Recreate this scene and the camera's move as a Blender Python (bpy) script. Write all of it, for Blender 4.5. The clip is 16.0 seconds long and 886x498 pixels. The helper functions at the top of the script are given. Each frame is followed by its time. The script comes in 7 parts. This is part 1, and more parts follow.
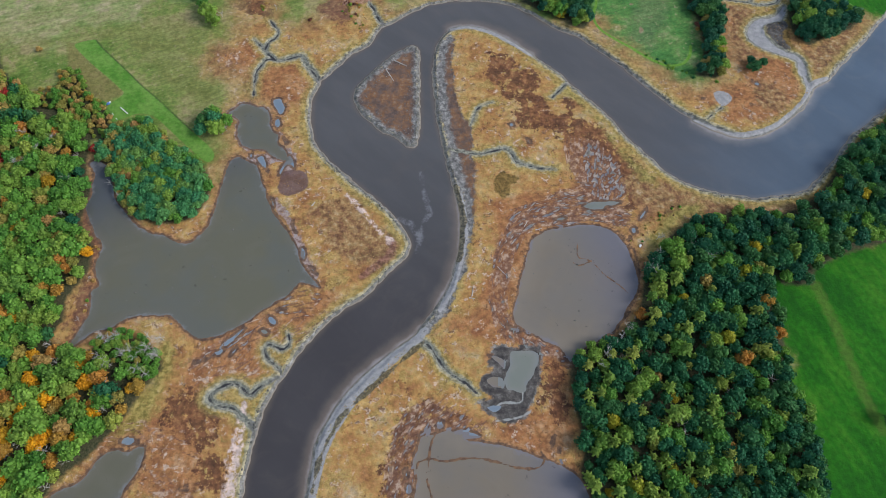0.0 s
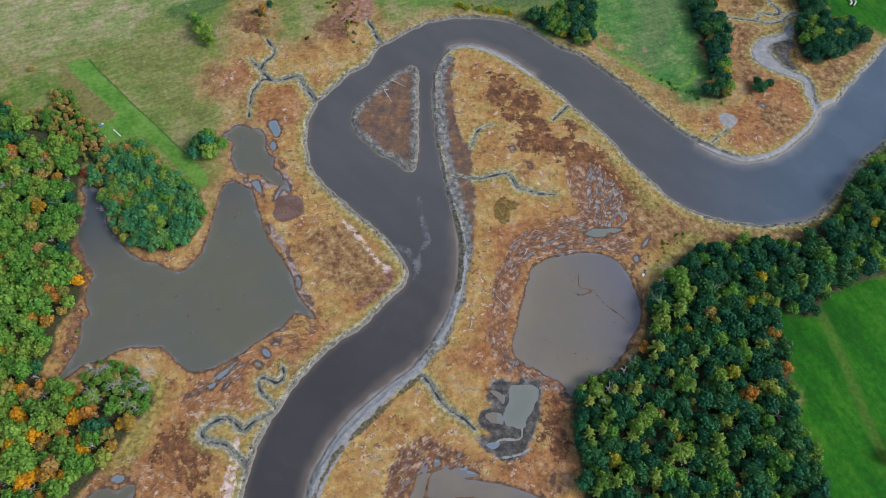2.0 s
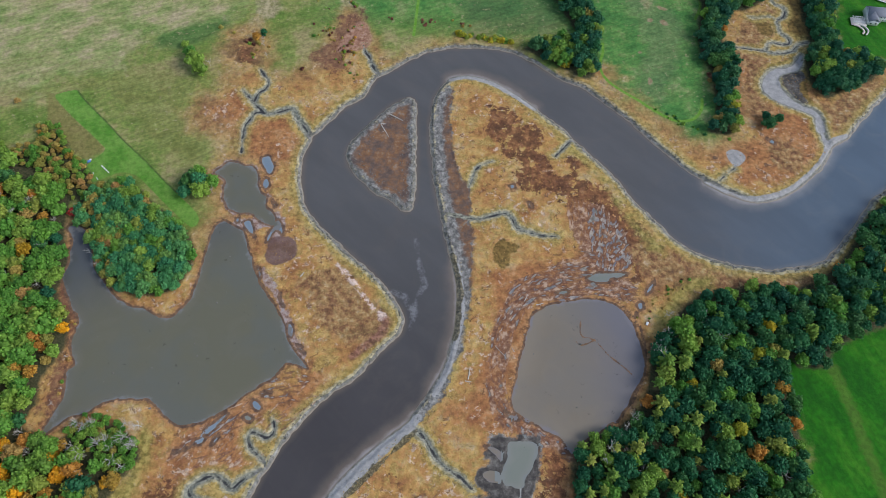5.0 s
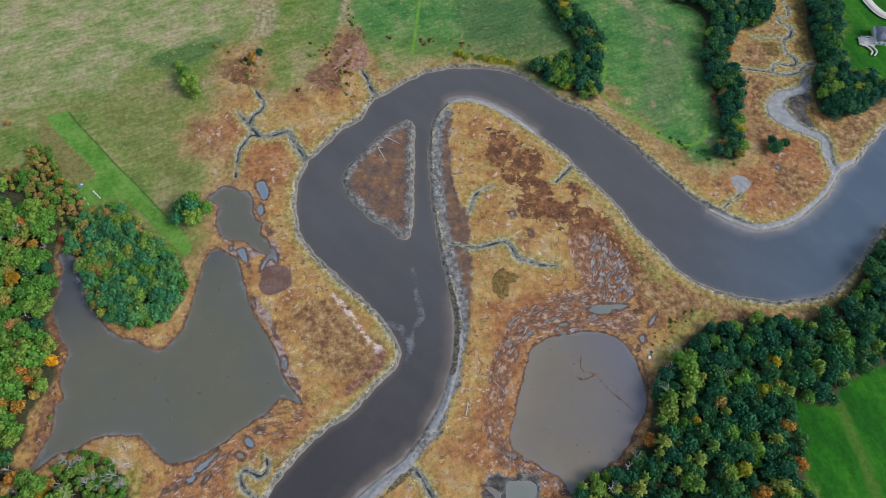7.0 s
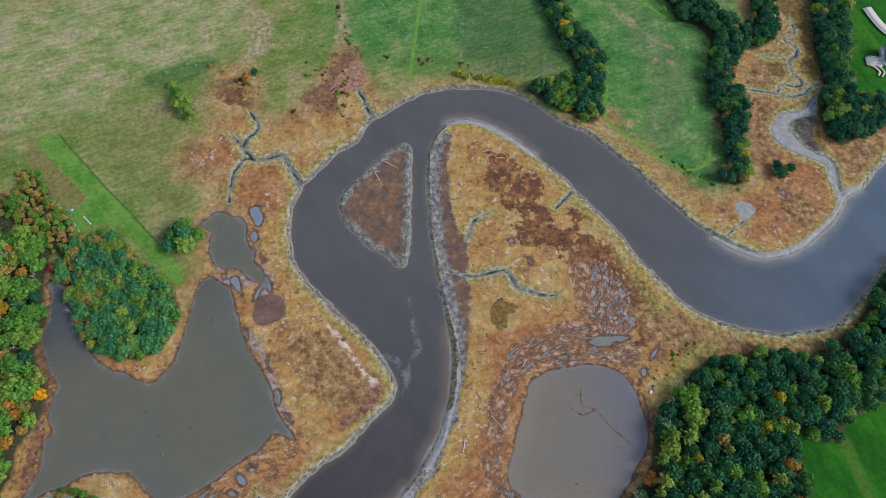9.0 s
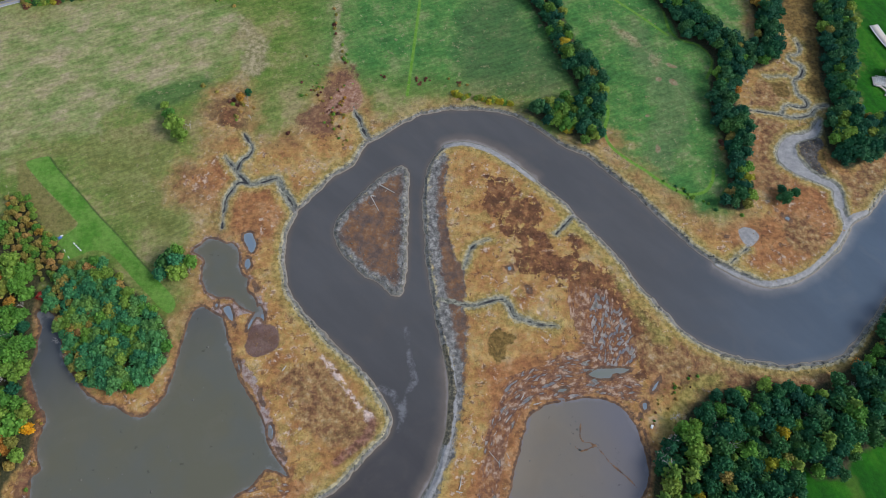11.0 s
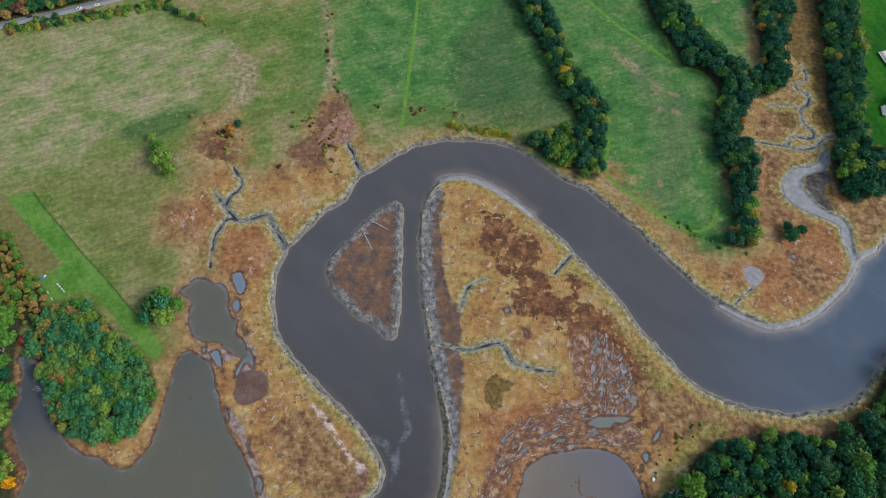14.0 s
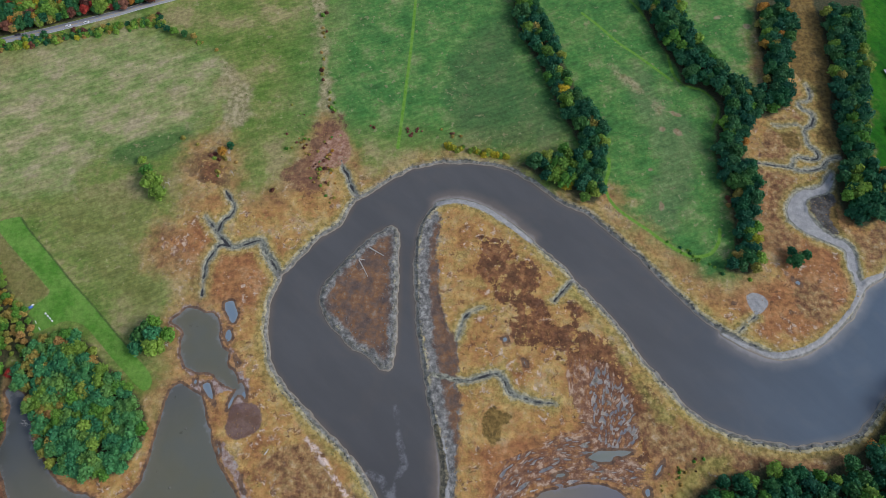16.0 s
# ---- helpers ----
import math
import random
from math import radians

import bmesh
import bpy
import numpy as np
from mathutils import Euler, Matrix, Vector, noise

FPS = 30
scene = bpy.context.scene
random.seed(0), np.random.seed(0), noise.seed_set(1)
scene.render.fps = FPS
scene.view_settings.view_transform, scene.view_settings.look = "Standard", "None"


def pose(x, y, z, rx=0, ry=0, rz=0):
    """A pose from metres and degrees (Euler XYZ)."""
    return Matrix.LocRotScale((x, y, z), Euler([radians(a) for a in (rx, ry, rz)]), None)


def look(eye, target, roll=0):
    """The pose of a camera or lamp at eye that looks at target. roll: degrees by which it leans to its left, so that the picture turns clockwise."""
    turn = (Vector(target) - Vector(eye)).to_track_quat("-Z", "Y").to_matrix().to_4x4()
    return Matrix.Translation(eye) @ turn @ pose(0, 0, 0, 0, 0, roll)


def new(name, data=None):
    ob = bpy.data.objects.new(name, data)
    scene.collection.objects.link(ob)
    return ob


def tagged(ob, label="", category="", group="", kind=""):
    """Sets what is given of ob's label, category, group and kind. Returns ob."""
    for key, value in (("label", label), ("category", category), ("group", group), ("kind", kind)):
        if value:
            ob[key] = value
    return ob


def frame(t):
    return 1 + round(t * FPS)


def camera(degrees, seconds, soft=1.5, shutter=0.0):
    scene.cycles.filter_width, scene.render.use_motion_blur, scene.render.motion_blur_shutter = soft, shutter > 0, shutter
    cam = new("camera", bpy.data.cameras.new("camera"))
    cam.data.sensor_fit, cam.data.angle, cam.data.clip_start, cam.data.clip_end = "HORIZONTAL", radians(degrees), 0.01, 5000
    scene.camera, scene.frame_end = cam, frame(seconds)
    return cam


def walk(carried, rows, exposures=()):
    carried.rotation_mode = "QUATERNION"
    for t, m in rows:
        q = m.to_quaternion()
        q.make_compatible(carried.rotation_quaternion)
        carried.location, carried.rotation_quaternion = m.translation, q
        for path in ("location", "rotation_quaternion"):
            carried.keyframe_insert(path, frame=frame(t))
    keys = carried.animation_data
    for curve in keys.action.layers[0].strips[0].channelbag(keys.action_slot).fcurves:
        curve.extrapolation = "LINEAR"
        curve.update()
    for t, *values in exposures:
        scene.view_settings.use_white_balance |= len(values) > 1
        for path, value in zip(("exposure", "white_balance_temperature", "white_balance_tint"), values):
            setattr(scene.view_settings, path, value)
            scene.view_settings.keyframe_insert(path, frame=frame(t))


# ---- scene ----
cam = camera(70.0, 16.0, soft=0.7)
PATH = [
    (0.0, (0.00, 0.00, 400.00), (0.001, 44.983, 310.689), 2.111),
    (1.0, (0.85, 12.06, 400.69), (0.708, 56.811, 311.264), 2.027),
    (2.0, (1.59, 24.35, 401.37), (1.323, 68.882, 311.833), 1.957),
    (3.0, (2.27, 36.80, 402.04), (1.880, 81.115, 312.399), 1.899),
    (4.0, (2.91, 49.34, 402.72), (2.409, 93.440, 312.964), 1.851),
    (5.0, (3.54, 61.93, 403.39), (2.934, 105.794, 313.528), 1.809),
    (6.0, (4.18, 74.50, 404.07), (3.471, 118.122, 314.086), 1.773),
    (7.0, (4.83, 87.01, 404.73), (4.035, 130.379, 314.630), 1.741),
    (8.0, (5.51, 99.43, 405.38), (4.629, 142.529, 315.151), 1.712),
    (9.0, (6.20, 111.72, 406.00), (5.255, 154.543, 315.635), 1.685),
    (10.0, (6.91, 123.87, 406.56), (5.907, 166.404, 316.066), 1.660),
    (11.0, (7.62, 135.85, 407.06), (6.573, 178.100, 316.424), 1.637),
    (12.0, (8.31, 147.66, 407.45), (7.236, 189.632, 316.687), 1.616),
    (13.0, (8.95, 159.30, 407.71), (7.872, 201.005, 316.829), 1.597),
    (14.0, (9.52, 170.78, 407.81), (8.452, 212.238, 316.820), 1.582),
    (15.0, (9.98, 182.10, 407.72), (8.942, 223.354, 316.629), 1.572),
    (16.0, (10.28, 193.29, 407.38), (9.299, 234.389, 316.221), 1.569),
]
walk(cam, [(t, look(eye, target, roll)) for t, eye, target, roll in PATH], [(0.0, 0.35), (8.0, 0.30), (16.0, 0.15)])

# ---- world, sun, exposure ----
world = bpy.data.worlds.new("overcast_sky")
scene.world = world
world.use_nodes = True
_wn, _wl = world.node_tree.nodes, world.node_tree.links
_sky = _wn.new("ShaderNodeTexSky")
_sky.sky_type, _sky.sun_disc = "NISHITA", False
_sky.sun_elevation, _sky.sun_rotation = radians(38), radians(98)
_sky.altitude, _sky.air_density, _sky.dust_density, _sky.ozone_density = 50, 1.0, 1.2, 1.0
_hsv = _wn.new("ShaderNodeHueSaturation")
_hsv.inputs["Saturation"].default_value = 0.85
_wl.new(_sky.outputs[0], _hsv.inputs["Color"])
_wl.new(_hsv.outputs[0], _wn["Background"].inputs["Color"])
_wn["Background"].inputs["Strength"].default_value = 0.15
_sun_data = bpy.data.lights.new("sun", "SUN")
_sun_data.energy, _sun_data.angle, _sun_data.color = 1.95, radians(24), (0.975, 0.985, 1.0)
sun = new("sun", _sun_data)
sun.matrix_world = look((300, -40, 235), (0, 0, 0))


# ---- material helpers ----
class Nodes:
    """Short hands for building one node material."""

    def __init__(self, name):
        self.mat = bpy.data.materials.new(name)
        self.mat.use_nodes = True
        self.t = self.mat.node_tree
        self.bsdf = self.t.nodes["Principled BSDF"]
        self.pos = self.t.nodes.new("ShaderNodeNewGeometry")

    def set(self, socket, value):
        if hasattr(value, "is_output"):
            self.t.links.new(value, socket)
        elif hasattr(value, "__len__") and len(value) == 3 and socket.type == "RGBA":
            socket.default_value = (*value, 1.0)
        else:
            socket.default_value = value

    def attr(self, name):
        n = self.t.nodes.new("ShaderNodeAttribute")
        n.attribute_name = name
        return n.outputs["Fac"]

    def noise(self, scale, detail=4.0, rough=0.6, vector=None, distortion=0.0, stretch=None, turn=0.0):
        n = self.t.nodes.new("ShaderNodeTexNoise")
        n.inputs["Scale"].default_value, n.inputs["Detail"].default_value = scale, detail
        n.inputs["Roughness"].default_value, n.inputs["Distortion"].default_value = min(rough, 0.70), distortion
        v = vector or self.pos.outputs["Position"]
        if stretch:
            m = self.t.nodes.new("ShaderNodeMapping")
            m.vector_type = "TEXTURE"
            m.inputs["Scale"].default_value = (stretch, 1.0, 1.0)
            m.inputs["Rotation"].default_value = (0, 0, radians(turn))
            self.t.links.new(v, m.inputs["Vector"])
            v = m.outputs[0]
        self.t.links.new(v, n.inputs["Vector"])
        return n.outputs["Fac"]

    def math(self, op, a, b=0.0, clamp=False):
        n = self.t.nodes.new("ShaderNodeMath")
        n.operation, n.use_clamp = op, clamp
        self.set(n.inputs[0], a)
        self.set(n.inputs[1], b)
        return n.outputs[0]

    def step(self, value, low, high):
        n = self.t.nodes.new("ShaderNodeMapRange")
        n.interpolation_type = "SMOOTHSTEP"
        self.set(n.inputs["Value"], value)
        n.inputs["From Min"].default_value, n.inputs["From Max"].default_value = low, high
        return n.outputs[0]

    def mix(self, fac, a, b):
        n = self.t.nodes.new("ShaderNodeMix")
        n.data_type = "RGBA"
        self.set(n.inputs["Factor"], fac)
        self.set(n.inputs[6], a)
        self.set(n.inputs[7], b)
        return n.outputs[2]

    def tone(self, colour, fac):
        n = self.t.nodes.new("ShaderNodeVectorMath")
        n.operation = "SCALE"
        self.set(n.inputs[0], colour)
        self.set(n.inputs["Scale"], fac)
        return n.outputs[0]

    def blot(self, field, size, reach, low, high, detail=6, rough=0.72):
        """A mask inside a signed distance whose edge is frayed by noise of that size."""
        frayed = self.math("ADD", field, self.math("MULTIPLY", self.math("SUBTRACT", self.noise(size, detail, rough), 0.5), reach))
        return self.step(frayed, high, low)

    def ramp(self, fac, stops):
        n = self.t.nodes.new("ShaderNodeValToRGB")
        e = n.color_ramp.elements
        while len(e) < len(stops):
            e.new(0.5)
        for k, (at, col) in zip(e, stops):
            k.position, k.color = at, (*col, 1.0)
        self.set(n.inputs[0], fac)
        return n.outputs[0]

    def bump(self, height, strength=0.5, distance=0.3):
        n = self.t.nodes.new("ShaderNodeBump")
        n.inputs["Strength"].default_value, n.inputs["Distance"].default_value = strength, distance
        self.set(n.inputs["Height"], height)
        self.t.links.new(n.outputs[0], self.bsdf.inputs["Normal"])

    def done(self, colour, rough=0.9, spec=0.2, metal=0.0):
        self.set(self.bsdf.inputs["Base Color"], colour)
        self.set(self.bsdf.inputs["Roughness"], rough)
        self.set(self.bsdf.inputs["Specular IOR Level"], spec)
        self.set(self.bsdf.inputs["Metallic"], metal)
        return self.mat


def ground_material():
    n = Nodes("marsh_and_meadow")
    river, pond, creek, rise = n.attr("river"), n.attr("pond"), n.attr("creek"), n.attr("rise")
    fine, mid = n.noise(0.7, 5, 0.7), n.noise(0.085, 7, 0.7)
    grain = n.step(n.noise(0.30, 3.5, 0.6), 0.30, 0.70)
    # dry marsh hay: gold, orange and straw in patches of several metres
    hay = n.ramp(n.noise(0.045, 7, 0.68), [(0.36, (0.25, 0.110, 0.045)), (0.43, (0.37, 0.190, 0.064)), (0.50, (0.45, 0.262, 0.085)), (0.57, (0.47, 0.310, 0.115)), (0.65, (0.47, 0.345, 0.20))])
    hay = n.mix(n.math("MULTIPLY", n.step(n.noise(0.15, 6, 0.7), 0.49, 0.57), 0.62), hay, n.mix(n.step(fine, 0.4, 0.6), (0.26, 0.115, 0.048), (0.36, 0.175, 0.070)))
    hay = n.mix(n.math("MULTIPLY", n.step(n.noise(0.075, 7, 0.7, distortion=0.5), 0.53, 0.60), 0.65), hay, n.mix(n.step(fine, 0.4, 0.6), (0.25, 0.180, 0.050), (0.40, 0.29, 0.095)))
    # rust-coloured stretches
    tawny = n.ramp(n.noise(0.07, 7, 0.7), [(0.36, (0.19, 0.072, 0.034)), (0.46, (0.29, 0.120, 0.050)), (0.54, (0.37, 0.165, 0.066)), (0.64, (0.43, 0.25, 0.13))])
    hay = n.mix(n.math("MULTIPLY", n.blot(n.attr("tawny"), 0.06, 24.0, -1.0, 6.0, 7, 0.7), 0.85), hay, tawny)
    # bleached and dark spots
    hay = n.mix(n.math("MULTIPLY", n.math("MULTIPLY", n.step(n.noise(0.20, 6, 0.7), 0.54, 0.60), n.step(n.noise(0.03, 5, 0.7), 0.47, 0.55)), 0.85), hay, (0.54, 0.41, 0.31))
    hay = n.mix(n.math("MULTIPLY", n.math("MULTIPLY", n.step(n.noise(0.20, 6, 0.7, distortion=0.5), 0.565, 0.60), n.step(n.noise(0.027, 4, 0.6), 0.46, 0.54)), 0.8), hay, (0.15, 0.072, 0.034))
    swirl = n.math("ABSOLUTE", n.math("SUBTRACT", n.noise(0.055, 5, 0.65, distortion=2.2), 0.5))
    hay = n.mix(n.math("MULTIPLY", n.math("MULTIPLY", n.step(swirl, 0.014, 0.005), n.step(n.noise(0.02, 3), 0.46, 0.56)), 0.5), hay, (0.22, 0.115, 0.055))
    # dark red-brown flattened grass with islands of straw, and painted shade beside the wood
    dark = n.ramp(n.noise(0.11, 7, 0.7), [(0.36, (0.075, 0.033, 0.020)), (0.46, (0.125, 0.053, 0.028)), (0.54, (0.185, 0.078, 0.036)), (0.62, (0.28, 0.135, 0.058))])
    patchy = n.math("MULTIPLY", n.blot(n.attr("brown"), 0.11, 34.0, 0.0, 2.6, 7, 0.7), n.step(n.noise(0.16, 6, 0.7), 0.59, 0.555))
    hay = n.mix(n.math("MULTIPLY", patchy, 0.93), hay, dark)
    # russet grass; tree shade over creek corridor and shore is painted in with it
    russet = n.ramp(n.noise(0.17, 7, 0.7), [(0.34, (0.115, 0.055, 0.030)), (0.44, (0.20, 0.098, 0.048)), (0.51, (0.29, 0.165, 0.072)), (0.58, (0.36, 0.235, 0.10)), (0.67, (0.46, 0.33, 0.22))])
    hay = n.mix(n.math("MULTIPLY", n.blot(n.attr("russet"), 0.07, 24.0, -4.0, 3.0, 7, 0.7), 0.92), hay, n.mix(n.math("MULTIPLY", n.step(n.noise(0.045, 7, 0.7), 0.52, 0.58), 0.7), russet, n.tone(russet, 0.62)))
    hay = n.mix(n.math("MULTIPLY", n.blot(n.attr("sward"), 0.1, 26.0, -6.0, 5.0, 7, 0.7), 0.8), hay, n.mix(grain, (0.19, 0.18, 0.038), (0.34, 0.28, 0.085)))
    # olive grass; along the creek head and bed it carries painted tree shade
    hay = n.mix(n.math("MULTIPLY", n.blot(n.attr("olive"), 0.15, 7.0, -1.0, 1.0), 0.9), hay, n.mix(grain, (0.125, 0.082, 0.024), (0.19, 0.122, 0.036)))
    # greener and paler fringe along banks, creeks and ponds
    near = n.math("MINIMUM", n.math("MULTIPLY", river, 0.8), creek)
    hay = n.mix(n.math("MULTIPLY", n.blot(pond, 0.12, 6.0, 1.2, 4.2, 6, 0.68), 0.75), hay, n.mix(grain, (0.21, 0.095, 0.045), (0.36, 0.19, 0.085)))
    hay = n.mix(n.math("MULTIPLY", n.blot(near, 0.10, 10.0, 2.5, 7.5), 0.65), hay, n.mix(grain, (0.25, 0.205, 0.055), (0.41, 0.315, 0.105)))
    hay = n.mix(n.math("MULTIPLY", n.blot(n.math("MINIMUM", river, creek), 0.35, 5.0, 1.2, 2.6), 0.75), hay, n.mix(grain, (0.24, 0.235, 0.15), (0.40, 0.36, 0.25)))
    hay = n.mix(n.math("MULTIPLY", n.blot(n.attr("wrack"), 0.2, 8.0, -1.2, 0.8, 7, 0.7), n.step(n.noise(0.22, 7, 0.7), 0.42, 0.54)), hay, (0.60, 0.46, 0.39))
    hay = n.mix(n.math("MULTIPLY", n.blot(n.attr("plum"), 0.2, 7.0, -1.5, 1.5, 7, 0.7), 0.8), hay, n.mix(grain, (0.13, 0.055, 0.042), (0.25, 0.12, 0.09)))
    hay = n.mix(n.math("MULTIPLY", n.blot(n.attr("field"), 0.06, 40.0, 5.0, 24.0, 7, 0.7), 0.55), hay, n.ramp(n.noise(0.06, 6, 0.7), [(0.40, (0.20, 0.115, 0.055)), (0.5, (0.28, 0.20, 0.080)), (0.6, (0.37, 0.27, 0.13))]))
    hay = n.tone(hay, n.math("ADD", 0.72, n.math("MULTIPLY", grain, 0.56)))
    # braided runnels between ridges
    run = n.attr("runnel")
    hay = n.mix(n.math("MULTIPLY", n.blot(n.attr("braid"), 0.08, 10.0, -3.0, 2.0), 0.85), hay, n.ramp(n.noise(0.25, 6, 0.7), [(0.36, (0.11, 0.048, 0.030)), (0.46, (0.20, 0.085, 0.042)), (0.54, (0.29, 0.135, 0.060)), (0.64, (0.40, 0.23, 0.12))]))
    hay = n.mix(n.math("MULTIPLY", n.blot(n.attr("streak"), 0.5, 0.5, -0.05, 0.25), 0.75), hay, n.ramp(n.noise(0.2), [(0.4, (0.12, 0.058, 0.040)), (0.5, (0.24, 0.13, 0.085)), (0.6, (0.50, 0.36, 0.26))]))
    hay = n.mix(n.math("MULTIPLY", n.blot(run, 0.6, 1.0, 0.15, 0.6), 0.7), hay, (0.13, 0.062, 0.040))
    hay = n.mix(n.math("MULTIPLY", n.blot(run, 0.8, 0.6, -0.2, 0.05), 0.85), hay, n.ramp(n.noise(0.15), [(0.40, (0.15, 0.165, 0.195)), (0.5, (0.25, 0.245, 0.24)), (0.6, (0.42, 0.36, 0.30))]))
    # meadow: greens, a tanned hayfield, an olive strip, dark and straw patches
    grass = n.ramp(n.noise(0.03, 7, 0.75), [(0.36, (0.088, 0.165, 0.024)), (0.45, (0.140, 0.210, 0.040)), (0.53, (0.205, 0.240, 0.064)), (0.62, (0.32, 0.270, 0.12))])
    emerald = n.ramp(n.noise(0.05, 8, 0.8), [(0.36, (0.036, 0.148, 0.034)), (0.46, (0.060, 0.200, 0.044)), (0.55, (0.105, 0.240, 0.058)), (0.64, (0.20, 0.265, 0.100))])
    grass = n.mix(n.math("MULTIPLY", n.attr("emerald"), 0.92), grass, emerald)
    tan = n.ramp(n.noise(0.06, 8, 0.8, stretch=1.5, turn=25), [(0.36, (0.15, 0.235, 0.060)), (0.45, (0.24, 0.290, 0.100)), (0.53, (0.34, 0.325, 0.150)), (0.62, (0.46, 0.36, 0.23))])
    grass = n.mix(n.math("MULTIPLY", n.blot(n.attr("tan"), 0.03, 80.0, -16.0, 10.0, 8, 0.8), 0.78), grass, tan)
    grass = n.mix(n.math("MULTIPLY", n.blot(n.attr("olivefield"), 0.04, 26.0, -8.0, 6.0), 0.8), grass, n.mix(n.step(mid, 0.38, 0.62), (0.165, 0.172, 0.045), (0.240, 0.258, 0.080)))
    # field beside the hedgerow, darkened to include the shade the hedge casts
    grass = n.mix(n.math("MULTIPLY", n.blot(n.attr("darkfield"), 0.05, 30.0, -12.0, 8.0), 0.6), grass, n.mix(mid, (0.075, 0.105, 0.05), (0.05, 0.12, 0.035)))
    grass = n.mix(n.math("MULTIPLY", n.blot(n.attr("greyfield"), 0.06, 60.0, -12.0, 4.0, 7, 0.7), 0.5), grass, n.mix(n.step(mid, 0.4, 0.6), (0.11, 0.150, 0.068), (0.18, 0.215, 0.10)))
    grass = n.mix(n.math("MULTIPLY", n.blot(n.attr("patch"), 0.06, 18.0, -6.0, 5.0), 0.8), grass, (0.055, 0.14, 0.030))
    streak = n.noise(0.30, 6, 0.7, stretch=5.0, turn=24)
    grass = n.tone(grass, n.math("ADD", 0.78, n.math("MULTIPLY", n.step(streak, 0.30, 0.70), 0.44)))
    straw = n.mix(n.step(n.noise(0.22, 6, 0.7), 0.36, 0.64), (0.21, 0.185, 0.08), (0.47, 0.375, 0.23))
    grass = n.mix(n.math("MULTIPLY", n.blot(n.attr("dry"), 0.07, 34.0, -7.0, 3.0, 8, 0.8), 0.85), grass, straw)
    grass = n.mix(n.math("MULTIPLY", n.step(n.noise(0.09, 7, 0.8), 0.605, 0.66), 0.55), grass, (0.33, 0.27, 0.15))
    grass = n.mix(n.math("MULTIPLY", n.step(n.noise(0.02, 6, 0.7, stretch=2.5, turn=20), 0.50, 0.62), n.math("MULTIPLY", n.math("SUBTRACT", 1.15, n.attr("emerald")), 0.26)), grass, n.mix(grain, (0.26, 0.21, 0.085), (0.37, 0.30, 0.14)))
    grass = n.mix(n.math("MULTIPLY", n.math("MULTIPLY", n.step(n.noise(0.21, 6, 0.7), 0.585, 0.64), n.step(n.noise(0.018, 4, 0.6), 0.46, 0.58)), 0.6), grass, (0.40, 0.33, 0.19))
    green = n.ramp(n.noise(0.06, 6, 0.68, stretch=3.0, turn=-62), [(0.34, (0.007, 0.090, 0.002)), (0.5, (0.016, 0.136, 0.003)), (0.64, (0.042, 0.175, 0.007))])
    green = n.mix(n.math("MULTIPLY", n.blot(n.attr("track"), 0.15, 10.0, -1.5, 2.5, 7, 0.75), 0.4), green, (0.13, 0.17, 0.03))
    grass = n.mix(n.blot(n.attr("lush"), 0.1, 8.0, -2.0, 2.0), grass, green)
    lawn = n.mix(n.step(n.noise(0.07, 6, 0.7), 0.36, 0.64), (0.075, 0.205, 0.022), (0.145, 0.275, 0.048))
    grass = n.tone(grass, n.math("ADD", 0.74, n.math("MULTIPLY", grain, 0.34)))
    base = n.mix(n.blot(n.attr("field"), 0.05, 46.0, -13.0, 9.0, 8, 0.78), hay, grass)
    lawn = n.tone(lawn, n.math("ADD", 0.85, n.math("MULTIPLY", grain, 0.3)))
    base = n.mix(n.math("MULTIPLY", n.blot(n.attr("brownfield"), 0.15, 8.0, -2.0, 2.0), 0.75), base, n.mix(grain, (0.14, 0.115, 0.036), (0.23, 0.19, 0.065)))
    base = n.mix(n.blot(n.attr("mown"), 0.6, 1.6, -0.3, 0.5), base, lawn)
    base = n.mix(n.math("MULTIPLY", n.blot(n.attr("bare"), 0.3, 3.0, -0.8, 0.8), 0.75), base, n.mix(grain, (0.25, 0.15, 0.085), (0.40, 0.29, 0.20)))
    base = n.mix(n.math("MULTIPLY", n.blot(n.attr("ditch"), 0.3, 1.0, -0.3, 0.5), 0.75), base, (0.05, 0.075, 0.022))
    base = n.mix(n.math("MULTIPLY", n.blot(n.attr("path"), 0.3, 1.2, -0.3, 0.7), 0.95), base, n.mix(grain, (0.10, 0.25, 0.018), (0.17, 0.32, 0.05)))
    base = n.mix(n.math("MULTIPLY", n.blot(n.attr("brush"), 0.1, 30.0, -4.0, 2.0, 8, 0.78), 0.85), base,
                 n.ramp(n.noise(0.2, 6, 0.7), [(0.36, (0.085, 0.038, 0.028)), (0.47, (0.16, 0.072, 0.048)), (0.56, (0.24, 0.115, 0.065)), (0.66, (0.30, 0.21, 0.085))]))
    base = n.mix(n.math("MULTIPLY", n.blot(n.attr("pinkbrush"), 0.15, 6.0, -1.5, 1.5, 6, 0.68), 0.85), base, n.ramp(n.noise(0.3, 6, 0.68), [(0.36, (0.19, 0.085, 0.055)), (0.5, (0.33, 0.175, 0.115)), (0.64, (0.46, 0.30, 0.22))]))
    # the ground turns dark green to brown inside the woods' outlines
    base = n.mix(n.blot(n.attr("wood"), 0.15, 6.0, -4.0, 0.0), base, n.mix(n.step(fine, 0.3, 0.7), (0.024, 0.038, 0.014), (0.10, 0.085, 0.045)))
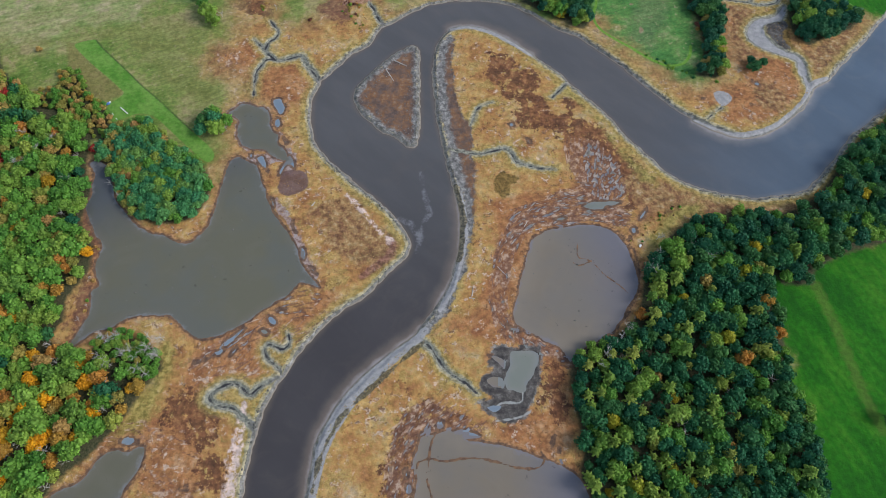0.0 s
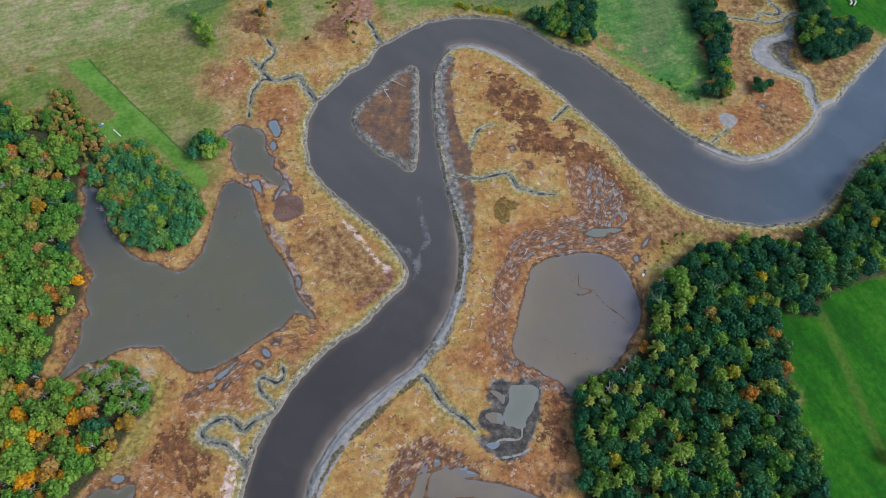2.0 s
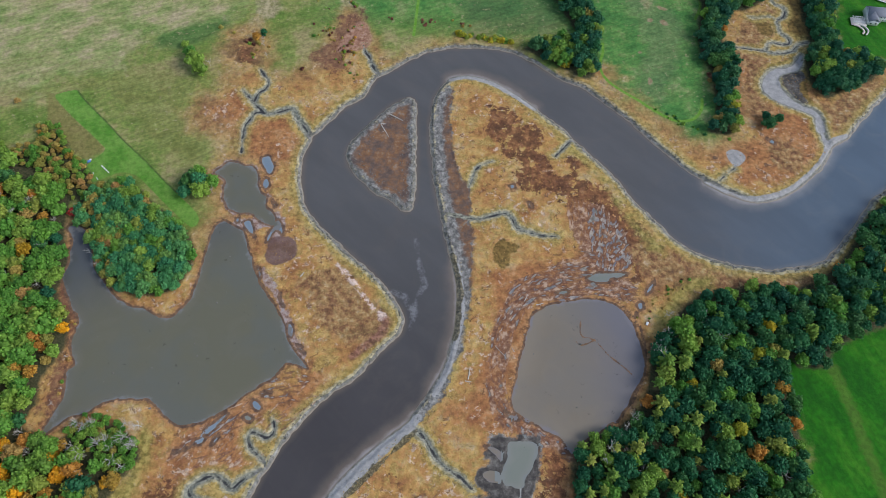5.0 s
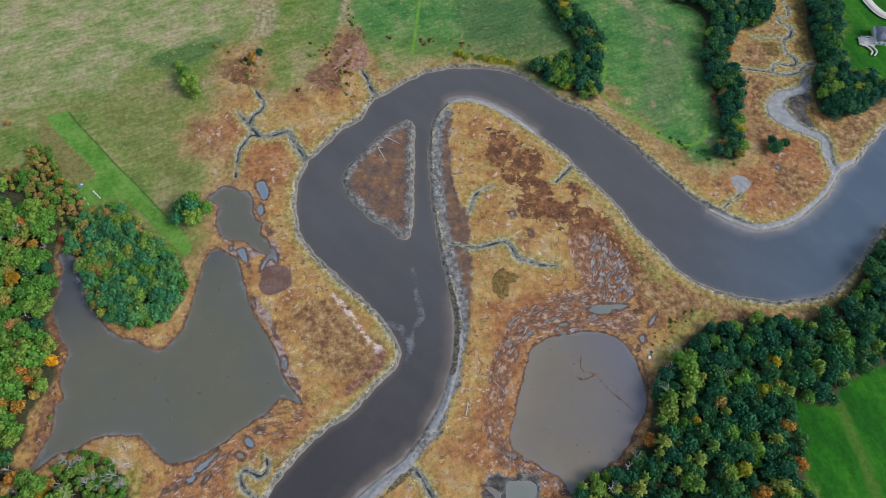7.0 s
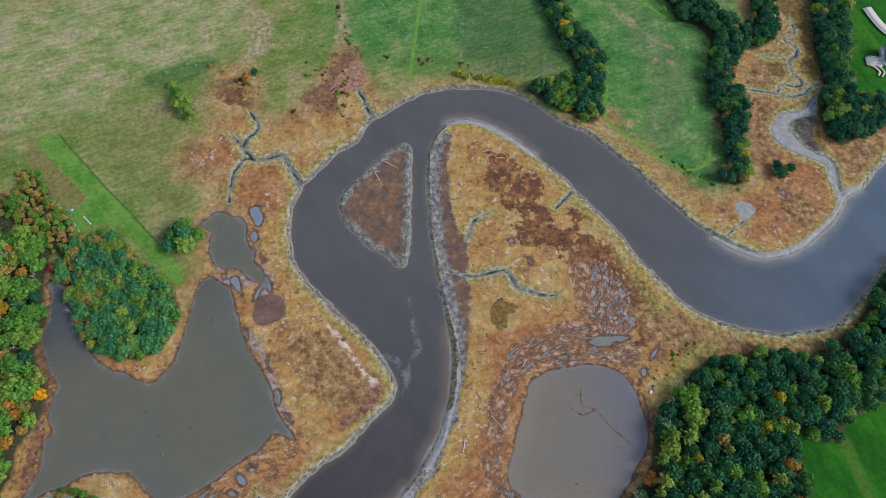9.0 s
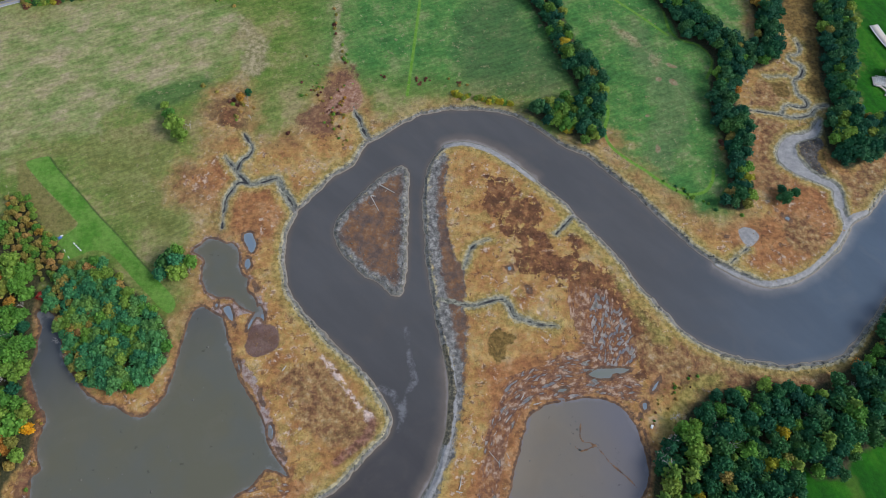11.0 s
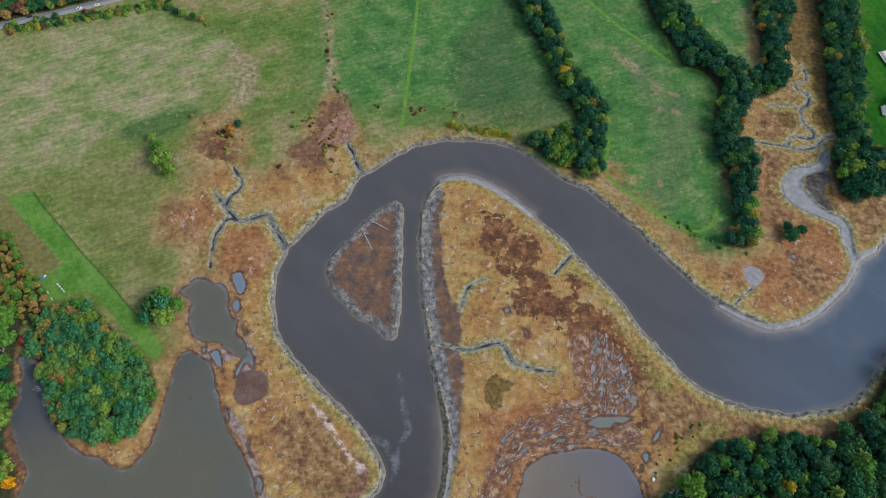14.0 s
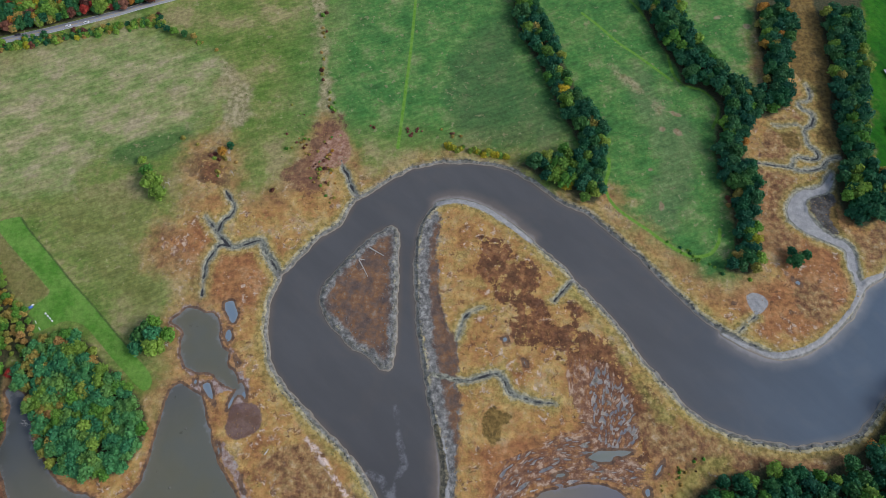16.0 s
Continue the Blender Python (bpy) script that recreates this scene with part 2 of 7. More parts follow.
    # wet mud: flats, rims of ponds, creek beds and banks below the marsh
    silt = n.ramp(n.noise(0.28, 6, 0.68), [(0.34, (0.075, 0.072, 0.070)), (0.45, (0.135, 0.130, 0.122)), (0.54, (0.215, 0.205, 0.19)), (0.64, (0.34, 0.325, 0.30))])
    mud = n.attr("mud")
    base = n.mix(n.blot(mud, 0.15, 14.0, -1.5, 1.5, 8, 0.8), base, silt)
    slate = n.ramp(n.noise(0.16, 6, 0.7), [(0.36, (0.042, 0.038, 0.036)), (0.48, (0.075, 0.066, 0.060)), (0.56, (0.115, 0.104, 0.092)), (0.66, (0.19, 0.175, 0.155))])
    flat = n.blot(n.attr("slate"), 0.1, 12.0, -1.5, 0.5, 8, 0.8)
    base = n.mix(flat, base, slate)
    base = n.mix(n.math("MULTIPLY", n.blot(n.attr("rim"), 0.4, 1.0, -0.3, 0.4), 0.8), base, (0.36, 0.36, 0.33))
    lilac = n.ramp(n.noise(0.25, 7, 0.8), [(0.36, (0.13, 0.070, 0.055)), (0.46, (0.26, 0.175, 0.15)), (0.56, (0.36, 0.29, 0.27)), (0.66, (0.30, 0.30, 0.31))])
    base = n.mix(n.math("MULTIPLY", n.blot(n.attr("lilac"), 0.22, 9.0, -0.8, 0.6, 8, 0.8), 0.9), base, lilac)
    base = n.mix(n.math("MULTIPLY", n.blot(n.attr("pan"), 0.2, 5.0, -0.8, 0.8, 7, 0.78), 0.92), base, n.mix(n.step(n.noise(0.12, 5, 0.65), 0.36, 0.64), (0.115, 0.062, 0.052), (0.165, 0.105, 0.095)))
    weed = n.ramp(n.noise(0.12, 7, 0.68), [(0.36, (0.085, 0.055, 0.048)), (0.45, (0.140, 0.082, 0.055)), (0.52, (0.175, 0.088, 0.046)), (0.58, (0.24, 0.110, 0.042)), (0.66, (0.24, 0.185, 0.14))])
    base = n.mix(n.math("MULTIPLY", n.blot(n.attr("rust"), 0.12, 16.0, -1.6, 1.6, 6, 0.68), 0.88), base, weed)
    base = n.mix(n.math("MULTIPLY", n.math("MULTIPLY", n.blot(pond, 0.3, 3.0, 0.4, 1.2), 0.9), n.math("SUBTRACT", 1.0, flat)), base, n.mix(grain, (0.080, 0.050, 0.038), (0.19, 0.110, 0.065)))
    base = n.mix(n.step(rise, -0.16, -0.5), base, n.mix(n.math("MULTIPLY", n.step(fine, 0.4, 0.6), 0.5), silt, (0.16, 0.155, 0.10)))
    bar = n.attr("bar")
    ooze = n.ramp(n.noise(0.45, 5, 0.65), [(0.36, (0.12, 0.12, 0.095)), (0.48, (0.20, 0.20, 0.155)), (0.62, (0.34, 0.325, 0.25))])
    gully = n.math("MULTIPLY", n.step(river, 1.0, 4.0), n.step(bar, -0.5, 1.5))
    base = n.mix(n.math("MULTIPLY", n.blot(creek, 0.4, 2.0, -0.3, 0.9, 6, 0.68), gully), base, ooze)
    base = n.mix(n.math("MULTIPLY", n.blot(n.attr("bed"), 0.4, 0.8, -0.3, 0.45, 5, 0.65), gully), base, (0.036, 0.036, 0.038))
    pale = n.ramp(n.noise(0.25, 6, 0.7), [(0.3, (0.22, 0.215, 0.215)), (0.55, (0.33, 0.32, 0.31)), (0.75, (0.45, 0.43, 0.40))])
    base = n.mix(n.blot(bar, 0.2, 2.5, -0.6, 0.4), base, pale)
    base = n.mix(n.math("MULTIPLY", n.blot(n.attr("scarp"), 0.3, 3.2, -0.4, 0.5, 8, 0.8), 0.9), base, n.ramp(n.noise(0.5, 7, 0.8), [(0.36, (0.03, 0.03, 0.022)), (0.5, (0.10, 0.085, 0.05)), (0.62, (0.24, 0.20, 0.12))]))
    base = n.mix(n.step(rise, -1.12, -1.4), base, n.mix(fine, (0.19, 0.155, 0.12), (0.30, 0.25, 0.19)))
    wetness = n.step(rise, -0.1, -0.6)
    n.bump(n.math("ADD", n.math("MULTIPLY", fine, 0.45), n.math("MULTIPLY", mid, 1.4)), 0.7, 1.0)
    return n.done(base, n.math("SUBTRACT", 0.95, n.math("MULTIPLY", wetness, 0.4)), 0.25)


def water_material(name, deep, shallow, reach, rough=0.08, silt_sheen=None, sky_tint=None, tint=None, edge=None, cool=None):
    n = Nodes(name)
    depth = n.attr("shore")
    cloud = n.noise(0.02, 4, 0.6)
    near = n.math("ADD", depth, n.math("MULTIPLY", n.math("SUBTRACT", cloud, 0.5), reach * 0.8))
    if silt_sheen:
        # murk plus brighter sheen up-river, both mixed into the water colour
        deep = n.mix(n.attr("silt_sheen"), deep, silt_sheen)
        # reflected sky painted as a blue shift of the eastern reach
        deep = n.mix(n.attr("sky_tint"), deep, sky_tint)
        shallow = n.mix(n.attr("sky_tint"), shallow, (0.17, 0.17, 0.165))
    col = n.mix(n.step(near, -reach, 0.5), deep, shallow)
    silt = n.noise(0.035, 5, 0.6, distortion=1.5)
    col = n.mix(n.math("MULTIPLY", n.step(silt, 0.46, 0.72), 0.12 if silt_sheen else 0.45), col, shallow)
    if silt_sheen:
        # drowned mud shoals on the inner bends, seen through thinning water
        shoal = n.math("ADD", n.attr("shoal"), n.math("MULTIPLY", n.math("SUBTRACT", n.noise(0.07, 5, 0.6), 0.5), 7.0))
        col = n.mix(n.math("MULTIPLY", n.step(shoal, 11.0, 1.0), 0.6), col, n.mix(n.attr("sky_tint"), (0.20, 0.155, 0.120), (0.22, 0.225, 0.235)))
        col = n.mix(n.math("MULTIPLY", n.step(shoal, 4.0, 0.5), 0.8), col, (0.29, 0.265, 0.255))
        # wind-ripple sheen painted as faint streaks in the colour
        col = n.tone(col, n.math("ADD", 0.93, n.math("MULTIPLY", n.step(n.noise(0.03, 4, 0.6, stretch=3.0, turn=-40), 0.35, 0.65), 0.14)))
    if tint:
        col = n.mix(n.math("MULTIPLY", n.step(n.noise(0.014, 4, 0.6), 0.42, 0.62), 0.8), col, tint)
        # cool side of a pond: tree and sky reflections painted as colour
        col = n.mix(n.math("MULTIPLY", n.attr("cool"), 0.7), col, cool or tint)
        col = n.mix(n.math("MULTIPLY", n.step(n.noise(0.13, 7, 0.7), 0.63, 0.68), 0.6), col, n.tone(col, 0.5))
        rim = n.math("ADD", depth, n.math("MULTIPLY", n.math("SUBTRACT", n.noise(0.09, 7, 0.7), 0.5), 14.0))
        col = n.mix(n.math("MULTIPLY", n.step(rim, -2.5, 0.5), 0.75), col, edge)
    scum = n.blot(n.attr("foam"), 0.12, 7.0, -1.6, 0.8, 7, 0.7)
    col = n.mix(n.math("MULTIPLY", n.math("MULTIPLY", scum, n.step(n.noise(0.25, 6, 0.7), 0.36, 0.62)), 0.5), col, (0.27, 0.27, 0.28))
    n.bump(n.noise(1.6, 3, 0.6), 0.04, 0.1)
    return n.done(col, rough, 0.5)


def leaf_material(name, stops, dark=0.6):
    """Foliage: a hue for each tree, small changes from clump to clump."""
    n = Nodes(name)
    info = n.t.nodes.new("ShaderNodeObjectInfo")
    col = n.ramp(n.math("FRACT", n.math("ADD", info.outputs["Random"], n.attr("hue"))), stops)
    isle = n.pos.outputs["Random Per Island"]
    col = n.tone(col, n.math("ADD", 1.34, n.math("MULTIPLY", isle, -dark)))
    col = n.mix(n.math("MULTIPLY", n.step(n.noise(0.6, 3, 0.6), 0.55, 0.75), 0.3), col, stops[-1][1])
    # some daylight passes through the leaves
    back = n.t.nodes.new("ShaderNodeBsdfTranslucent")
    n.set(back.inputs["Color"], col)
    both = n.t.nodes.new("ShaderNodeMixShader")
    both.inputs[0].default_value = 0.28
    n.t.links.new(n.bsdf.outputs[0], both.inputs[1])
    n.t.links.new(back.outputs[0], both.inputs[2])
    n.t.links.new(both.outputs[0], n.t.nodes["Material Output"].inputs["Surface"])
    return n.done(col, 0.65, 0.2)


def plain_material(name, a, b, scale=2.0, rough=0.8, spec=0.3, metal=0.0):
    n = Nodes(name)
    col = n.mix(n.noise(scale, 5, 0.65), a, b)
    n.bump(n.noise(scale * 3, 4, 0.6), 0.3, 0.03)
    return n.done(col, rough, spec, metal)


GROUND = ground_material()
RIVER = water_material("river_water", (0.056, 0.050, 0.049), (0.14, 0.110, 0.084), 7.0, 0.08, (0.089, 0.086, 0.085), (0.076, 0.106, 0.142))
POND = water_material("pond_water", (0.126, 0.119, 0.080), (0.145, 0.132, 0.096), 8.0, 0.1, tint=(0.116, 0.118, 0.098), edge=(0.19, 0.185, 0.185), cool=(0.060, 0.070, 0.090))
SILTY = water_material("silty_pond_water", (0.190, 0.155, 0.112), (0.215, 0.178, 0.135), 16.0, 0.25, tint=(0.170, 0.150, 0.125), edge=(0.19, 0.175, 0.185), cool=(0.13, 0.13, 0.165))
MILKY = water_material("milky_pond_water", (0.19, 0.20, 0.165), (0.22, 0.22, 0.19), 6.0, 0.15, tint=(0.17, 0.185, 0.16), edge=(0.20, 0.21, 0.20))
# the sky mirrored in small pools, painted as a pale blue base colour
SKYBLUE = water_material("sky_tinted_pool_water", (0.165, 0.215, 0.265), (0.23, 0.26, 0.28), 3.0)
BARK = plain_material("bark", (0.09, 0.07, 0.05), (0.20, 0.17, 0.14), 3.0, 0.95, 0.1)
BLEACHED = plain_material("bleached_wood", (0.32, 0.30, 0.27), (0.55, 0.52, 0.48), 3.0, 0.9, 0.1)
LEAVES = {
    "green": leaf_material("green_leaves", [(0.0, (0.079, 0.225, 0.037)), (0.5, (0.135, 0.300, 0.045)), (1.0, (0.233, 0.360, 0.060))]),
    "dark": leaf_material("dark_green_leaves", [(0.0, (0.019, 0.102, 0.060)), (0.5, (0.031, 0.135, 0.065)), (1.0, (0.065, 0.170, 0.054))]),
    "deep": leaf_material("deep_green_leaves", [(0.0, (0.019, 0.106, 0.052)), (0.5, (0.031, 0.144, 0.054)), (1.0, (0.069, 0.180, 0.045))]),
    "teal": leaf_material("blue_green_leaves", [(0.0, (0.049, 0.215, 0.095)), (0.6, (0.084, 0.275, 0.095)), (1.0, (0.176, 0.310, 0.069))]),
    "olive": leaf_material("olive_needles", [(0.0, (0.124, 0.250, 0.044)), (0.5, (0.198, 0.310, 0.049)), (1.0, (0.304, 0.340, 0.065))]),
    "lemon": leaf_material("yellow_green_leaves", [(0.0, (0.30, 0.33, 0.035)), (0.5, (0.42, 0.38, 0.035)), (1.0, (0.55, 0.41, 0.035))]),
    "gold": leaf_material("gold_leaves", [(0.0, (0.42, 0.26, 0.022)), (0.5, (0.62, 0.30, 0.018)), (1.0, (0.74, 0.38, 0.016))]),
    "orange": leaf_material("orange_leaves", [(0.0, (0.34, 0.23, 0.045)), (0.5, (0.47, 0.25, 0.045)), (1.0, (0.50, 0.22, 0.050))]),
    "dull": leaf_material("tawny_leaves", [(0.0, (0.26, 0.26, 0.06)), (0.5, (0.38, 0.30, 0.075)), (1.0, (0.43, 0.25, 0.09))]),
    "maroon": leaf_material("maroon_leaves", [(0.0, (0.11, 0.045, 0.035)), (0.5, (0.19, 0.075, 0.050)), (1.0, (0.26, 0.12, 0.08))]),
    "red": leaf_material("red_leaves", [(0.0, (0.30, 0.055, 0.038)), (0.5, (0.46, 0.050, 0.040)), (1.0, (0.30, 0.11, 0.09))]),
}


# ---- the plan, in metres ----
BANK_WEST = [
    (-126.7, -25), (-119.3, 8.9), (-115.4, 32.6), (-115.5, 42.6), (-114.3, 58.9), (-112.7, 75.8), (-108.9, 91.7), (-99.4, 112.1), (-88.4, 130.4),
    (-81, 140.5), (-68.6, 153.8), (-54.3, 164.3), (-47.3, 172.9), (-35.8, 186.3), (-27.7, 196.3), (-25.6, 201.7), (-26.8, 208.5), (-30.9, 215.2),
    (-37.6, 224.2), (-46.1, 233.3), (-56.4, 242.5), (-68.1, 251.8), (-79.6, 261.4), (-89.7, 271.1), (-98.6, 281.1), (-105.1, 291.4), (-109.4, 307.5),
    (-111.1, 324.2), (-110.7, 335.7), (-108, 346.4),
]

BANK_NORTH = [
    (-106.5, 352.4), (-98, 364.4), (-84.5, 382.2), (-70.7, 394.7), (-61.7, 413.7), (-48.2, 423.9), (-32.5, 436.9), (-20.3, 444), (0.6, 450.1),
    (17.6, 452.1), (38.9, 450.8), (51.7, 448), (60.2, 444.5), (77, 432.8), (93.4, 420.4), (109.6, 413.8), (117.5, 407.3), (132.9, 392.7), (151.4, 373.9),
    (169.1, 353.7), (186.4, 336.3), (203.8, 324.5), (217.9, 317.8), (233.7, 312.2), (251.4, 317.3), (268.7, 329.1), (282.6, 340.9), (295.5, 357.9),
    (296.2, 364.6), (305.9, 368.1), (317.4, 378.5), (337.3, 400.4), (357.5, 422.1), (376.9, 444.5), (409.8, 483.5), (488.4, 564.8),
]

BANK_EAST = [
    (498.4, 445.9), (403.8, 382.9), (352.6, 338.9), (330.5, 321), (317.2, 309.4), (304.2, 292.8), (292.8, 281.8), (282.3, 268.6), (272, 260.7),
    (251.7, 254.8), (232.2, 252), (215.6, 253.3), (195.1, 257.3), (175.2, 266.5), (163.6, 276.1), (155.3, 286.2), (141.2, 301.5), (131.1, 317.5),
    (118.5, 333.8), (107.9, 344.9), (95.9, 359.1), (88.4, 367.8), (74.8, 379.4), (65.6, 388.3), (46.8, 402.7), (32.3, 410.5), (17.7, 415), (6.6, 415.1),
    (-2, 408.1), (-8.4, 396.8),
]

BANK_POINT = [
    (-10.8, 384.6), (-11.6, 369), (-10.5, 351), (-8, 333.6), (-5.5, 314), (-1.3, 295), (1.7, 281.9), (4.6, 269.1), (8.8, 254.2), (11.9, 244.5),
    (13.4, 233.9), (14.4, 220.8), (14, 202.5), (11.5, 189.1), (8.6, 176), (5.4, 167.5), (-0.8, 156.9), (-8, 146.5), (-13.6, 136.8), (-18.6, 132.3),
    (-26, 126.2), (-33.6, 118.3), (-41.4, 110.6), (-48.7, 102.9), (-55.2, 95.5), (-59.8, 88.2), (-63.6, 81), (-67.7, 74), (-71, 63.7), (-72.2, 53.8),
    (-73, 44.1), (-74.1, 34), (-75.9, 10.4), (-80.6, -23.5),
]

ISLAND = [
    (-29.6, 390.6), (-27.5, 368.3), (-25.9, 338.6), (-24, 310.3), (-24.6, 296.7), (-27.8, 290.6), (-34.8, 297.3), (-43, 301.8), (-51.2, 305.8),
    (-61.4, 316.4), (-69.7, 323.9), (-73.9, 335.1), (-71.7, 346.3), (-61.9, 360.5), (-51.8, 374.5), (-40.3, 386.3),
]

POND_WEST = [
    (-164.5, 268.3), (-157.9, 274.3), (-149, 270), (-141.3, 264.7), (-136.2, 251.8), (-129.4, 237.4), (-123.1, 226.2), (-115.2, 217.2), (-108.6, 208.2),
    (-102.6, 196.8), (-97, 184.7), (-88.3, 174.7), (-82.9, 168.1), (-90.5, 170.4), (-97.5, 170.5), (-102.3, 163.2), (-109.1, 157.5), (-114.4, 154.4),
    (-121.1, 148.9), (-127.6, 142.6), (-135.8, 135.6), (-141, 133.8), (-147.8, 130), (-158.4, 127.7), (-165.4, 132.5), (-172.6, 138.1), (-180.4, 142.9),
    (-192.1, 144.5), (-203, 142.9), (-211.3, 138.6), (-217.7, 134.4), (-227.7, 130), (-240.8, 118), (-240.1, 125.7), (-235.6, 138.4), (-235.1, 149.7),
    (-238, 159.8), (-234.4, 166.3), (-241, 178.8), (-240.4, 193.7), (-245.6, 200.7), (-252.1, 209.6), (-260.1, 223.2),
]

POND_WEST_INNER = [
    (-260, 237.6), (-263.7, 254.8), (-267.3, 263.2), (-260, 264.6), (-251, 257.8), (-244.9, 243.2), (-238.1, 229.9), (-223.3, 215.4), (-214.8, 208.8),
    (-200.4, 204.4), (-189.7, 201.2), (-181.3, 199.3), (-174.4, 204.6), (-169.7, 213), (-167.9, 224.8), (-166.6, 239.2), (-166, 255.5),
]

POND_UPPER = [
    (-173, 314.4), (-169.5, 318.7), (-164.1, 324.2), (-157.7, 324.5), (-150.8, 322.2), (-145.4, 321.5), (-140, 315), (-137.9, 305), (-133.9, 298.7),
    (-130, 295.4), (-128.8, 288.1), (-123.8, 282.5), (-118.6, 273.2), (-121.8, 270.2), (-130.6, 273.6), (-139.1, 279.4), (-147.5, 279.9), (-156.6, 284.3),
    (-162.1, 291.4), (-164, 301.2), (-163.7, 306.2), (-168, 311.1),
]

POND_SOUTHWEST = [
    (-175.8, 59.3), (-176, 51.8), (-178, 43.6), (-181.1, 37.2), (-184.8, 24.6), (-191.2, 6.5), (-239, 4.9), (-227, 28.1), (-218.3, 34.3), (-210.2, 38.4),
    (-205.6, 45.9), (-203.9, 51.7), (-199.9, 55.8), (-193.6, 57.7), (-186.4, 56.6), (-180.4, 59.8),
]

POND_EAST = [
    (62.8, 212.7), (73.2, 219.5), (87.6, 222.9), (104.1, 225.5), (116.3, 224.1), (124.1, 219.8), (129.9, 211.8), (133.6, 200.7), (136.5, 189.8),
    (136.1, 179), (131, 167.5), (123.7, 155.7), (115, 143.3), (103.6, 137), (93.7, 130), (85.9, 122.9), (80.4, 131.1), (71.7, 135.4), (60.6, 140.4),
    (53.2, 144.1), (48.4, 151.9), (51.4, 169.3), (56.1, 186.6), (59.6, 201.2),
]

POND_GREY = [
    (47.3, 128.3), (54.8, 130.5), (64, 127.7), (64.9, 122.1), (62.8, 114.5), (57.8, 106.9), (55.9, 101.4), (46.9, 101), (43.3, 102.7), (42.6, 110), (45.3,
    117.6), (46.1, 123.3),
]

POND_SOUTH = [
    (-13, 62.5), (-10.3, 71.3), (-1.4, 75), (9.7, 76.1), (20.3, 70.4), (37.7, 69.3), (54.9, 64.9), (66.9, 61.3), (78.7, 57.2), (87.2, 51), (92.6, 37.2),
    (92.8, 16), (-16.1, 12.4), (-14.8, 28.9), (-11.1, 46.3), (-13.6, 55.2),
]

MUD_STRIP = [
    (-11.6, 381.4), (-7.5, 399.4), (1, 406.3), (1.6, 382.1), (3.8, 351.7), (9.5, 323), (19.1, 309.6), (21.1, 280.2), (22.3, 249.8), (21.3, 225.7),
    (19.5, 207.2), (17, 189.3), (11.5, 171.9), (6, 159.2), (-2.7, 145.9), (-9.9, 137.7), (-12.9, 138.4), (-1.9, 154.8), (7.9, 173.9), (13.7, 198),
    (14.9, 220.8), (11.9, 244.5), (4.6, 269.1), (-1.3, 295), (-6.7, 322.3), (-10.5, 351),
]

MUD_GREY = [
    (34.3, 131.6), (45.5, 133.6), (62.3, 133.5), (66.9, 127.9), (65.3, 112.7), (63, 99.8), (59.2, 92.5), (51.9, 83.5), (43, 82.1), (34.2, 84.6), (27.1,
    87.8), (23.5, 93), (27.1, 96.7), (34.3, 97), (28.9, 102.2), (29.9, 110.3), (37.9, 115.4), (31.4, 120.8),
]

CREEK_A = [
    (-105.4, 350.3, 3), (-110.9, 358.1, 3.4), (-118.4, 367.6, 3.2), (-123.1, 376.6, 2.8), (-131.5, 374.3, 2.6), (-142, 370.3, 2.6), (-149.9, 376, 2.6),
    (-156.5, 382.8, 2.2), (-165.9, 393.1, 1.6),
]

CREEK_A_SOUTH = [
    (-143.7, 370.6, 2.4), (-151.1, 372, 2.4), (-156, 364.3, 2.2), (-158.6, 355.5, 2), (-157.6, 343, 1.6), (-156.5, 333.9, 1.2),
]

CREEK_A_NORTH = [
    (-154.9, 382.9, 2.2), (-153.2, 391.1, 2.2), (-148.4, 395.9, 2.2), (-147, 403.4, 2), (-153, 411.5, 1.6), (-155.4, 415.1, 1),
]

CREEK_B = [
    (-103.2, 105.3, 2.4), (-112.3, 99.5, 2.4), (-119, 94.2, 2.6), (-128.3, 100.3, 2.6), (-137.9, 97.8, 2.6), (-144.2, 91.8, 3), (-137.4, 86, 2.8),
    (-128.4, 84.9, 2.6), (-120.2, 79, 2.8), (-111.4, 72.4, 3.4),
]

CREEK_B_NORTH = [
    (-99.8, 106.9, 2.6), (-102.1, 110.1, 2.2), (-108.7, 115.5, 2), (-113.8, 122.1, 2), (-111.6, 126.8, 2), (-102.3, 124.1, 2), (-98.6, 129.2, 2),
    (-100.7, 135.8, 1.4),
]

CREEK_C = [
    (-15.7, 134.3, 3), (-7.7, 130.8, 2.6), (-0.7, 121.5, 2.4), (5.1, 114.2, 2.2), (12.5, 108.9, 2), (18.3, 105.4, 1.6), (25.6, 99.2, 1),
]

CREEK_D = [
    (-2.5, 288.6, 2), (12.8, 286.1, 2.4), (23.7, 284.5, 2.2), (34.5, 287.1, 2), (44.6, 290.2, 2.4), (49.7, 285.7, 2.6), (53.9, 278, 2.4),
    (62.5, 275.3, 2.2), (71.9, 273.6, 1.8), (83.4, 272.6, 1),
]

CREEK_D_NORTH = [
    (18.1, 311.2, 1.6), (20.3, 320.7, 2), (23.3, 328.2, 2), (29.2, 332.5, 1.6), (35.5, 335.1, 1),
]

CREEK_NOTCH = [
    (96.8, 358.5, 1.8), (89.8, 349.9, 1.8), (83.5, 342, 1.2),
]

CREEK_E = [
    (-59.1, 416.7, 2.6), (-64.1, 424, 2.4), (-67.5, 432.5, 2.2), (-72.2, 440.1, 2), (-74.1, 445.9, 1.2),
]

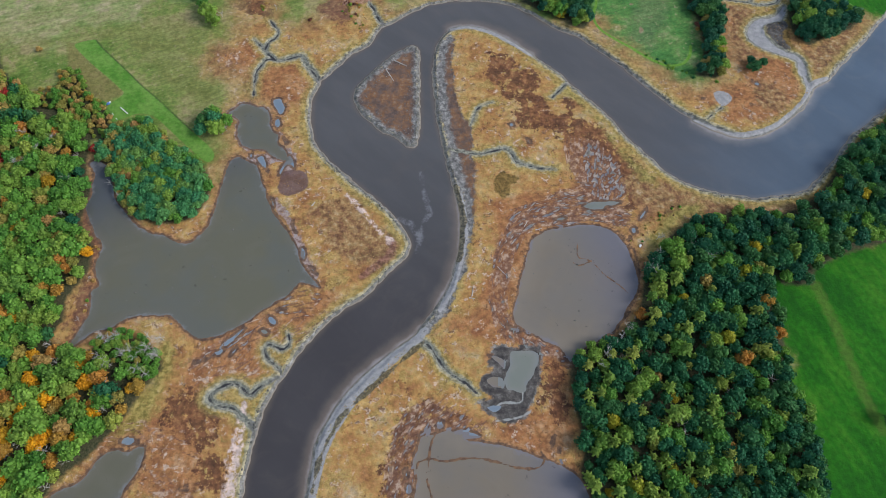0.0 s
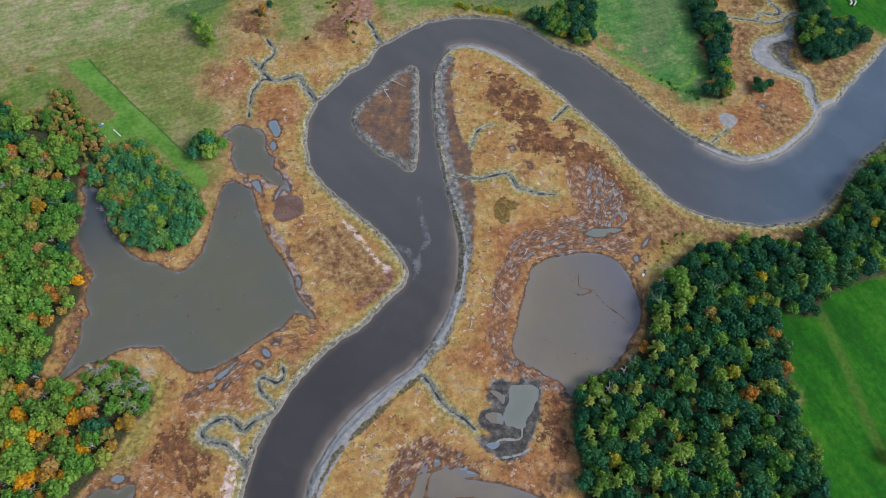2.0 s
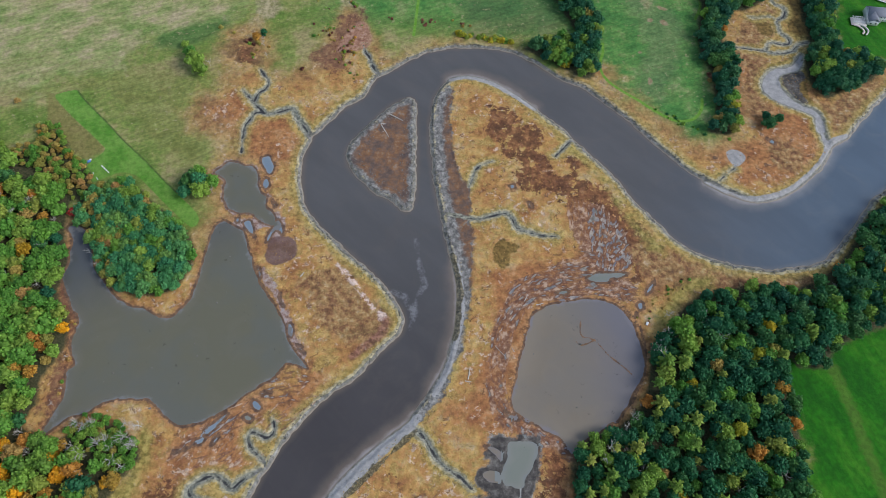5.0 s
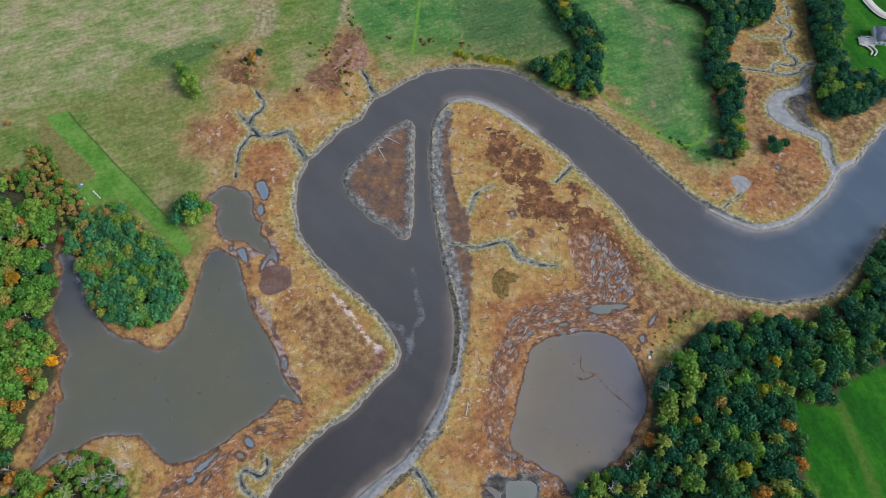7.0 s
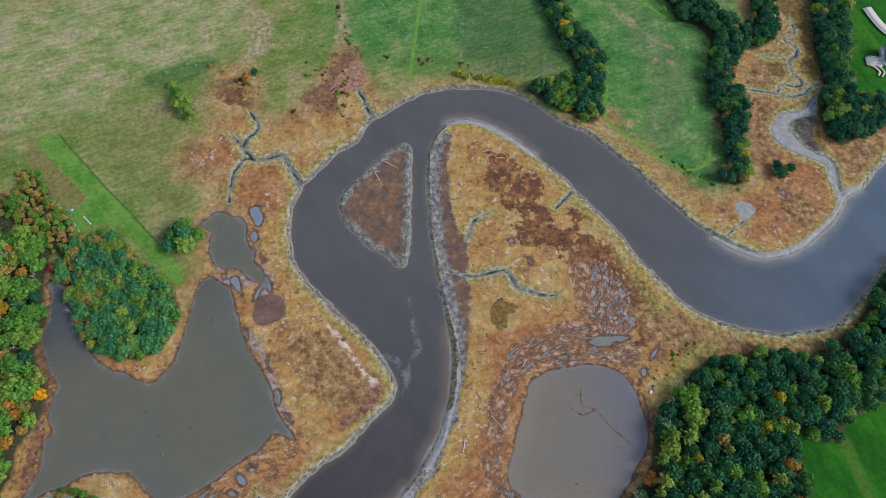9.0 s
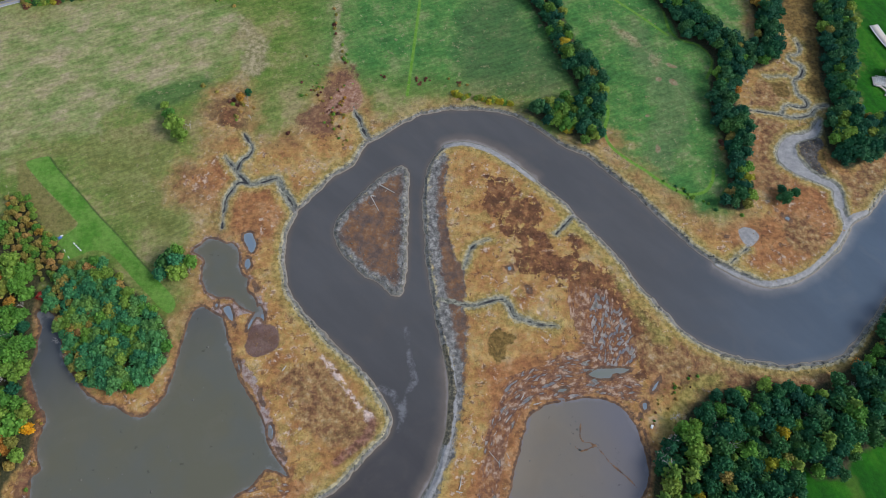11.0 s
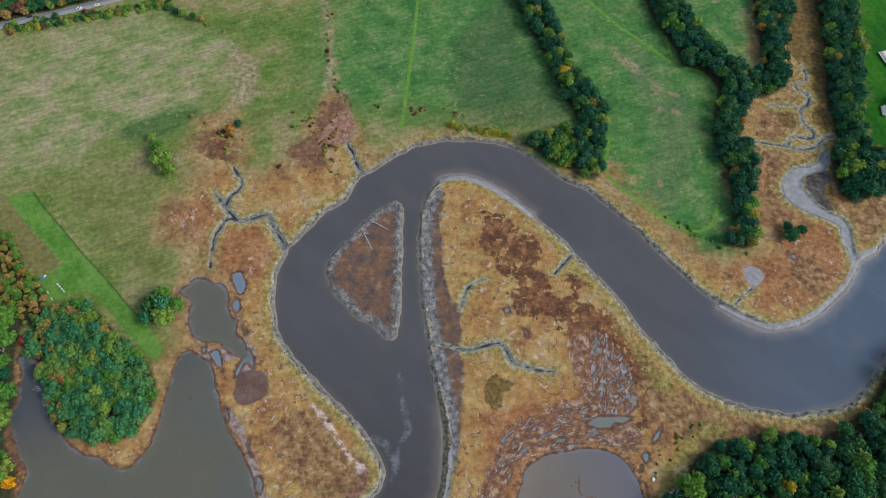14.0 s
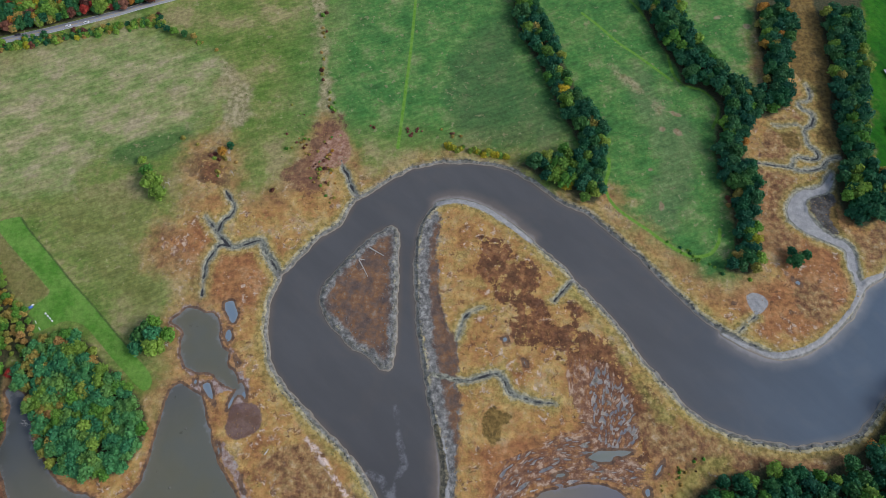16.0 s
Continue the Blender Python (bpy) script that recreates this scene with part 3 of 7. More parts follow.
CREEK_F = [
    (296.8, 362.2, 4.5), (294.6, 379, 4), (294.7, 392.6, 5), (285.2, 398.7, 5), (275.8, 404.5, 6.5), (267.6, 412.2, 9), (262.5, 420.3, 9),
    (267.8, 433.8, 6), (278.1, 437.7, 5), (288, 443, 5), (294.9, 454.7, 3.5),
]

CREEK_G = [
    (304.3, 470, 2.4), (294.7, 467.1, 2.6), (287.8, 459.8, 2.6), (278.2, 456.9, 2.4), (267.5, 457.5, 2.4), (268.1, 465.6, 2.2), (273.1, 468.2, 2.2),
    (281.8, 466.4, 2.2), (287.8, 469, 2.2), (287.1, 474.9, 2.2), (282.5, 479.3, 2.2), (281, 486.4, 2.2), (281.5, 493.7, 2.2), (288, 498.9, 2.2), (291.3,
    506.5, 2.2), (288.5, 511.3, 2), (283.3, 513.5, 2), (281.6, 519.7, 2), (288.5, 521.4, 2), (292.3, 526.7, 1.8), (291.9, 534.4, 1.6), (290.7, 538.2, 1.4),
]

CREEK_G_SIDE = [
    (280, 496, 1.5), (274.8, 498.2, 1.4), (265.2, 496.4, 1.3), (257, 497.1, 1),
]

CREEK_G_DITCH = [
    (266.7, 457.9, 1.5), (257, 459.1, 1.5), (246.5, 460.8, 1.4), (237.5, 461.5, 1.2),
]

CREEK_POOL = [
    (207.1, 326.6, 1.2), (212.5, 332, 1.2), (219.9, 338.4, 1.4),
]

MEADOW_NW = [
    (-358.5, 255.5), (-253.1, 275.4), (-214.5, 255.7), (-177.3, 257.6), (-172.1, 281.4), (-174.4, 322.5), (-167.6, 340.3), (-179.7, 347.6),
    (-198.8, 356.8), (-207.4, 372.4), (-194.9, 387.9), (-185, 407.8), (-192.6, 429), (-185.8, 450.7), (-164.5, 463.2), (-149.7, 441.2), (-142.9, 419.6),
    (-127.1, 420.5), (-108.5, 436.1), (-100.6, 455.5), (-92.1, 480.4), (-75.2, 470.8), (-58.5, 442.8), (-41.1, 438.9), (-16.3, 448.2), (8.8, 456.6),
    (53.8, 455.1), (93.6, 428), (336.4, 862.3), (48.8, 918), (-364.5, 889.5), (-731.2, 791), (-572.8, 410.2),
]

MEADOW_NE = [
    (93.7, 432.8), (127.3, 434.6), (138.1, 409.3), (164.5, 386), (190.6, 370.9), (205.9, 367.4), (222.9, 376), (222.8, 430.3), (225.6, 480.1),
    (247, 535.5), (268.2, 628), (301.7, 860), (48.8, 918), (60.3, 553.5), (77.6, 471.7),
]

MEADOW_EAST = [
    (215.8, 197.4), (240.7, 211.9), (273.4, 213.2), (324.9, 241), (441.3, 293.6), (528.1, 292.2), (407, 26.5), (231.8, 11.8), (226.3, 44.4),
    (222.2, 87.9), (221.2, 135.7),
]

LAWN = [
    (359, 688), (346.7, 619.8), (341, 576), (328.8, 512.5), (323.9, 465.2), (344, 451.5), (388.2, 444.3), (473.3, 449), (589.3, 702.3),
]

MOWN = [
    (-312, 377.1), (-310, 381.9), (-302.8, 384.8), (-296.6, 385.1), (-289.6, 377.3), (-277.1, 366), (-262.6, 353.1), (-248.1, 339.5), (-232.3, 326.4),
    (-218.9, 314.5), (-205.7, 302.7), (-192.8, 291.3), (-180.2, 280.1), (-176.5, 274.5), (-176.9, 269.5), (-180.5, 267.7), (-186.3, 271.5), (-195.5,
    279.3), (-207, 288.8), (-217.9, 298.6), (-228.8, 307.7), (-237.2, 310.7), (-244.7, 310.3), (-253.3, 305.4), (-262.1, 301.4), (-268.7, 306.3), (-269,
    312.6), (-267.7, 319), (-263.2, 323.8), (-259.6, 330.5), (-264.2, 335.4), (-276, 345.6), (-292.7, 359.2),
]

DRY_GRASS = [
    (-180.2, 533.5), (-156.8, 517.7), (-147.6, 490.6), (-160.2, 463.4), (-169.1, 442.6), (-188.7, 454.1), (-173, 473.1), (-172.8, 494.5),
]

DRY_DITCH = [
    (-117.2, 631), (-106.6, 605.3), (-100.4, 568), (-94.5, 538.5), (-87.2, 505), (-80.5, 486.3), (-99.1, 480), (-99.7, 504.2), (-102.2, 538.1),
    (-109.8, 567.4), (-118.6, 604.6), (-124.6, 630.6),
]

RED_BRUSH = [
    (-99.1, 480), (-80.5, 486.3), (-73.2, 468.4), (-68.1, 445.8), (-79.1, 437.7), (-88.9, 415.5), (-106.4, 421.7), (-116.2, 430.8), (-105.7, 446.2),
    (-101.8, 464.2),
]

BROWN_MID = [
    (-74, 243.2), (-60.4, 231.7), (-33.9, 205), (-37.1, 193.7), (-52.3, 186.5), (-72.9, 194.4), (-91.5, 216.3), (-97.9, 234.9),
]

BROWN_POINT = [
    (57.3, 343.3), (67.5, 346.5), (76.1, 341.6), (78.9, 333.8), (84.3, 326.2), (92.9, 326.7), (91.1, 334.4), (95.9, 342.6), (106.7, 341.5), (108.6,
    335.3), (101.9, 332.3), (99.3, 324.4), (109.8, 319.8), (118.4, 320.2), (126.2, 310.5), (131.5, 298.4), (139.5, 284.3), (145.6, 270.5), (147.7, 259.1),
    (143.5, 250), (137, 245.2), (132.6, 253.9), (128.7, 265.1), (123.5, 276.5), (117.5, 290.4), (106.3, 297.2), (93.7, 299), (83.6, 308.4), (75.3, 315.6),
    (66.7, 311.6), (58.2, 314.7), (54, 322.2), (58.4, 330.1),
]

BROWN_SOUTH = [
    (-27.8, 62), (-25.2, 75.5), (-19, 87.9), (-1.4, 93.1), (20.1, 82.3), (27.2, 75.7), (9.7, 76.1), (-9.3, 72), (-12.3, 62.5), (-11.3, 43.1),
    (-22.2, 30.2), (-30, 45.6),
]

BROWN_TIP = [
    (245.3, 361.6), (255.6, 365.3), (266.7, 362.8), (276.7, 355), (272.9, 345.7), (258.5, 340), (248.1, 345.4), (245.7, 353.4),
]

BROWN_CREEK = [
    (238.8, 458.1), (252.8, 455.5), (266.7, 452.9), (267.7, 448.4), (260.3, 436.8), (255.8, 421.2), (257, 408.5), (262, 398.3), (258.8, 389.9), (246.8,
    389.2), (239.9, 399.2), (239.2, 416), (243.8, 433.6), (240.6, 446.8),
]

# olive-brown creek head, darkened for the trees that shade it
BROWN_HEAD = [
    (278, 660), (330, 660), (318, 600), (312, 553.8), (310, 538.1), (307, 514.9), (304.5, 492.5), (304.7, 475.8), (295.8, 473), (291.2, 477.5), (289.4, 486.9),
    (295.2, 516.7), (295.3, 532), (288, 542.3), (281, 560), (286, 600),
]

BROWN_NORTH = [
    (-197.9, 435.5), (-191.2, 443.6), (-182.7, 448.6), (-170.5, 444.8), (-164.8, 435.2), (-162.9, 425.5), (-158, 419.4), (-166.2, 423.2), (-176.3, 426.9),
    (-186, 428.5), (-193.7, 429.2),
]

WOOD_WEST = [
    (-397.9, 378.5), (-359.6, 348.7), (-330.2, 327.9), (-310.8, 330), (-313.2, 345), (-297.7, 345.7), (-277.4, 321.9), (-261.9, 308.7), (-259.8, 281.9),
    (-270.3, 281.4), (-263.7, 251.2), (-255.5, 237), (-257.6, 213.4), (-244.7, 196), (-241.6, 174.5), (-249.8, 153.5), (-247.6, 137.7), (-251.4, 125.2),
    (-232.7, 118.4), (-220.5, 126.4), (-211, 131.4), (-191.8, 127.6), (-178.3, 116.8), (-175.9, 106.6), (-183.7, 94.8), (-189, 81.4), (-194.6, 70.3),
    (-200.5, 60.9), (-207.7, 50.9), (-220.3, 37.9), (-227.7, 25.5), (-239.8, 4.6), (-369.4, 0.2), (-525.9, 239.7),
]

WOOD_SPIT = [
    (-256, 297.8), (-244.1, 302.1), (-226.5, 301.3), (-210.4, 287.6), (-195.1, 276.2), (-180.7, 264.1), (-172.7, 251), (-171, 236.5), (-175.9, 224.5),
    (-182.1, 215.8), (-197.2, 212), (-213.5, 213.6), (-226.3, 220), (-237.3, 232.7), (-244.7, 247.8), (-256.8, 257.2), (-263.6, 271.1), (-262.6, 282.5),
    (-259.4, 294.4),
]

WOOD_EAST = [
    (84.7, 120.1), (94, 134.8), (103.5, 139), (118.9, 146.2), (131.3, 158.6), (137.6, 181.5), (143.4, 198.9), (156.6, 210.5), (166.6, 225.9),
    (184.3, 236), (209.7, 241.8), (242.4, 241.8), (260.6, 249.7), (275.2, 259.1), (290.9, 275.7), (306.8, 298.1), (322.8, 312.7), (344.3, 330.2),
    (420.3, 381.6), (531.4, 424.9), (466.3, 268.4), (312, 215.6), (286.5, 206.6), (264.8, 195.2), (259.2, 183), (237.8, 182.2), (231.2, 187.4),
    (232.2, 164.6), (230.8, 140.8), (229.7, 111), (235.5, 90.1), (237.6, 70), (236.2, 43.9), (233, 11.8), (88.4, 7), (88.2, 64.7), (85.8, 91.5),
    (83.1, 105.5),
]

BELT_WEST = [
    (62.1, 647.8), (52.4, 607.7), (55.8, 586), (64.1, 565.2), (75.3, 539.6), (85.1, 512.2), (98.2, 482.5), (104.1, 467.5), (89.1, 464.6), (72.1, 459.6),
    (58.5, 449.9), (69.8, 440.8), (92.3, 428.6), (110.3, 417.5), (120, 423.1), (124.1, 444.8), (127.8, 472.4), (123, 494.5), (110.9, 516.4),
    (99.4, 543.9), (92.1, 575.9), (79.5, 599.8), (76.8, 648.7),
]

BELT_MID = [
    (162.2, 640.5), (164.2, 605), (173.3, 574.7), (186.8, 547.8), (190.4, 531), (206.8, 526.4), (215.7, 508.8), (209.5, 484.7), (206.6, 449.4),
    (213, 435.3), (212.6, 403), (209, 383), (201.6, 371.9), (218.3, 366.9), (230.2, 373.5), (235.3, 390.1), (232, 404.1), (238.1, 427.3), (237.3, 451.1),
    (233, 469.7), (242.7, 499.7), (257.1, 502.1), (277.8, 520.6), (279.4, 554.4), (292.2, 584.8), (291.4, 622.2), (295, 662.1), (267.6, 660.4),
    (257.5, 588.8), (257.8, 553.2), (250.1, 530), (235.1, 537.6), (220, 559.7), (205.5, 584.5), (201.1, 616.7), (196.6, 642.6),
]

BELT_EAST = [
    (313.5, 663.3), (312.2, 623.4), (312.9, 586), (308.3, 544.6), (302.6, 505.8), (302.4, 469.6), (294, 449.4), (293.9, 423.4), (306.5, 407.2),
    (321.7, 415.8), (355.5, 433.8), (352.8, 455.1), (334.9, 464), (329.9, 478.7), (333.5, 507.6), (342.5, 541), (345.5, 570), (350.1, 606.7),
    (365.5, 666.5),
]

WOOD_ROAD = [
    (-529.9, 486.4), (-364, 546.4), (-322.3, 562.2), (-279.9, 578.9), (-236.7, 597.4), (-249, 651.4), (-396.5, 642.2), (-572.4, 571.9),
]

ROAD = [
    (-528.7, 474.1), (-405.9, 524.9), (-365.8, 542.6), (-324.1, 558.9), (-281.7, 576.9), (-256, 589.2), (-225.3, 603.3), (-185.8, 626.8),
    (-121.7, 665.2),
]

PATH_FIELD = [
    (-32.6, 459.4), (-31.6, 481.2), (-30.5, 513.8), (-29.3, 554.1), (-28.9, 603.5), (-29.5, 650),
]

PATH_RING = [
    (155.2, 620.1), (161.7, 610.8), (170, 595.5), (180, 574.6), (183, 552.8), (185.8, 539.6), (194, 531.6), (207, 526.7), (216, 516.2), (216.4, 505.3),
    (210.2, 491.6),
]

PATH_BANK = [
    (127.7, 458.6), (127.1, 448.6), (123.7, 433.8), (128.3, 419.9), (139.8, 408.9), (153.3, 399.1), (164.5, 389.9), (179.6, 381.1), (193.7, 382.7),
    (201.6, 391.9), (204.3, 403.3),
]

PATH_DIAG = [
    (113.2, 603.5), (126.9, 589.8), (142.3, 572.4), (155.5, 561.2), (170.5, 547.4), (183.1, 535.5),
]

WAX = [
    (136.6, 547.7), (142.6, 541.1), (155.4, 529.4), (165.5, 516), (172.4, 508.2), (169.1, 506.9), (159.1, 519.5), (146.5, 531.7), (137.2, 542.6),
]

DYKE_SOUTH = [
    (-10.8, 52.7), (-9.6, 56.7), (-1.8, 58.9), (5.1, 57.8), (20.5, 60), (34.2, 58.9), (49.6, 55.5), (61.5, 55.6), (66.5, 60.7), (64.6, 65.2),
]

DYKE_SOUTH_ARM = [
    (-0.7, 73), (-3.2, 66.2), (-4.1, 56.2), (-4.4, 46.5), (-1.3, 37.1), (1.2, 24.9),
]

DYKE_EAST = [
    (124.3, 221.7), (130.3, 216.4), (135.4, 206.6), (137.7, 194.2), (135.9, 176.9), (129.3, 162), (118.3, 146.6),
]

FIELD_TAN = [
    (-517.4, 469.3), (-361.5, 529.8), (-306.4, 546.7), (-271.1, 563.9), (-243.3, 556.4), (-194.6, 547.3), (-177.8, 527.9), (-171, 478.5),
    (-189.4, 457.6), (-227.5, 436.8), (-254.9, 427.9), (-293.2, 401.9), (-349.7, 375.8), (-496.8, 345.9),
]

FIELD_OLIVE = [
    (-349.7, 375.8), (-291.7, 397.3), (-272.8, 403), (-237.4, 409.6), (-210.5, 401.7), (-203.2, 388.3), (-205.8, 365.9), (-180.3, 341.7),
    (-189.9, 316.8), (-215.6, 327.5), (-258.2, 367.5), (-288.2, 386),
]

# darker field west of the hedgerow, the hedge's shade included in its colour
FIELD_DARK = [
    (4.8, 550.2), (50.8, 602), (60.3, 553.5), (95.3, 483.1), (77.5, 465.6), (51.7, 460), (17, 468.3), (2.8, 493.8),
]

FIELD_PATCH = [
    (-247.3, 447.2), (-224.6, 459.8), (-196.3, 469.2), (-188.2, 461.8), (-204, 445.7), (-226.9, 434.4), (-243.7, 433.5),
]

FIELD_GREY = [
    (134.5, 554.9), (165.8, 542.2), (185.3, 509.7), (203.8, 478.9), (194.6, 438.4), (173.4, 395.3), (150.6, 412.3), (158.8, 461), (149.1, 502.2),
]

BAR_POINT = [
    (-10, 140.5, 2.6), (-16, 133.2, 3), (-28.3, 122.3, 3.5), (-42, 108.7, 4), (-54.3, 93.7, 4.6), (-62.4, 79.3, 4.4), (-68.6, 63.8, 4), (-70.7, 47.4, 3),
    (-71.7, 34.1, 2.4),
]

BAR_NORTH = [
    (0.8, 412.8, 2), (15.3, 416.2, 2), (33.8, 411.2, 2.4), (49.1, 401.6, 2.2), (67.9, 386.6, 1.8),
]

BAR_TIP = [
    (196.6, 324.9, 1), (221.5, 312.8, 1.8), (239.4, 313.6, 2.2), (261.5, 323.4, 1.8), (287.1, 347.4, 1.6), (299.1, 365.7, 2.6), (314, 373.7, 1.4),
]

BAR_MID = [
    (11.5, 246.9, 1.6), (14.7, 227.8, 2.2), (15.1, 207, 2.2), (11.5, 186.9, 2), (7.2, 171.7, 2), (-0, 155.7, 2.2),
]

TRACK_EAST = [
    (259, 186.1), (264.8, 161.2), (269.3, 133.7), (273.5, 107.6), (278.5, 86.5),
]

VEIN_EAST = [
    (95.8, 209.5), (95.9, 199.2), (104.5, 196.4), (113.2, 186.3), (124.2, 177.3), (128.4, 172.4),
]

VEIN_EAST_SIDE = [
    (104.5, 196.4), (95.9, 192.5), (92, 194.6),
]

FOAM_MID = [
    (-19.3, 268.1, 1.2), (-15.8, 248.2, 1.6), (-10.8, 230, 2.4), (-15.4, 221.9, 1.6), (-17.1, 208, 2), (-19.5, 198.9, 1.4),
]

FOAM_SPIT = [
    (-35.2, 224.3, 2.4), (-26.1, 222.8, 2.6), (-19.1, 213.8, 1.8), (-15.4, 204.9, 1.4),
]

GREEN_FLAT = [
    (-183.5, 124), (-177.1, 128.1), (-170, 113.1), (-173.8, 98.3), (-175.9, 76.9), (-187.2, 66.3), (-195.7, 59.3), (-195, 76.2), (-187.2, 94.1),
    (-181.8, 109),
]

GREEN_EAST = [
    (148.3, 217.1), (155.8, 229.1), (167.6, 240.5), (185.2, 247.1), (192.7, 241.6), (170.3, 229.7), (155.3, 208.3), (146.7, 203.5),
]

FIELD_BROWN = [
    (-311.3, 375.1), (-292.4, 358.2), (-275.7, 344.6), (-262.9, 334), (-260.1, 330.4), (-264, 326.5), (-271.9, 321.5), (-282.3, 327.3), (-296.7, 339.6),
    (-309.1, 350.4), (-319.2, 379.7),
]

MOWN_EDGE = [
    (-296.6, 385.1), (-289.6, 377.3), (-277.1, 366), (-262.6, 353.1), (-248.1, 339.5), (-232.3, 326.4), (-218.9, 314.5), (-205.7, 302.7), (-197.1, 295.4),
]

WOOD_TAWNY = [
    (-328.7, 331.2), (-314.7, 335.4), (-317.2, 349.4), (-300.1, 350.2), (-281, 326), (-263.7, 311.6), (-261.1, 284.6), (-273, 284), (-289.1, 297.8),
    (-310.2, 309.4), (-330.3, 319.7),
]

WRACK = [
    (-73.1, 243.3, 1), (-60.4, 231.3, 1.8), (-49, 217.6, 1.4), (-37.9, 205.7, 2),
]

PLUM = [
    (-35.8, 204, 2.5), (-37.2, 195, 3), (-46.4, 185.9, 3), (-55.5, 177.7, 2.4),
]

PAN_WEST = [
    (-194, 370.5), (-192.5, 375.5), (-185.7, 377.2), (-177.5, 376.3), (-175.1, 369.6), (-177.4, 363.6), (-187, 363.1),
]

SLATE_MID = [
    (-102.4, 164), (-91.4, 168.6), (-81.1, 163.2), (-81.5, 150.9), (-92.1, 144.8), (-108, 149.8),
]

SLATE_WEST = [
    (-161, 113.5), (-146.5, 123.5), (-129.9, 133.8), (-119.1, 136.2), (-131.2, 120.3), (-147.5, 110.3), (-157.2, 104.4),
]

# brown marsh with the shade of the creekside trees painted in
SHADED_CORRIDOR = [
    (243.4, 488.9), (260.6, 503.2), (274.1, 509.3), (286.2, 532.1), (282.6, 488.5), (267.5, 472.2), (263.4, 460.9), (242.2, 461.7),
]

SNAG_PATCH = [
    (-225.5, 127.5), (-214.4, 134.2), (-194.9, 130.3), (-179.6, 118.6), (-177.4, 106.1), (-188.8, 98.4), (-205.9, 109), (-222.2, 115.9),
]

LILAC_POND = [
    (-123.5, 235.1), (-113.6, 222.6), (-108.9, 215.1), (-103.8, 204.1), (-98.8, 194.1), (-92.5, 184.4), (-87.7, 176.8),
]

LILAC_UPPER = [
    (-146, 271.9), (-133.8, 272.5), (-123, 277.8), (-117.2, 271.9), (-119.2, 263.8),
]

PLUM_PAN = [
    (-123.1, 257.6), (-119.8, 262.4), (-111.8, 263.7), (-105.3, 260.8), (-102.3, 254), (-103.3, 247.2), (-110.8, 243.3), (-118.6, 242), (-123.7, 248.5),
]

BRUSH_POND = [
    (-261.6, 228.6), (-249.2, 222.7), (-246.2, 205.8), (-239, 191.8), (-238.6, 173.9), (-235.6, 154.9), (-233.7, 136.6), (-240.7, 132.7),
    (-248.6, 154.3), (-252.2, 185.1), (-262.7, 209.2),
]

SCARP_EAST = [
    (-72.2, 37.8), (-69.8, 56.5), (-63.5, 73.5), (-57, 85.5), (-44.7, 98), (-31.3, 112), (-17.5, 125.8), (-8.6, 134.6),
]

SCARP_POINT = [
    (7.5, 254.1), (13, 233.9), (13.4, 211.5), (11.4, 193.5),
]

RING_EAST = [
    (53, 229.1), (39.2, 210.7), (34.1, 182.3), (32.8, 157.5), (41.2, 139.7), (58.9, 129.9), (78.1, 122), (88.1, 112.3), (95.9, 126.2), (76.9, 135.9),
    (55.6, 143.9), (45.9, 156.2), (46.8, 182.9), (52.7, 205.1), (66.6, 224.6),
]

RING_SOUTH = [
    (103, 126.5), (115.1, 123.6), (117.2, 106.9), (112.1, 86.7), (102.5, 71.5), (95.9, 71.2), (101.2, 90.1), (100.1, 109.5),
]

PINK_BANK = [
    (-121.1, 87.7, 1.5), (-121.1, 72.1, 3.5), (-121.6, 55.3, 5), (-121.6, 39.2, 5), (-122.5, 20.7, 4),
]


BROWN_DOME = [
    (30.6, 383.4), (38.8, 387.9), (50.2, 382.7), (53.2, 373.2), (47.8, 370.1), (59, 367.9), (68, 368.4), (75.3, 359.3), (74.2, 349.5), (63.1, 346.2),
    (54.3, 348.5), (47.7, 343.8), (44.2, 349), (50, 356.4), (41.1, 357.6), (32.2, 357.1), (29, 366.4), (33.4, 372.2),
]

BRAID_FAN = [
    (105.2, 293.7), (114.7, 297.6), (124.5, 288.4), (131.6, 274.5), (134.3, 258.5), (129.4, 249.3), (117.2, 246.5), (109.6, 252.8), (106.4, 266.3),
    (105.2, 280.3),
]

BRAID_LOW = [
    (106.3, 264), (87.5, 254), (71.1, 244.3), (53.1, 236.9), (47, 223.7), (47, 206.9), (64.6, 222.4), (86.2, 223.4), (110, 228.7), (121.5, 225), (133.4,
    227.7), (132.6, 240.6), (119.2, 246.6),
]

OLIVE_SPOT = [
    (37.1, 263), (43.2, 269.8), (49.3, 265.9), (55.4, 263.9), (53.3, 259.2), (49.2, 256.7), (47.2, 247.6), (42.4, 245.2), (37.1, 251.6), (35.9, 258.4),
]

RUST_POND = [
    (35.2, 242.6), (51.2, 245.6), (67.3, 250.8), (87.2, 247.3), (86.6, 234.1), (66.6, 224.6), (60.4, 207.5), (58.1, 183.4), (48.6, 167.5), (48.5, 149),
    (68.3, 146.2), (82.1, 132.6), (74.6, 121.9), (60.7, 129.9), (46.6, 132.8), (32.3, 137.5), (10.6, 143.7), (26.6, 159.1), (35.6, 182.4), (39.2, 210.7),
]

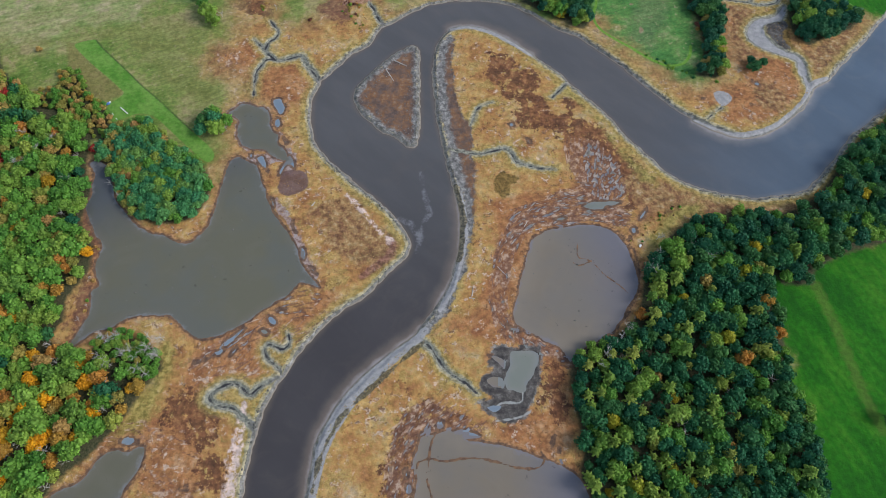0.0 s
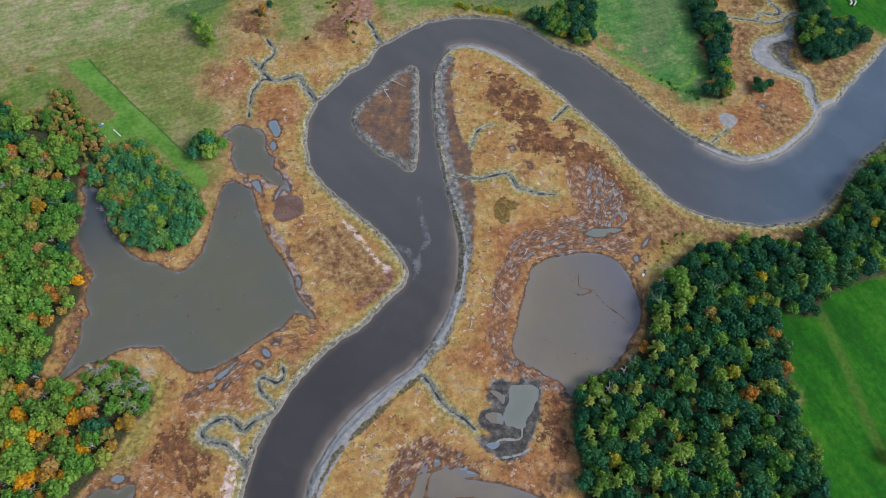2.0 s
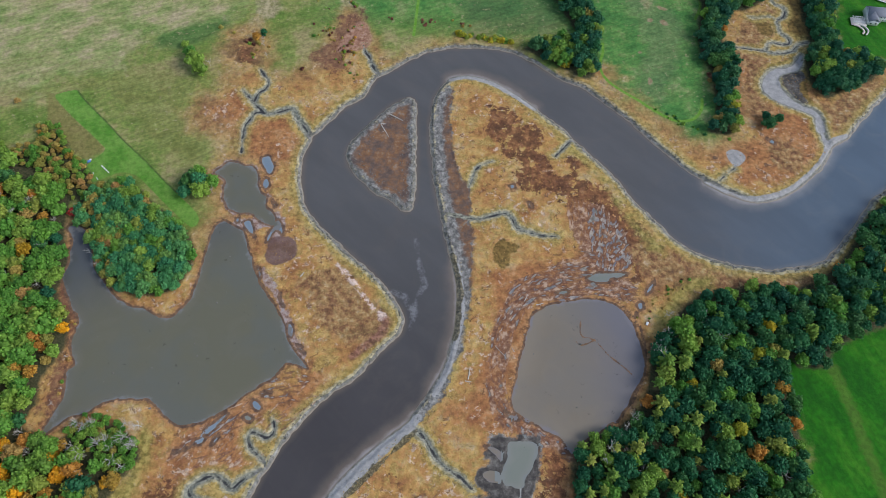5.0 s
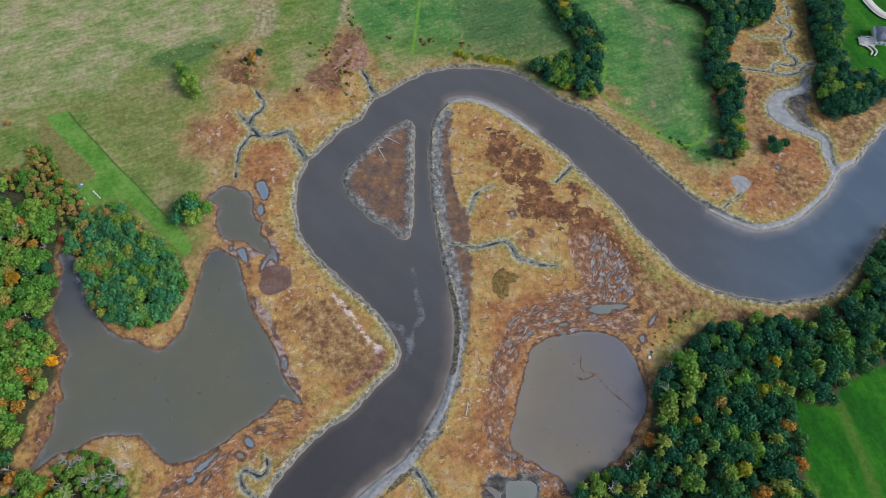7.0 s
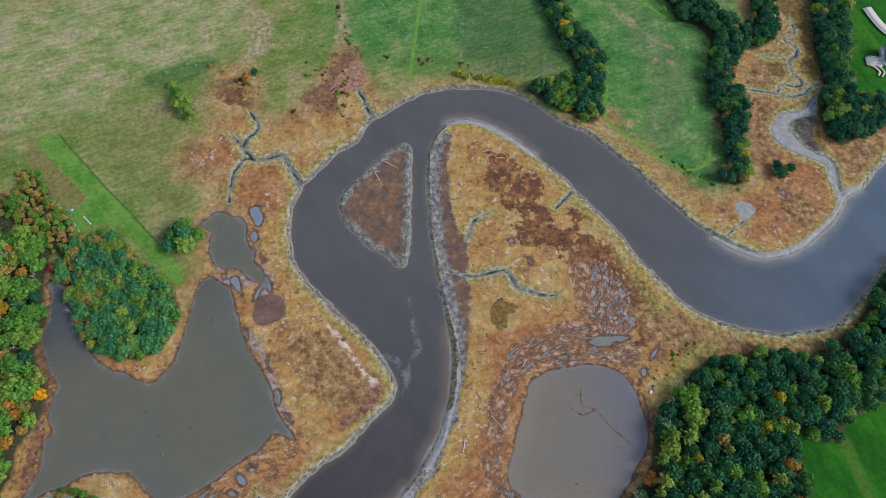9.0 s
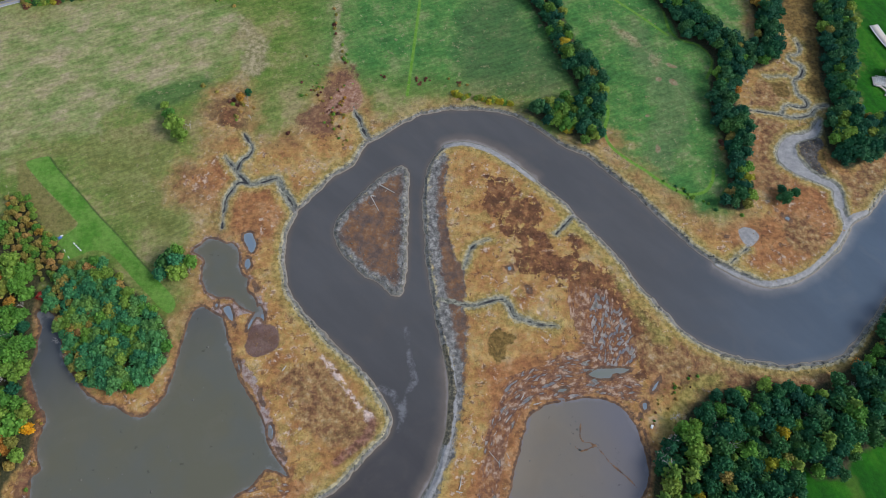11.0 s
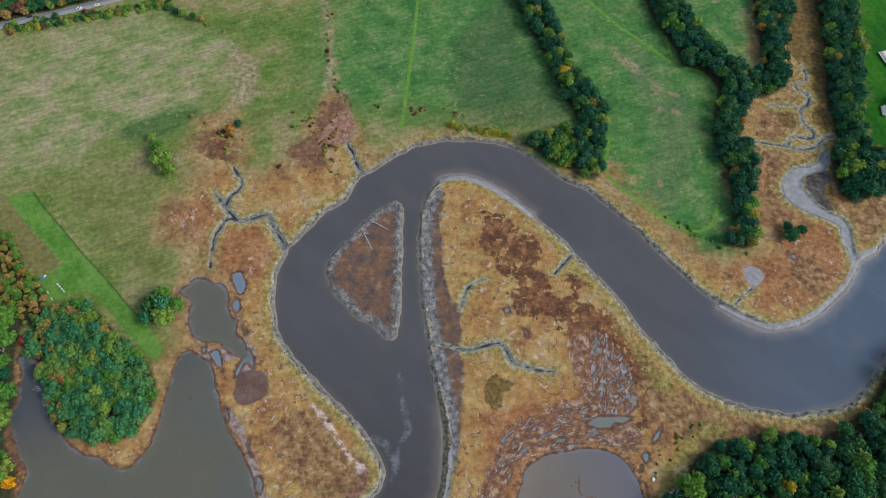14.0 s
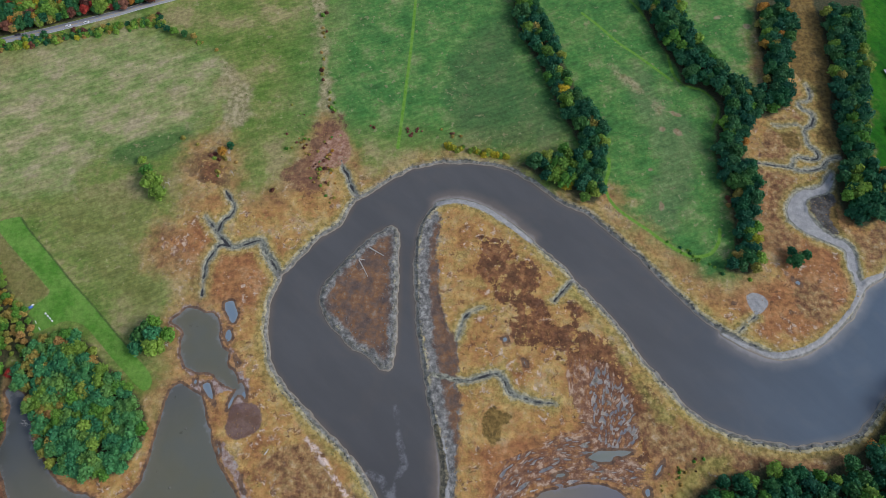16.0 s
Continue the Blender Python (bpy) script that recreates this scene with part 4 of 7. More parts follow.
RUST_WEST = [
    (-159.1, 113.6), (-147.6, 129.3), (-127.8, 143.8), (-117.5, 150.3), (-98.4, 149), (-80.7, 159.9), (-68.6, 154.2), (-88.3, 129.6), (-102.7, 127.1),
    (-114.4, 130.6), (-118.4, 120.8), (-104.1, 111.9), (-117.7, 105.9), (-135.7, 105.2), (-151.7, 95.5), (-159.4, 106.1),
]

RUST_SOUTHWEST = [
    (-200.2, 76.1), (-179, 75.1), (-164.3, 72.2), (-149.4, 67.7), (-143.9, 57.8), (-141.8, 31.7), (-172.4, 34.4), (-171.9, 60.2), (-186.3, 63), (-201.6,
    55.8), (-205.9, 58.9),
]

RUST_CREEK = [
    (-148.5, 360), (-131.2, 363.7), (-110.4, 342.8), (-114.9, 328.2), (-135.3, 333.5), (-150.9, 335.4), (-151.5, 351.5),
]

RUST_PAN = [
    (-203.3, 375.9), (-197.2, 380.2), (-186.3, 379.8), (-175.9, 381.3), (-167.2, 382.8), (-160.5, 376.2), (-159, 364.6), (-163.5, 356.7), (-160.3, 349.4),
    (-171, 350.7), (-180.1, 352.1), (-191.3, 355.2), (-198.3, 362.5),
]

RUST_SOUTH = [
    (27.2, 82.6), (44.8, 81.5), (62.5, 85.6), (75.8, 103.9), (78.3, 118.8), (71.6, 133.8), (77, 130.2), (84.6, 100.6), (85.2, 79.5), (75.7, 65.6), (58.4,
    65), (37.7, 74.4),
]

RUST_TIP = [
    (240.5, 450.6), (264, 452), (258.4, 432.3), (262.9, 400.2), (285.9, 375.1), (288.4, 350.1), (274.2, 337.3), (248.9, 324.1), (234.4, 327.3), (220.4,
    334.5), (207.4, 349.9), (228.8, 363.6), (248.6, 364.6), (241.1, 390.1), (237.3, 417),
]

BROWN_BANK = [
    (-165.1, 75.6), (-156.6, 84.6), (-150.6, 90.2), (-142.5, 85.2), (-136.3, 80.1), (-136.3, 71.5), (-133.3, 64.9), (-135.4, 58.1), (-141.2, 61.3),
    (-145.6, 66.1), (-156.7, 69.1),
]

BROWN_BANK_LOW = [
    (-141.6, 54.6), (-135.4, 58.1), (-126.8, 48.7), (-125, 39.1), (-128.6, 32.1), (-136, 35.6), (-141.3, 44.9),
]

BROWN_BANK_HIGH = [
    (-171.4, 87.6), (-164.9, 90.3), (-154.2, 90), (-156.9, 86.4), (-162.4, 79.2), (-168.4, 82.5),
]

BROWN_GROVE = [
    (69.1, 116.6), (76.5, 118.7), (77.8, 107.7), (82.4, 93.4), (80.1, 82.8), (74.8, 84.3), (69.5, 100.1), (66.1, 85.8), (66.7, 103.6),
]

RIM_GREY = [
    (37.8, 91.8), (41.4, 94.4), (52.1, 95.1), (54, 99.5), (53.2, 110.4), (51.8, 113.3),
]

RIM_GREY_EAST = [
    (61.2, 98), (58.4, 89.7), (50.1, 85.2), (37.8, 83),
]

# dark mud flat with its shadowing painted in
FLAT_CREEK = [
    (275.5, 433.2), (288.7, 437.3), (292, 432), (286.7, 414.4), (290.6, 404.1), (282.3, 405.3), (277, 413.9), (272.1, 424.3),
]

PAN_TIP = [
    (215.1, 353.8), (221.3, 356.6), (227.7, 354.5), (231.3, 349.6), (228.8, 343.4), (221.4, 338.4), (218, 340.8), (215.1, 346.7),
]

PINK_BRUSH = [
    (-85.8, 465.4), (-78.9, 472.7), (-70.5, 466.2), (-67.5, 448.3), (-74.2, 440.2), (-84.1, 436.4), (-95.6, 437.9), (-94.9, 446.8),
]

OLIVE_CREEK = [
    (257.3, 493.4), (262.9, 493.8), (270.2, 493), (274.9, 488.4), (275, 478.9), (270.7, 475.1), (263.9, 478.2), (261.9, 487.7),
]

BED_PALE = [
    (257.2, 419.1), (266, 429.4), (267.4, 437.2), (273.4, 440.9), (285.8, 440.5), (290.7, 447.5), (296.6, 450.1), (288.9, 438.4), (273.5, 432), (271.7,
    422.1), (274.9, 411.6), (281.9, 403.6), (291.5, 400), (297.1, 394.1), (298.7, 386.1), (298.3, 376.4), (289.8, 375.9), (291.9, 389.7), (288.9, 395.7),
    (277.6, 399.2), (268.8, 407.1), (258, 413.8),
]

BRAID_RIDGE = [
    (89.4, 296.4), (102.3, 301.9), (114.7, 297.6), (106.6, 289.9), (106.6, 268.6), (101.9, 259.2), (94.5, 272.7),
]

BROWN_EAST = [
    (127.4, 296.3), (137.9, 286.2), (146.8, 277.9), (152.2, 267.8), (151.1, 256), (143.8, 245.7), (138.4, 237.3), (134.1, 240.3), (138.2, 252), (136.2,
    265.3), (130.9, 278.8),
]

# dark grass and the belt's shadow below it, coloured as one brown
BROWN_CAPE = [
    (291.9, 410.5), (303.7, 409), (320.4, 414.2), (349.4, 430.9), (345, 413.5), (321.7, 383.3), (308.5, 377), (302.1, 386.3), (291.9, 402.1),
]

SWARD_POINT = [
    (85.5, 358.2), (96.4, 353.3), (108.8, 339.5), (120.5, 320.4), (130, 305.7), (139.2, 290.5), (150.4, 277.7), (160, 271.2), (158.9, 262), (149.2,
    266.1), (140.3, 279.6), (131.3, 296), (122.1, 312.8), (112.4, 327.7), (98.2, 345.3),
]

# brown shore grass, its shading by the wood included in the colour
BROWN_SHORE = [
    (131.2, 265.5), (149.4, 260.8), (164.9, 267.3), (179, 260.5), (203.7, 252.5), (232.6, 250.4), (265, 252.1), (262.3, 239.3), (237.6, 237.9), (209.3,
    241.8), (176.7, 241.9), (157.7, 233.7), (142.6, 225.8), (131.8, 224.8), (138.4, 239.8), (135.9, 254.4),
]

# shadow of the wood's edge, painted as dark brown ground
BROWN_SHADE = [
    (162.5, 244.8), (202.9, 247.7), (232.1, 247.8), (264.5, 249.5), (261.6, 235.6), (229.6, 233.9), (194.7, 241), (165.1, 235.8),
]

BROWN_NORTH_WEST = [
    (-200.1, 435.6), (-190.4, 440.9), (-176.6, 440.1), (-162, 434.6), (-157.6, 425.5), (-167.6, 421.9), (-182.1, 427.3), (-195.7, 428.1),
]

# dark creek margins; the tree belt's shadow is coloured in on the right
BED_MARGIN = [
    (265.1, 443.7), (276.3, 446.6), (292.1, 454.3), (302.1, 459.5), (300.6, 443.6), (292, 419), (295.4, 402.3), (302.1, 386.3), (301.7, 376.6), (286.4, 375.7), (287.6, 389.5), (280.7, 397.3), (268.4, 404.9), (253.9, 410.4), (255.3, 423.4), (263.1, 432.5),
]


# ---- shapes of the ground ----
def spline(points, closed=True, cuts=5):
    """A smooth line through control points; further columns (widths) run along."""
    p = np.array(points, float)
    n, rows = len(p), []
    for i in range(n if closed else n - 1):
        if closed:
            a, b, c, d = p[i - 1], p[i], p[(i + 1) % n], p[(i + 2) % n]
        else:
            a, b, c, d = p[max(i - 1, 0)], p[i], p[i + 1], p[min(i + 2, n - 1)]
        for s in np.arange(cuts) / cuts:
            rows.append(0.5 * (2 * b + (c - a) * s + (2 * a - 5 * b + 4 * c - d) * s**2 + (3 * b - a - 3 * c + d) * s**3))
    if not closed:
        rows.append(p[-1])
    return np.array(rows)


def off_line(x, y, line, closed, widths=None):
    """Least distance of points to a line of segments, less its half width; and whether they lie inside."""
    best, inside = np.full(x.shape, 1e9), np.zeros(x.shape, bool)
    n = len(line)
    for i in range(n if closed else n - 1):
        (ax, ay), (bx, by) = line[i][:2], line[(i + 1) % n][:2]
        dx, dy = bx - ax, by - ay
        s = np.clip(((x - ax) * dx + (y - ay) * dy) / (dx * dx + dy * dy + 1e-9), 0, 1)
        d = np.hypot(x - ax - s * dx, y - ay - s * dy)
        if widths is not None:
            d = d - (widths[i] + s * (widths[i + 1] - widths[i]))
        best = np.minimum(best, d)
        if closed and ay != by:
            inside ^= ((ay > y) != (by > y)) & (x < (bx - ax) * (y - ay) / (by - ay) + ax)
    return best, inside


FAR = 40.0


def spread(xs, ys, line, far, measure):
    """Distances on the grid xs, ys: worked out on every fourth line, and exactly near the edge alone."""
    out = np.full((len(ys), len(xs)), far)
    i0, i1 = np.searchsorted(xs, [line[:, 0].min() - far, line[:, 0].max() + far])
    j0, j1 = np.searchsorted(ys, [line[:, 1].min() - far, line[:, 1].max() + far])
    gx, gy = xs[i0:i1], ys[j0:j1]
    if len(gx) < 2 or len(gy) < 2:
        return out
    cx, cy = np.unique(np.append(gx[::4], gx[-1])), np.unique(np.append(gy[::4], gy[-1]))
    coarse = measure(*np.meshgrid(cx, cy))
    rows = np.stack([np.interp(gx, cx, r) for r in coarse])
    k = np.clip(np.searchsorted(cy, gy) - 1, 0, len(cy) - 2)
    s = ((gy - cy[k]) / (cy[k + 1] - cy[k]))[:, None]
    d = rows[k] * (1 - s) + rows[k + 1] * s
    near = np.abs(d) < 6.5
    x, y = np.meshgrid(gx, gy)
    d[near] = measure(x[near], y[near])
    out[j0:j1, i0:i1] = np.clip(d, -far, far)
    return out


def region(xs, ys, outline, cuts=4, far=FAR):
    """Signed distance to a closed outline on the grid xs, ys: negative inside, capped at far."""
    line = spline(outline, True, cuts)

    def measure(x, y):
        d, ins = off_line(x, y, line, True)
        return np.where(ins, -d, d)

    return spread(xs, ys, line, far, measure)


def band(xs, ys, points, far=FAR, width=None):
    """Distance to the edge of a strip along an open line, with its half widths."""
    line = spline(points, False, 5)
    w = line[:, 2] if line.shape[1] > 2 else np.full(len(line), width)
    return spread(xs, ys, line, far, lambda x, y: off_line(x, y, line, False, w)[0])


def oval(xs, ys, cx, cy, rx, ry, turn=0.0):
    x, y = np.meshgrid(xs - cx, ys - cy)
    c, s = np.cos(radians(turn)), np.sin(radians(turn))
    u, v = (c * x + s * y) / rx, (-s * x + c * y) / ry
    return np.clip((np.hypot(u, v) - 1) * min(rx, ry), -FAR, FAR)


def lattice(x, y, seed):
    """Smooth value noise, -1 to 1, one cell a unit."""
    i, j = np.floor(x).astype(np.int64), np.floor(y).astype(np.int64)
    u, v = x - i, y - j
    u, v = u * u * (3 - 2 * u), v * v * (3 - 2 * v)

    def at(a, b):
        h = (a * 374761393 + b * 668265263 + seed * 974634541) & 0x7FFFFFFF
        h = ((h ^ (h >> 13)) * 1274126177) & 0x7FFFFFFF
        return ((h ^ (h >> 16)) & 0xFFFF) / 32767.5 - 1

    return (at(i, j) * (1 - u) + at(i + 1, j) * u) * (1 - v) + (at(i, j + 1) * (1 - u) + at(i + 1, j + 1) * u) * v


def rough_noise(x, y, size, octaves=4, seed=1, keep=0.55):
    out, amp = 0.0, 1.0
    for k in range(octaves):
        out = out + amp * lattice(x / size + 17.3 * k, y / size - 9.1 * k, seed + k)
        size, amp = size / 2.03, amp * keep
    return out


def ease(v, low, high):
    s = np.clip((v - low) / (high - low), 0, 1)
    return s * s * (3 - 2 * s)


def mesh_from(name, verts, faces, material):
    """A mesh from arrays of places and of faces that all have the same number of corners."""
    verts, faces = np.asarray(verts, np.float32), np.asarray(faces, np.int32)
    me = bpy.data.meshes.new(name)
    me.vertices.add(len(verts))
    me.vertices.foreach_set("co", verts.ravel())
    k = faces.shape[1]
    me.loops.add(faces.size)
    me.loops.foreach_set("vertex_index", faces.ravel())
    me.polygons.add(len(faces))
    me.polygons.foreach_set("loop_start", np.arange(0, faces.size, k, dtype=np.int32))
    me.update(calc_edges=True)
    me.validate()
    me.materials.append(material)
    return me


def give(me, name, values):
    me.attributes.new(name, "FLOAT", "POINT").data.foreach_set("value", np.asarray(values, np.float32).ravel())


def grid_faces(nx, ny):
    i = (np.arange(ny - 1)[:, None] * nx + np.arange(nx - 1)[None]).ravel()
    return np.stack([i, i + 1, i + 1 + nx, i + nx], 1)


RIVER_LINE = BANK_WEST + BANK_NORTH + BANK_EAST + BANK_POINT
CREEKS = [CREEK_A, CREEK_A_SOUTH, CREEK_A_NORTH, CREEK_B, CREEK_B_NORTH, CREEK_C, CREEK_D, CREEK_D_NORTH, CREEK_NOTCH,
          CREEK_E, CREEK_F, CREEK_G, CREEK_G_SIDE, CREEK_G_DITCH, CREEK_POOL]
PONDS = {"pond_west": (POND_WEST + POND_WEST_INNER, POND), "pond_upper": (POND_UPPER, POND), "pond_southwest": (POND_SOUTHWEST, POND),
         "pond_east": (POND_EAST, SILTY), "pond_grey": (POND_GREY, MILKY), "pond_south": (POND_SOUTH, SILTY)}
# bare earth in the meadow: centre, half axes, turn
BARE = [(170.5, 487.8, 4, 3, 0), (182.5, 485.8, 5, 3.4, -25), (184.2, 502.4, 5.5, 1.4, -18), (164.6, 420.4, 2.4, 4, 20), (228.4, 605.3, 3.5, 2, 0), (252.1, 597.3, 3, 2.4, 0), (157.6, 450.4, 3, 2.2, 30)]
# small pools: centre, half axes, turn
POOLS = [(253.9, 363.6, 3, 2, -40), (206.7, 347.2, 2.6, 1.6, 0), (221.5, 346.2, 2.6, 1.8, -30), (-146.1, 35.9, 3, 2, 0), (-186.6, 62.5, 4.5, 2, 0)]
# pools with an outline of their own
POOLS_UPPER = [
    (SKYBLUE, [(-140.7, 329.2), (-134.9, 331), (-130.7, 326), (-128.6, 318.3), (-132.2, 314), (-137.6, 320.4)]),
    (SKYBLUE, [(-135.9, 310.3), (-131.9, 312), (-130, 305.5), (-132.1, 300.4), (-136.1, 303.7)]),
    (SKYBLUE, [(-125.9, 293.3), (-121.8, 288.6), (-123.5, 286), (-126.2, 289.3)]),
    (SKYBLUE, [(-121.2, 276.1), (-117.9, 276.7), (-113.6, 269.8), (-113.9, 263.7), (-119.8, 267.2), (-122.7, 260), (-125.2, 257.6), (-124.7, 264.6)]),
    (SKYBLUE, [(-144.4, 274), (-139.3, 275.7), (-135.1, 267.8), (-132.4, 259.6), (-137.3, 264), (-143, 270.7)]),
    (SKYBLUE, [(-150.2, 276.6), (-146.9, 276.7), (-147.1, 272.9), (-149.5, 272.8)]),
    (SKYBLUE, [(-110.2, 218.6), (-108.1, 219.9), (-107.7, 214.4), (-104, 210.4), (-107, 210.3)]),
    (SKYBLUE, [(-100.2, 198.2), (-97, 197.1), (-95.6, 192.3), (-96.5, 188.3), (-100.1, 192.1)]),
]
POOLS_CREEK = [
    (SKYBLUE, [(-92.6, 184.5), (-88.5, 182.7), (-86, 177.7), (-90, 179.9)]),
    (SKYBLUE, [(-128.9, 238.5), (-126, 238.2), (-123.4, 232.2), (-125.1, 230.3)]),
    (SKYBLUE, [(-116.8, 145.5), (-113.4, 147.7), (-108.6, 143.5), (-109.2, 139.9), (-114.3, 141.2)]),
    (MILKY, [(-120, 137.1), (-116.5, 138.8), (-112.2, 135.4), (-114.8, 132.6), (-118.7, 133.6)]),
    (SKYBLUE, [(-142.2, 125.7), (-137, 131.7), (-132.3, 137), (-128, 137.9), (-129.9, 133.9), (-134.6, 128.7), (-139.2, 123.9)]),
    (SKYBLUE, [(-146, 118.7), (-143.4, 122.6), (-140.2, 123.1), (-140.6, 119.3), (-144.2, 117.2)]),
    (SKYBLUE, [(-159, 112.5), (-152.4, 115.8), (-146.5, 117.9), (-149.9, 114.7), (-155.3, 112.3)]),
    (SKYBLUE, [(-136.6, 117.5), (-133.9, 122.9), (-131.6, 124.6), (-132.7, 120.3)]),
    (SKYBLUE, [(-111.3, 151.4), (-108.5, 152.7), (-102.7, 152.6), (-106.3, 151.2), (-110.3, 149.8)]),
]
POOLS_WEST = [
    (SILTY, [(31.4, 124.7), (38, 125.7), (43.5, 121.3), (42.7, 115.6), (38, 119.2)]),
    (SILTY, [(30.7, 108.9), (36.1, 111.7), (41.6, 110), (43.3, 102.8), (37.9, 102.6), (33.6, 104.2)]),
    (SKYBLUE, [(30, 90.8), (34.3, 93.1), (41.4, 93.4), (39.6, 89), (35, 87.5)]),
    (SKYBLUE, [(-11.1, 72.7), (-6.1, 77), (-3.5, 74.7), (-9.3, 71.4)]),
    (SKYBLUE, [(-0.2, 79.2), (3.6, 82.8), (4.8, 77.3), (0.3, 75.8)]),
    (SKYBLUE, [(9.8, 75.1), (15, 77.4), (23.7, 75.3), (27.6, 72.7), (16.8, 70.6), (11.6, 72.5)]),
    (SKYBLUE, [(-19.6, 51.8), (-16.9, 53.2), (-15.3, 48.7), (-17.9, 47.3)]),
    (SKYBLUE, [(-17.3, 42.9), (-14.3, 43.6), (-12.4, 39.3), (-15.4, 38.5)]),
    (SKYBLUE, [(70.8, 72.9), (74.1, 75.7), (72.8, 69.6), (70.6, 67.8)]),
]
POOLS_SOUTH = [
    (SKYBLUE, [(74.5, 68.3), (76.9, 69.1), (76.8, 65.7), (74.6, 65)]),
    (MILKY, [(101.7, 241.4), (109.2, 245.3), (119.2, 246.7), (132.1, 246.8), (126.9, 243.1), (118.8, 241.4), (116.6, 238.6), (106.7, 238.2)]),
    (MILKY, [(44.1, 148.1), (47.7, 146.1), (53.1, 144.5), (53.8, 141.3), (46.6, 142.4)]),
    (MILKY, [(54.9, 144.2), (60.3, 142.3), (62.7, 139.6), (57.4, 140.8)]),
    (SKYBLUE, [(47.5, 314.3), (50.5, 315.5), (52.2, 313), (49.7, 310.9)]),
    (SKYBLUE, [(61, 300.5), (64.3, 299.7), (65.5, 295.8), (62.2, 296.6)]),
    (SKYBLUE, [(141.9, 233.3), (146.5, 239.2), (150, 242.4), (146.8, 234.8), (142.8, 230.8)]),
    (SKYBLUE, [(134.8, 224.4), (139.2, 225.5), (139.8, 220.4), (135.8, 218.6)]),
    (SKYBLUE, [(132.5, 216.7), (135.3, 217.3), (135.4, 214.4), (132.6, 214.2)]),
]
POOLS_EAST = [
    (MILKY, [(79.8, 229.5), (86.6, 232), (89.7, 230.4), (84.4, 227.6)]),
]
POOL_SHAPES = POOLS_UPPER + POOLS_CREEK + POOLS_WEST + POOLS_SOUTH + POOLS_EAST


def axis_steps(lo, inner_lo, inner_hi, hi, fine, coarse):
    core = np.arange(inner_lo, inner_hi + 1e-6, fine)
    left, right = np.arange(lo, inner_lo - 1e-6, coarse), np.arange(inner_hi + coarse, hi + 1e-6, coarse)
    out = 40.0 * 1.6 ** np.arange(1, 12)
    return np.concatenate([lo - out[::-1], left, core, right, hi + out])


XS, YS = axis_steps(-410, -300, 300, 410, 1.0, 1.8), axis_steps(10, 20, 480, 660, 1.0, 1.8)
GX, GY = np.meshgrid(XS, YS)
jag = rough_noise(GX, GY, 9.0, 4, 3)
ragged = rough_noise(GX, GY, 4.0, 3, 31)
s_river = region(XS, YS, RIVER_LINE, 4, 60.0)
s_island = region(XS, YS, ISLAND)
s_channel = np.maximum(s_river, -s_island) + 0.5 * jag + 0.5 * ragged
s_bed = np.minimum.reduce([band(XS, YS, [q[:2] for q in c], 20.0, 0.05 + 0.1 * c[0][2]) for c in CREEKS if c is not CREEK_F]) + 0.55 * ragged + 0.35 * jag
s_creek = np.minimum.reduce([band(XS, YS, c, 25.0) for c in CREEKS]) + 0.9 + 0.4 * jag + 0.7 * ragged
s_bar = np.minimum.reduce([band(XS, YS, c, 25.0) for c in (BAR_POINT, BAR_NORTH, BAR_TIP, BAR_MID)] + [band(XS, YS, CREEK_F, 25.0) + 2.6, region(XS, YS, PAN_TIP) + 1.0, region(XS, YS, BED_PALE) + 0.6])
s_pond = np.minimum.reduce([region(XS, YS, o) for o, _ in PONDS.values()]) + 0.8 * jag
s_pool = np.minimum.reduce([oval(XS, YS, *p) + (0.5 + 0.5 * min(p[2], p[3], 4.5)) * jag for p in POOLS] + [region(XS, YS, o, 3) + 0.5 * jag for _, o in POOL_SHAPES])
s_still = np.minimum(s_pond, s_pool)
s_field = np.minimum.reduce([region(XS, YS, o) for o in (MEADOW_NW, MEADOW_NE, MEADOW_EAST, LAWN)])
s_lush = np.minimum(region(XS, YS, MEADOW_EAST), region(XS, YS, LAWN))
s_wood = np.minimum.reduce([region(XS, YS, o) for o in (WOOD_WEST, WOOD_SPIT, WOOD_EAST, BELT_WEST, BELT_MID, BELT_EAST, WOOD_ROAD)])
fray = rough_noise(GX, GY, 22.0, 5, 51, 0.62)
s_strip = region(XS, YS, MUD_STRIP) + 1.8 * fray
s_slate = region(XS, YS, MUD_GREY) + 3.0 * fray + 1.0 * jag
s_mud = np.minimum(np.minimum(s_strip, s_slate), s_island - 1.0)
s_field = s_field + 4.0 * fray
s_rust = np.minimum(np.maximum(s_strip, 8.0 - s_channel), np.maximum(s_island, 3.2 - s_channel))
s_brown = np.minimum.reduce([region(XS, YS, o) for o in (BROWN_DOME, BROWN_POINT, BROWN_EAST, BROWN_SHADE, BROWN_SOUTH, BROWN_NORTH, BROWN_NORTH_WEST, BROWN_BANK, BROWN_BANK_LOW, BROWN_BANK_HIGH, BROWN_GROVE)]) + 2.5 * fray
s_russet = np.minimum.reduce([region(XS, YS, o) for o in (BROWN_MID, BROWN_TIP, SHADED_CORRIDOR, BROWN_CREEK, BROWN_CAPE, BROWN_SHORE)]) + 5.0 * fray
s_tawny = np.minimum.reduce([region(XS, YS, o) for o in (BRAID_FAN, RUST_POND, RUST_WEST, RUST_SOUTHWEST, RUST_CREEK, RUST_PAN, RUST_SOUTH, RUST_TIP)]) + 3.0 * fray
s_braid = np.minimum.reduce([region(XS, YS, o) for o in (BRAID_FAN, BRAID_RIDGE, BRAID_LOW, RING_EAST, RING_SOUTH)])
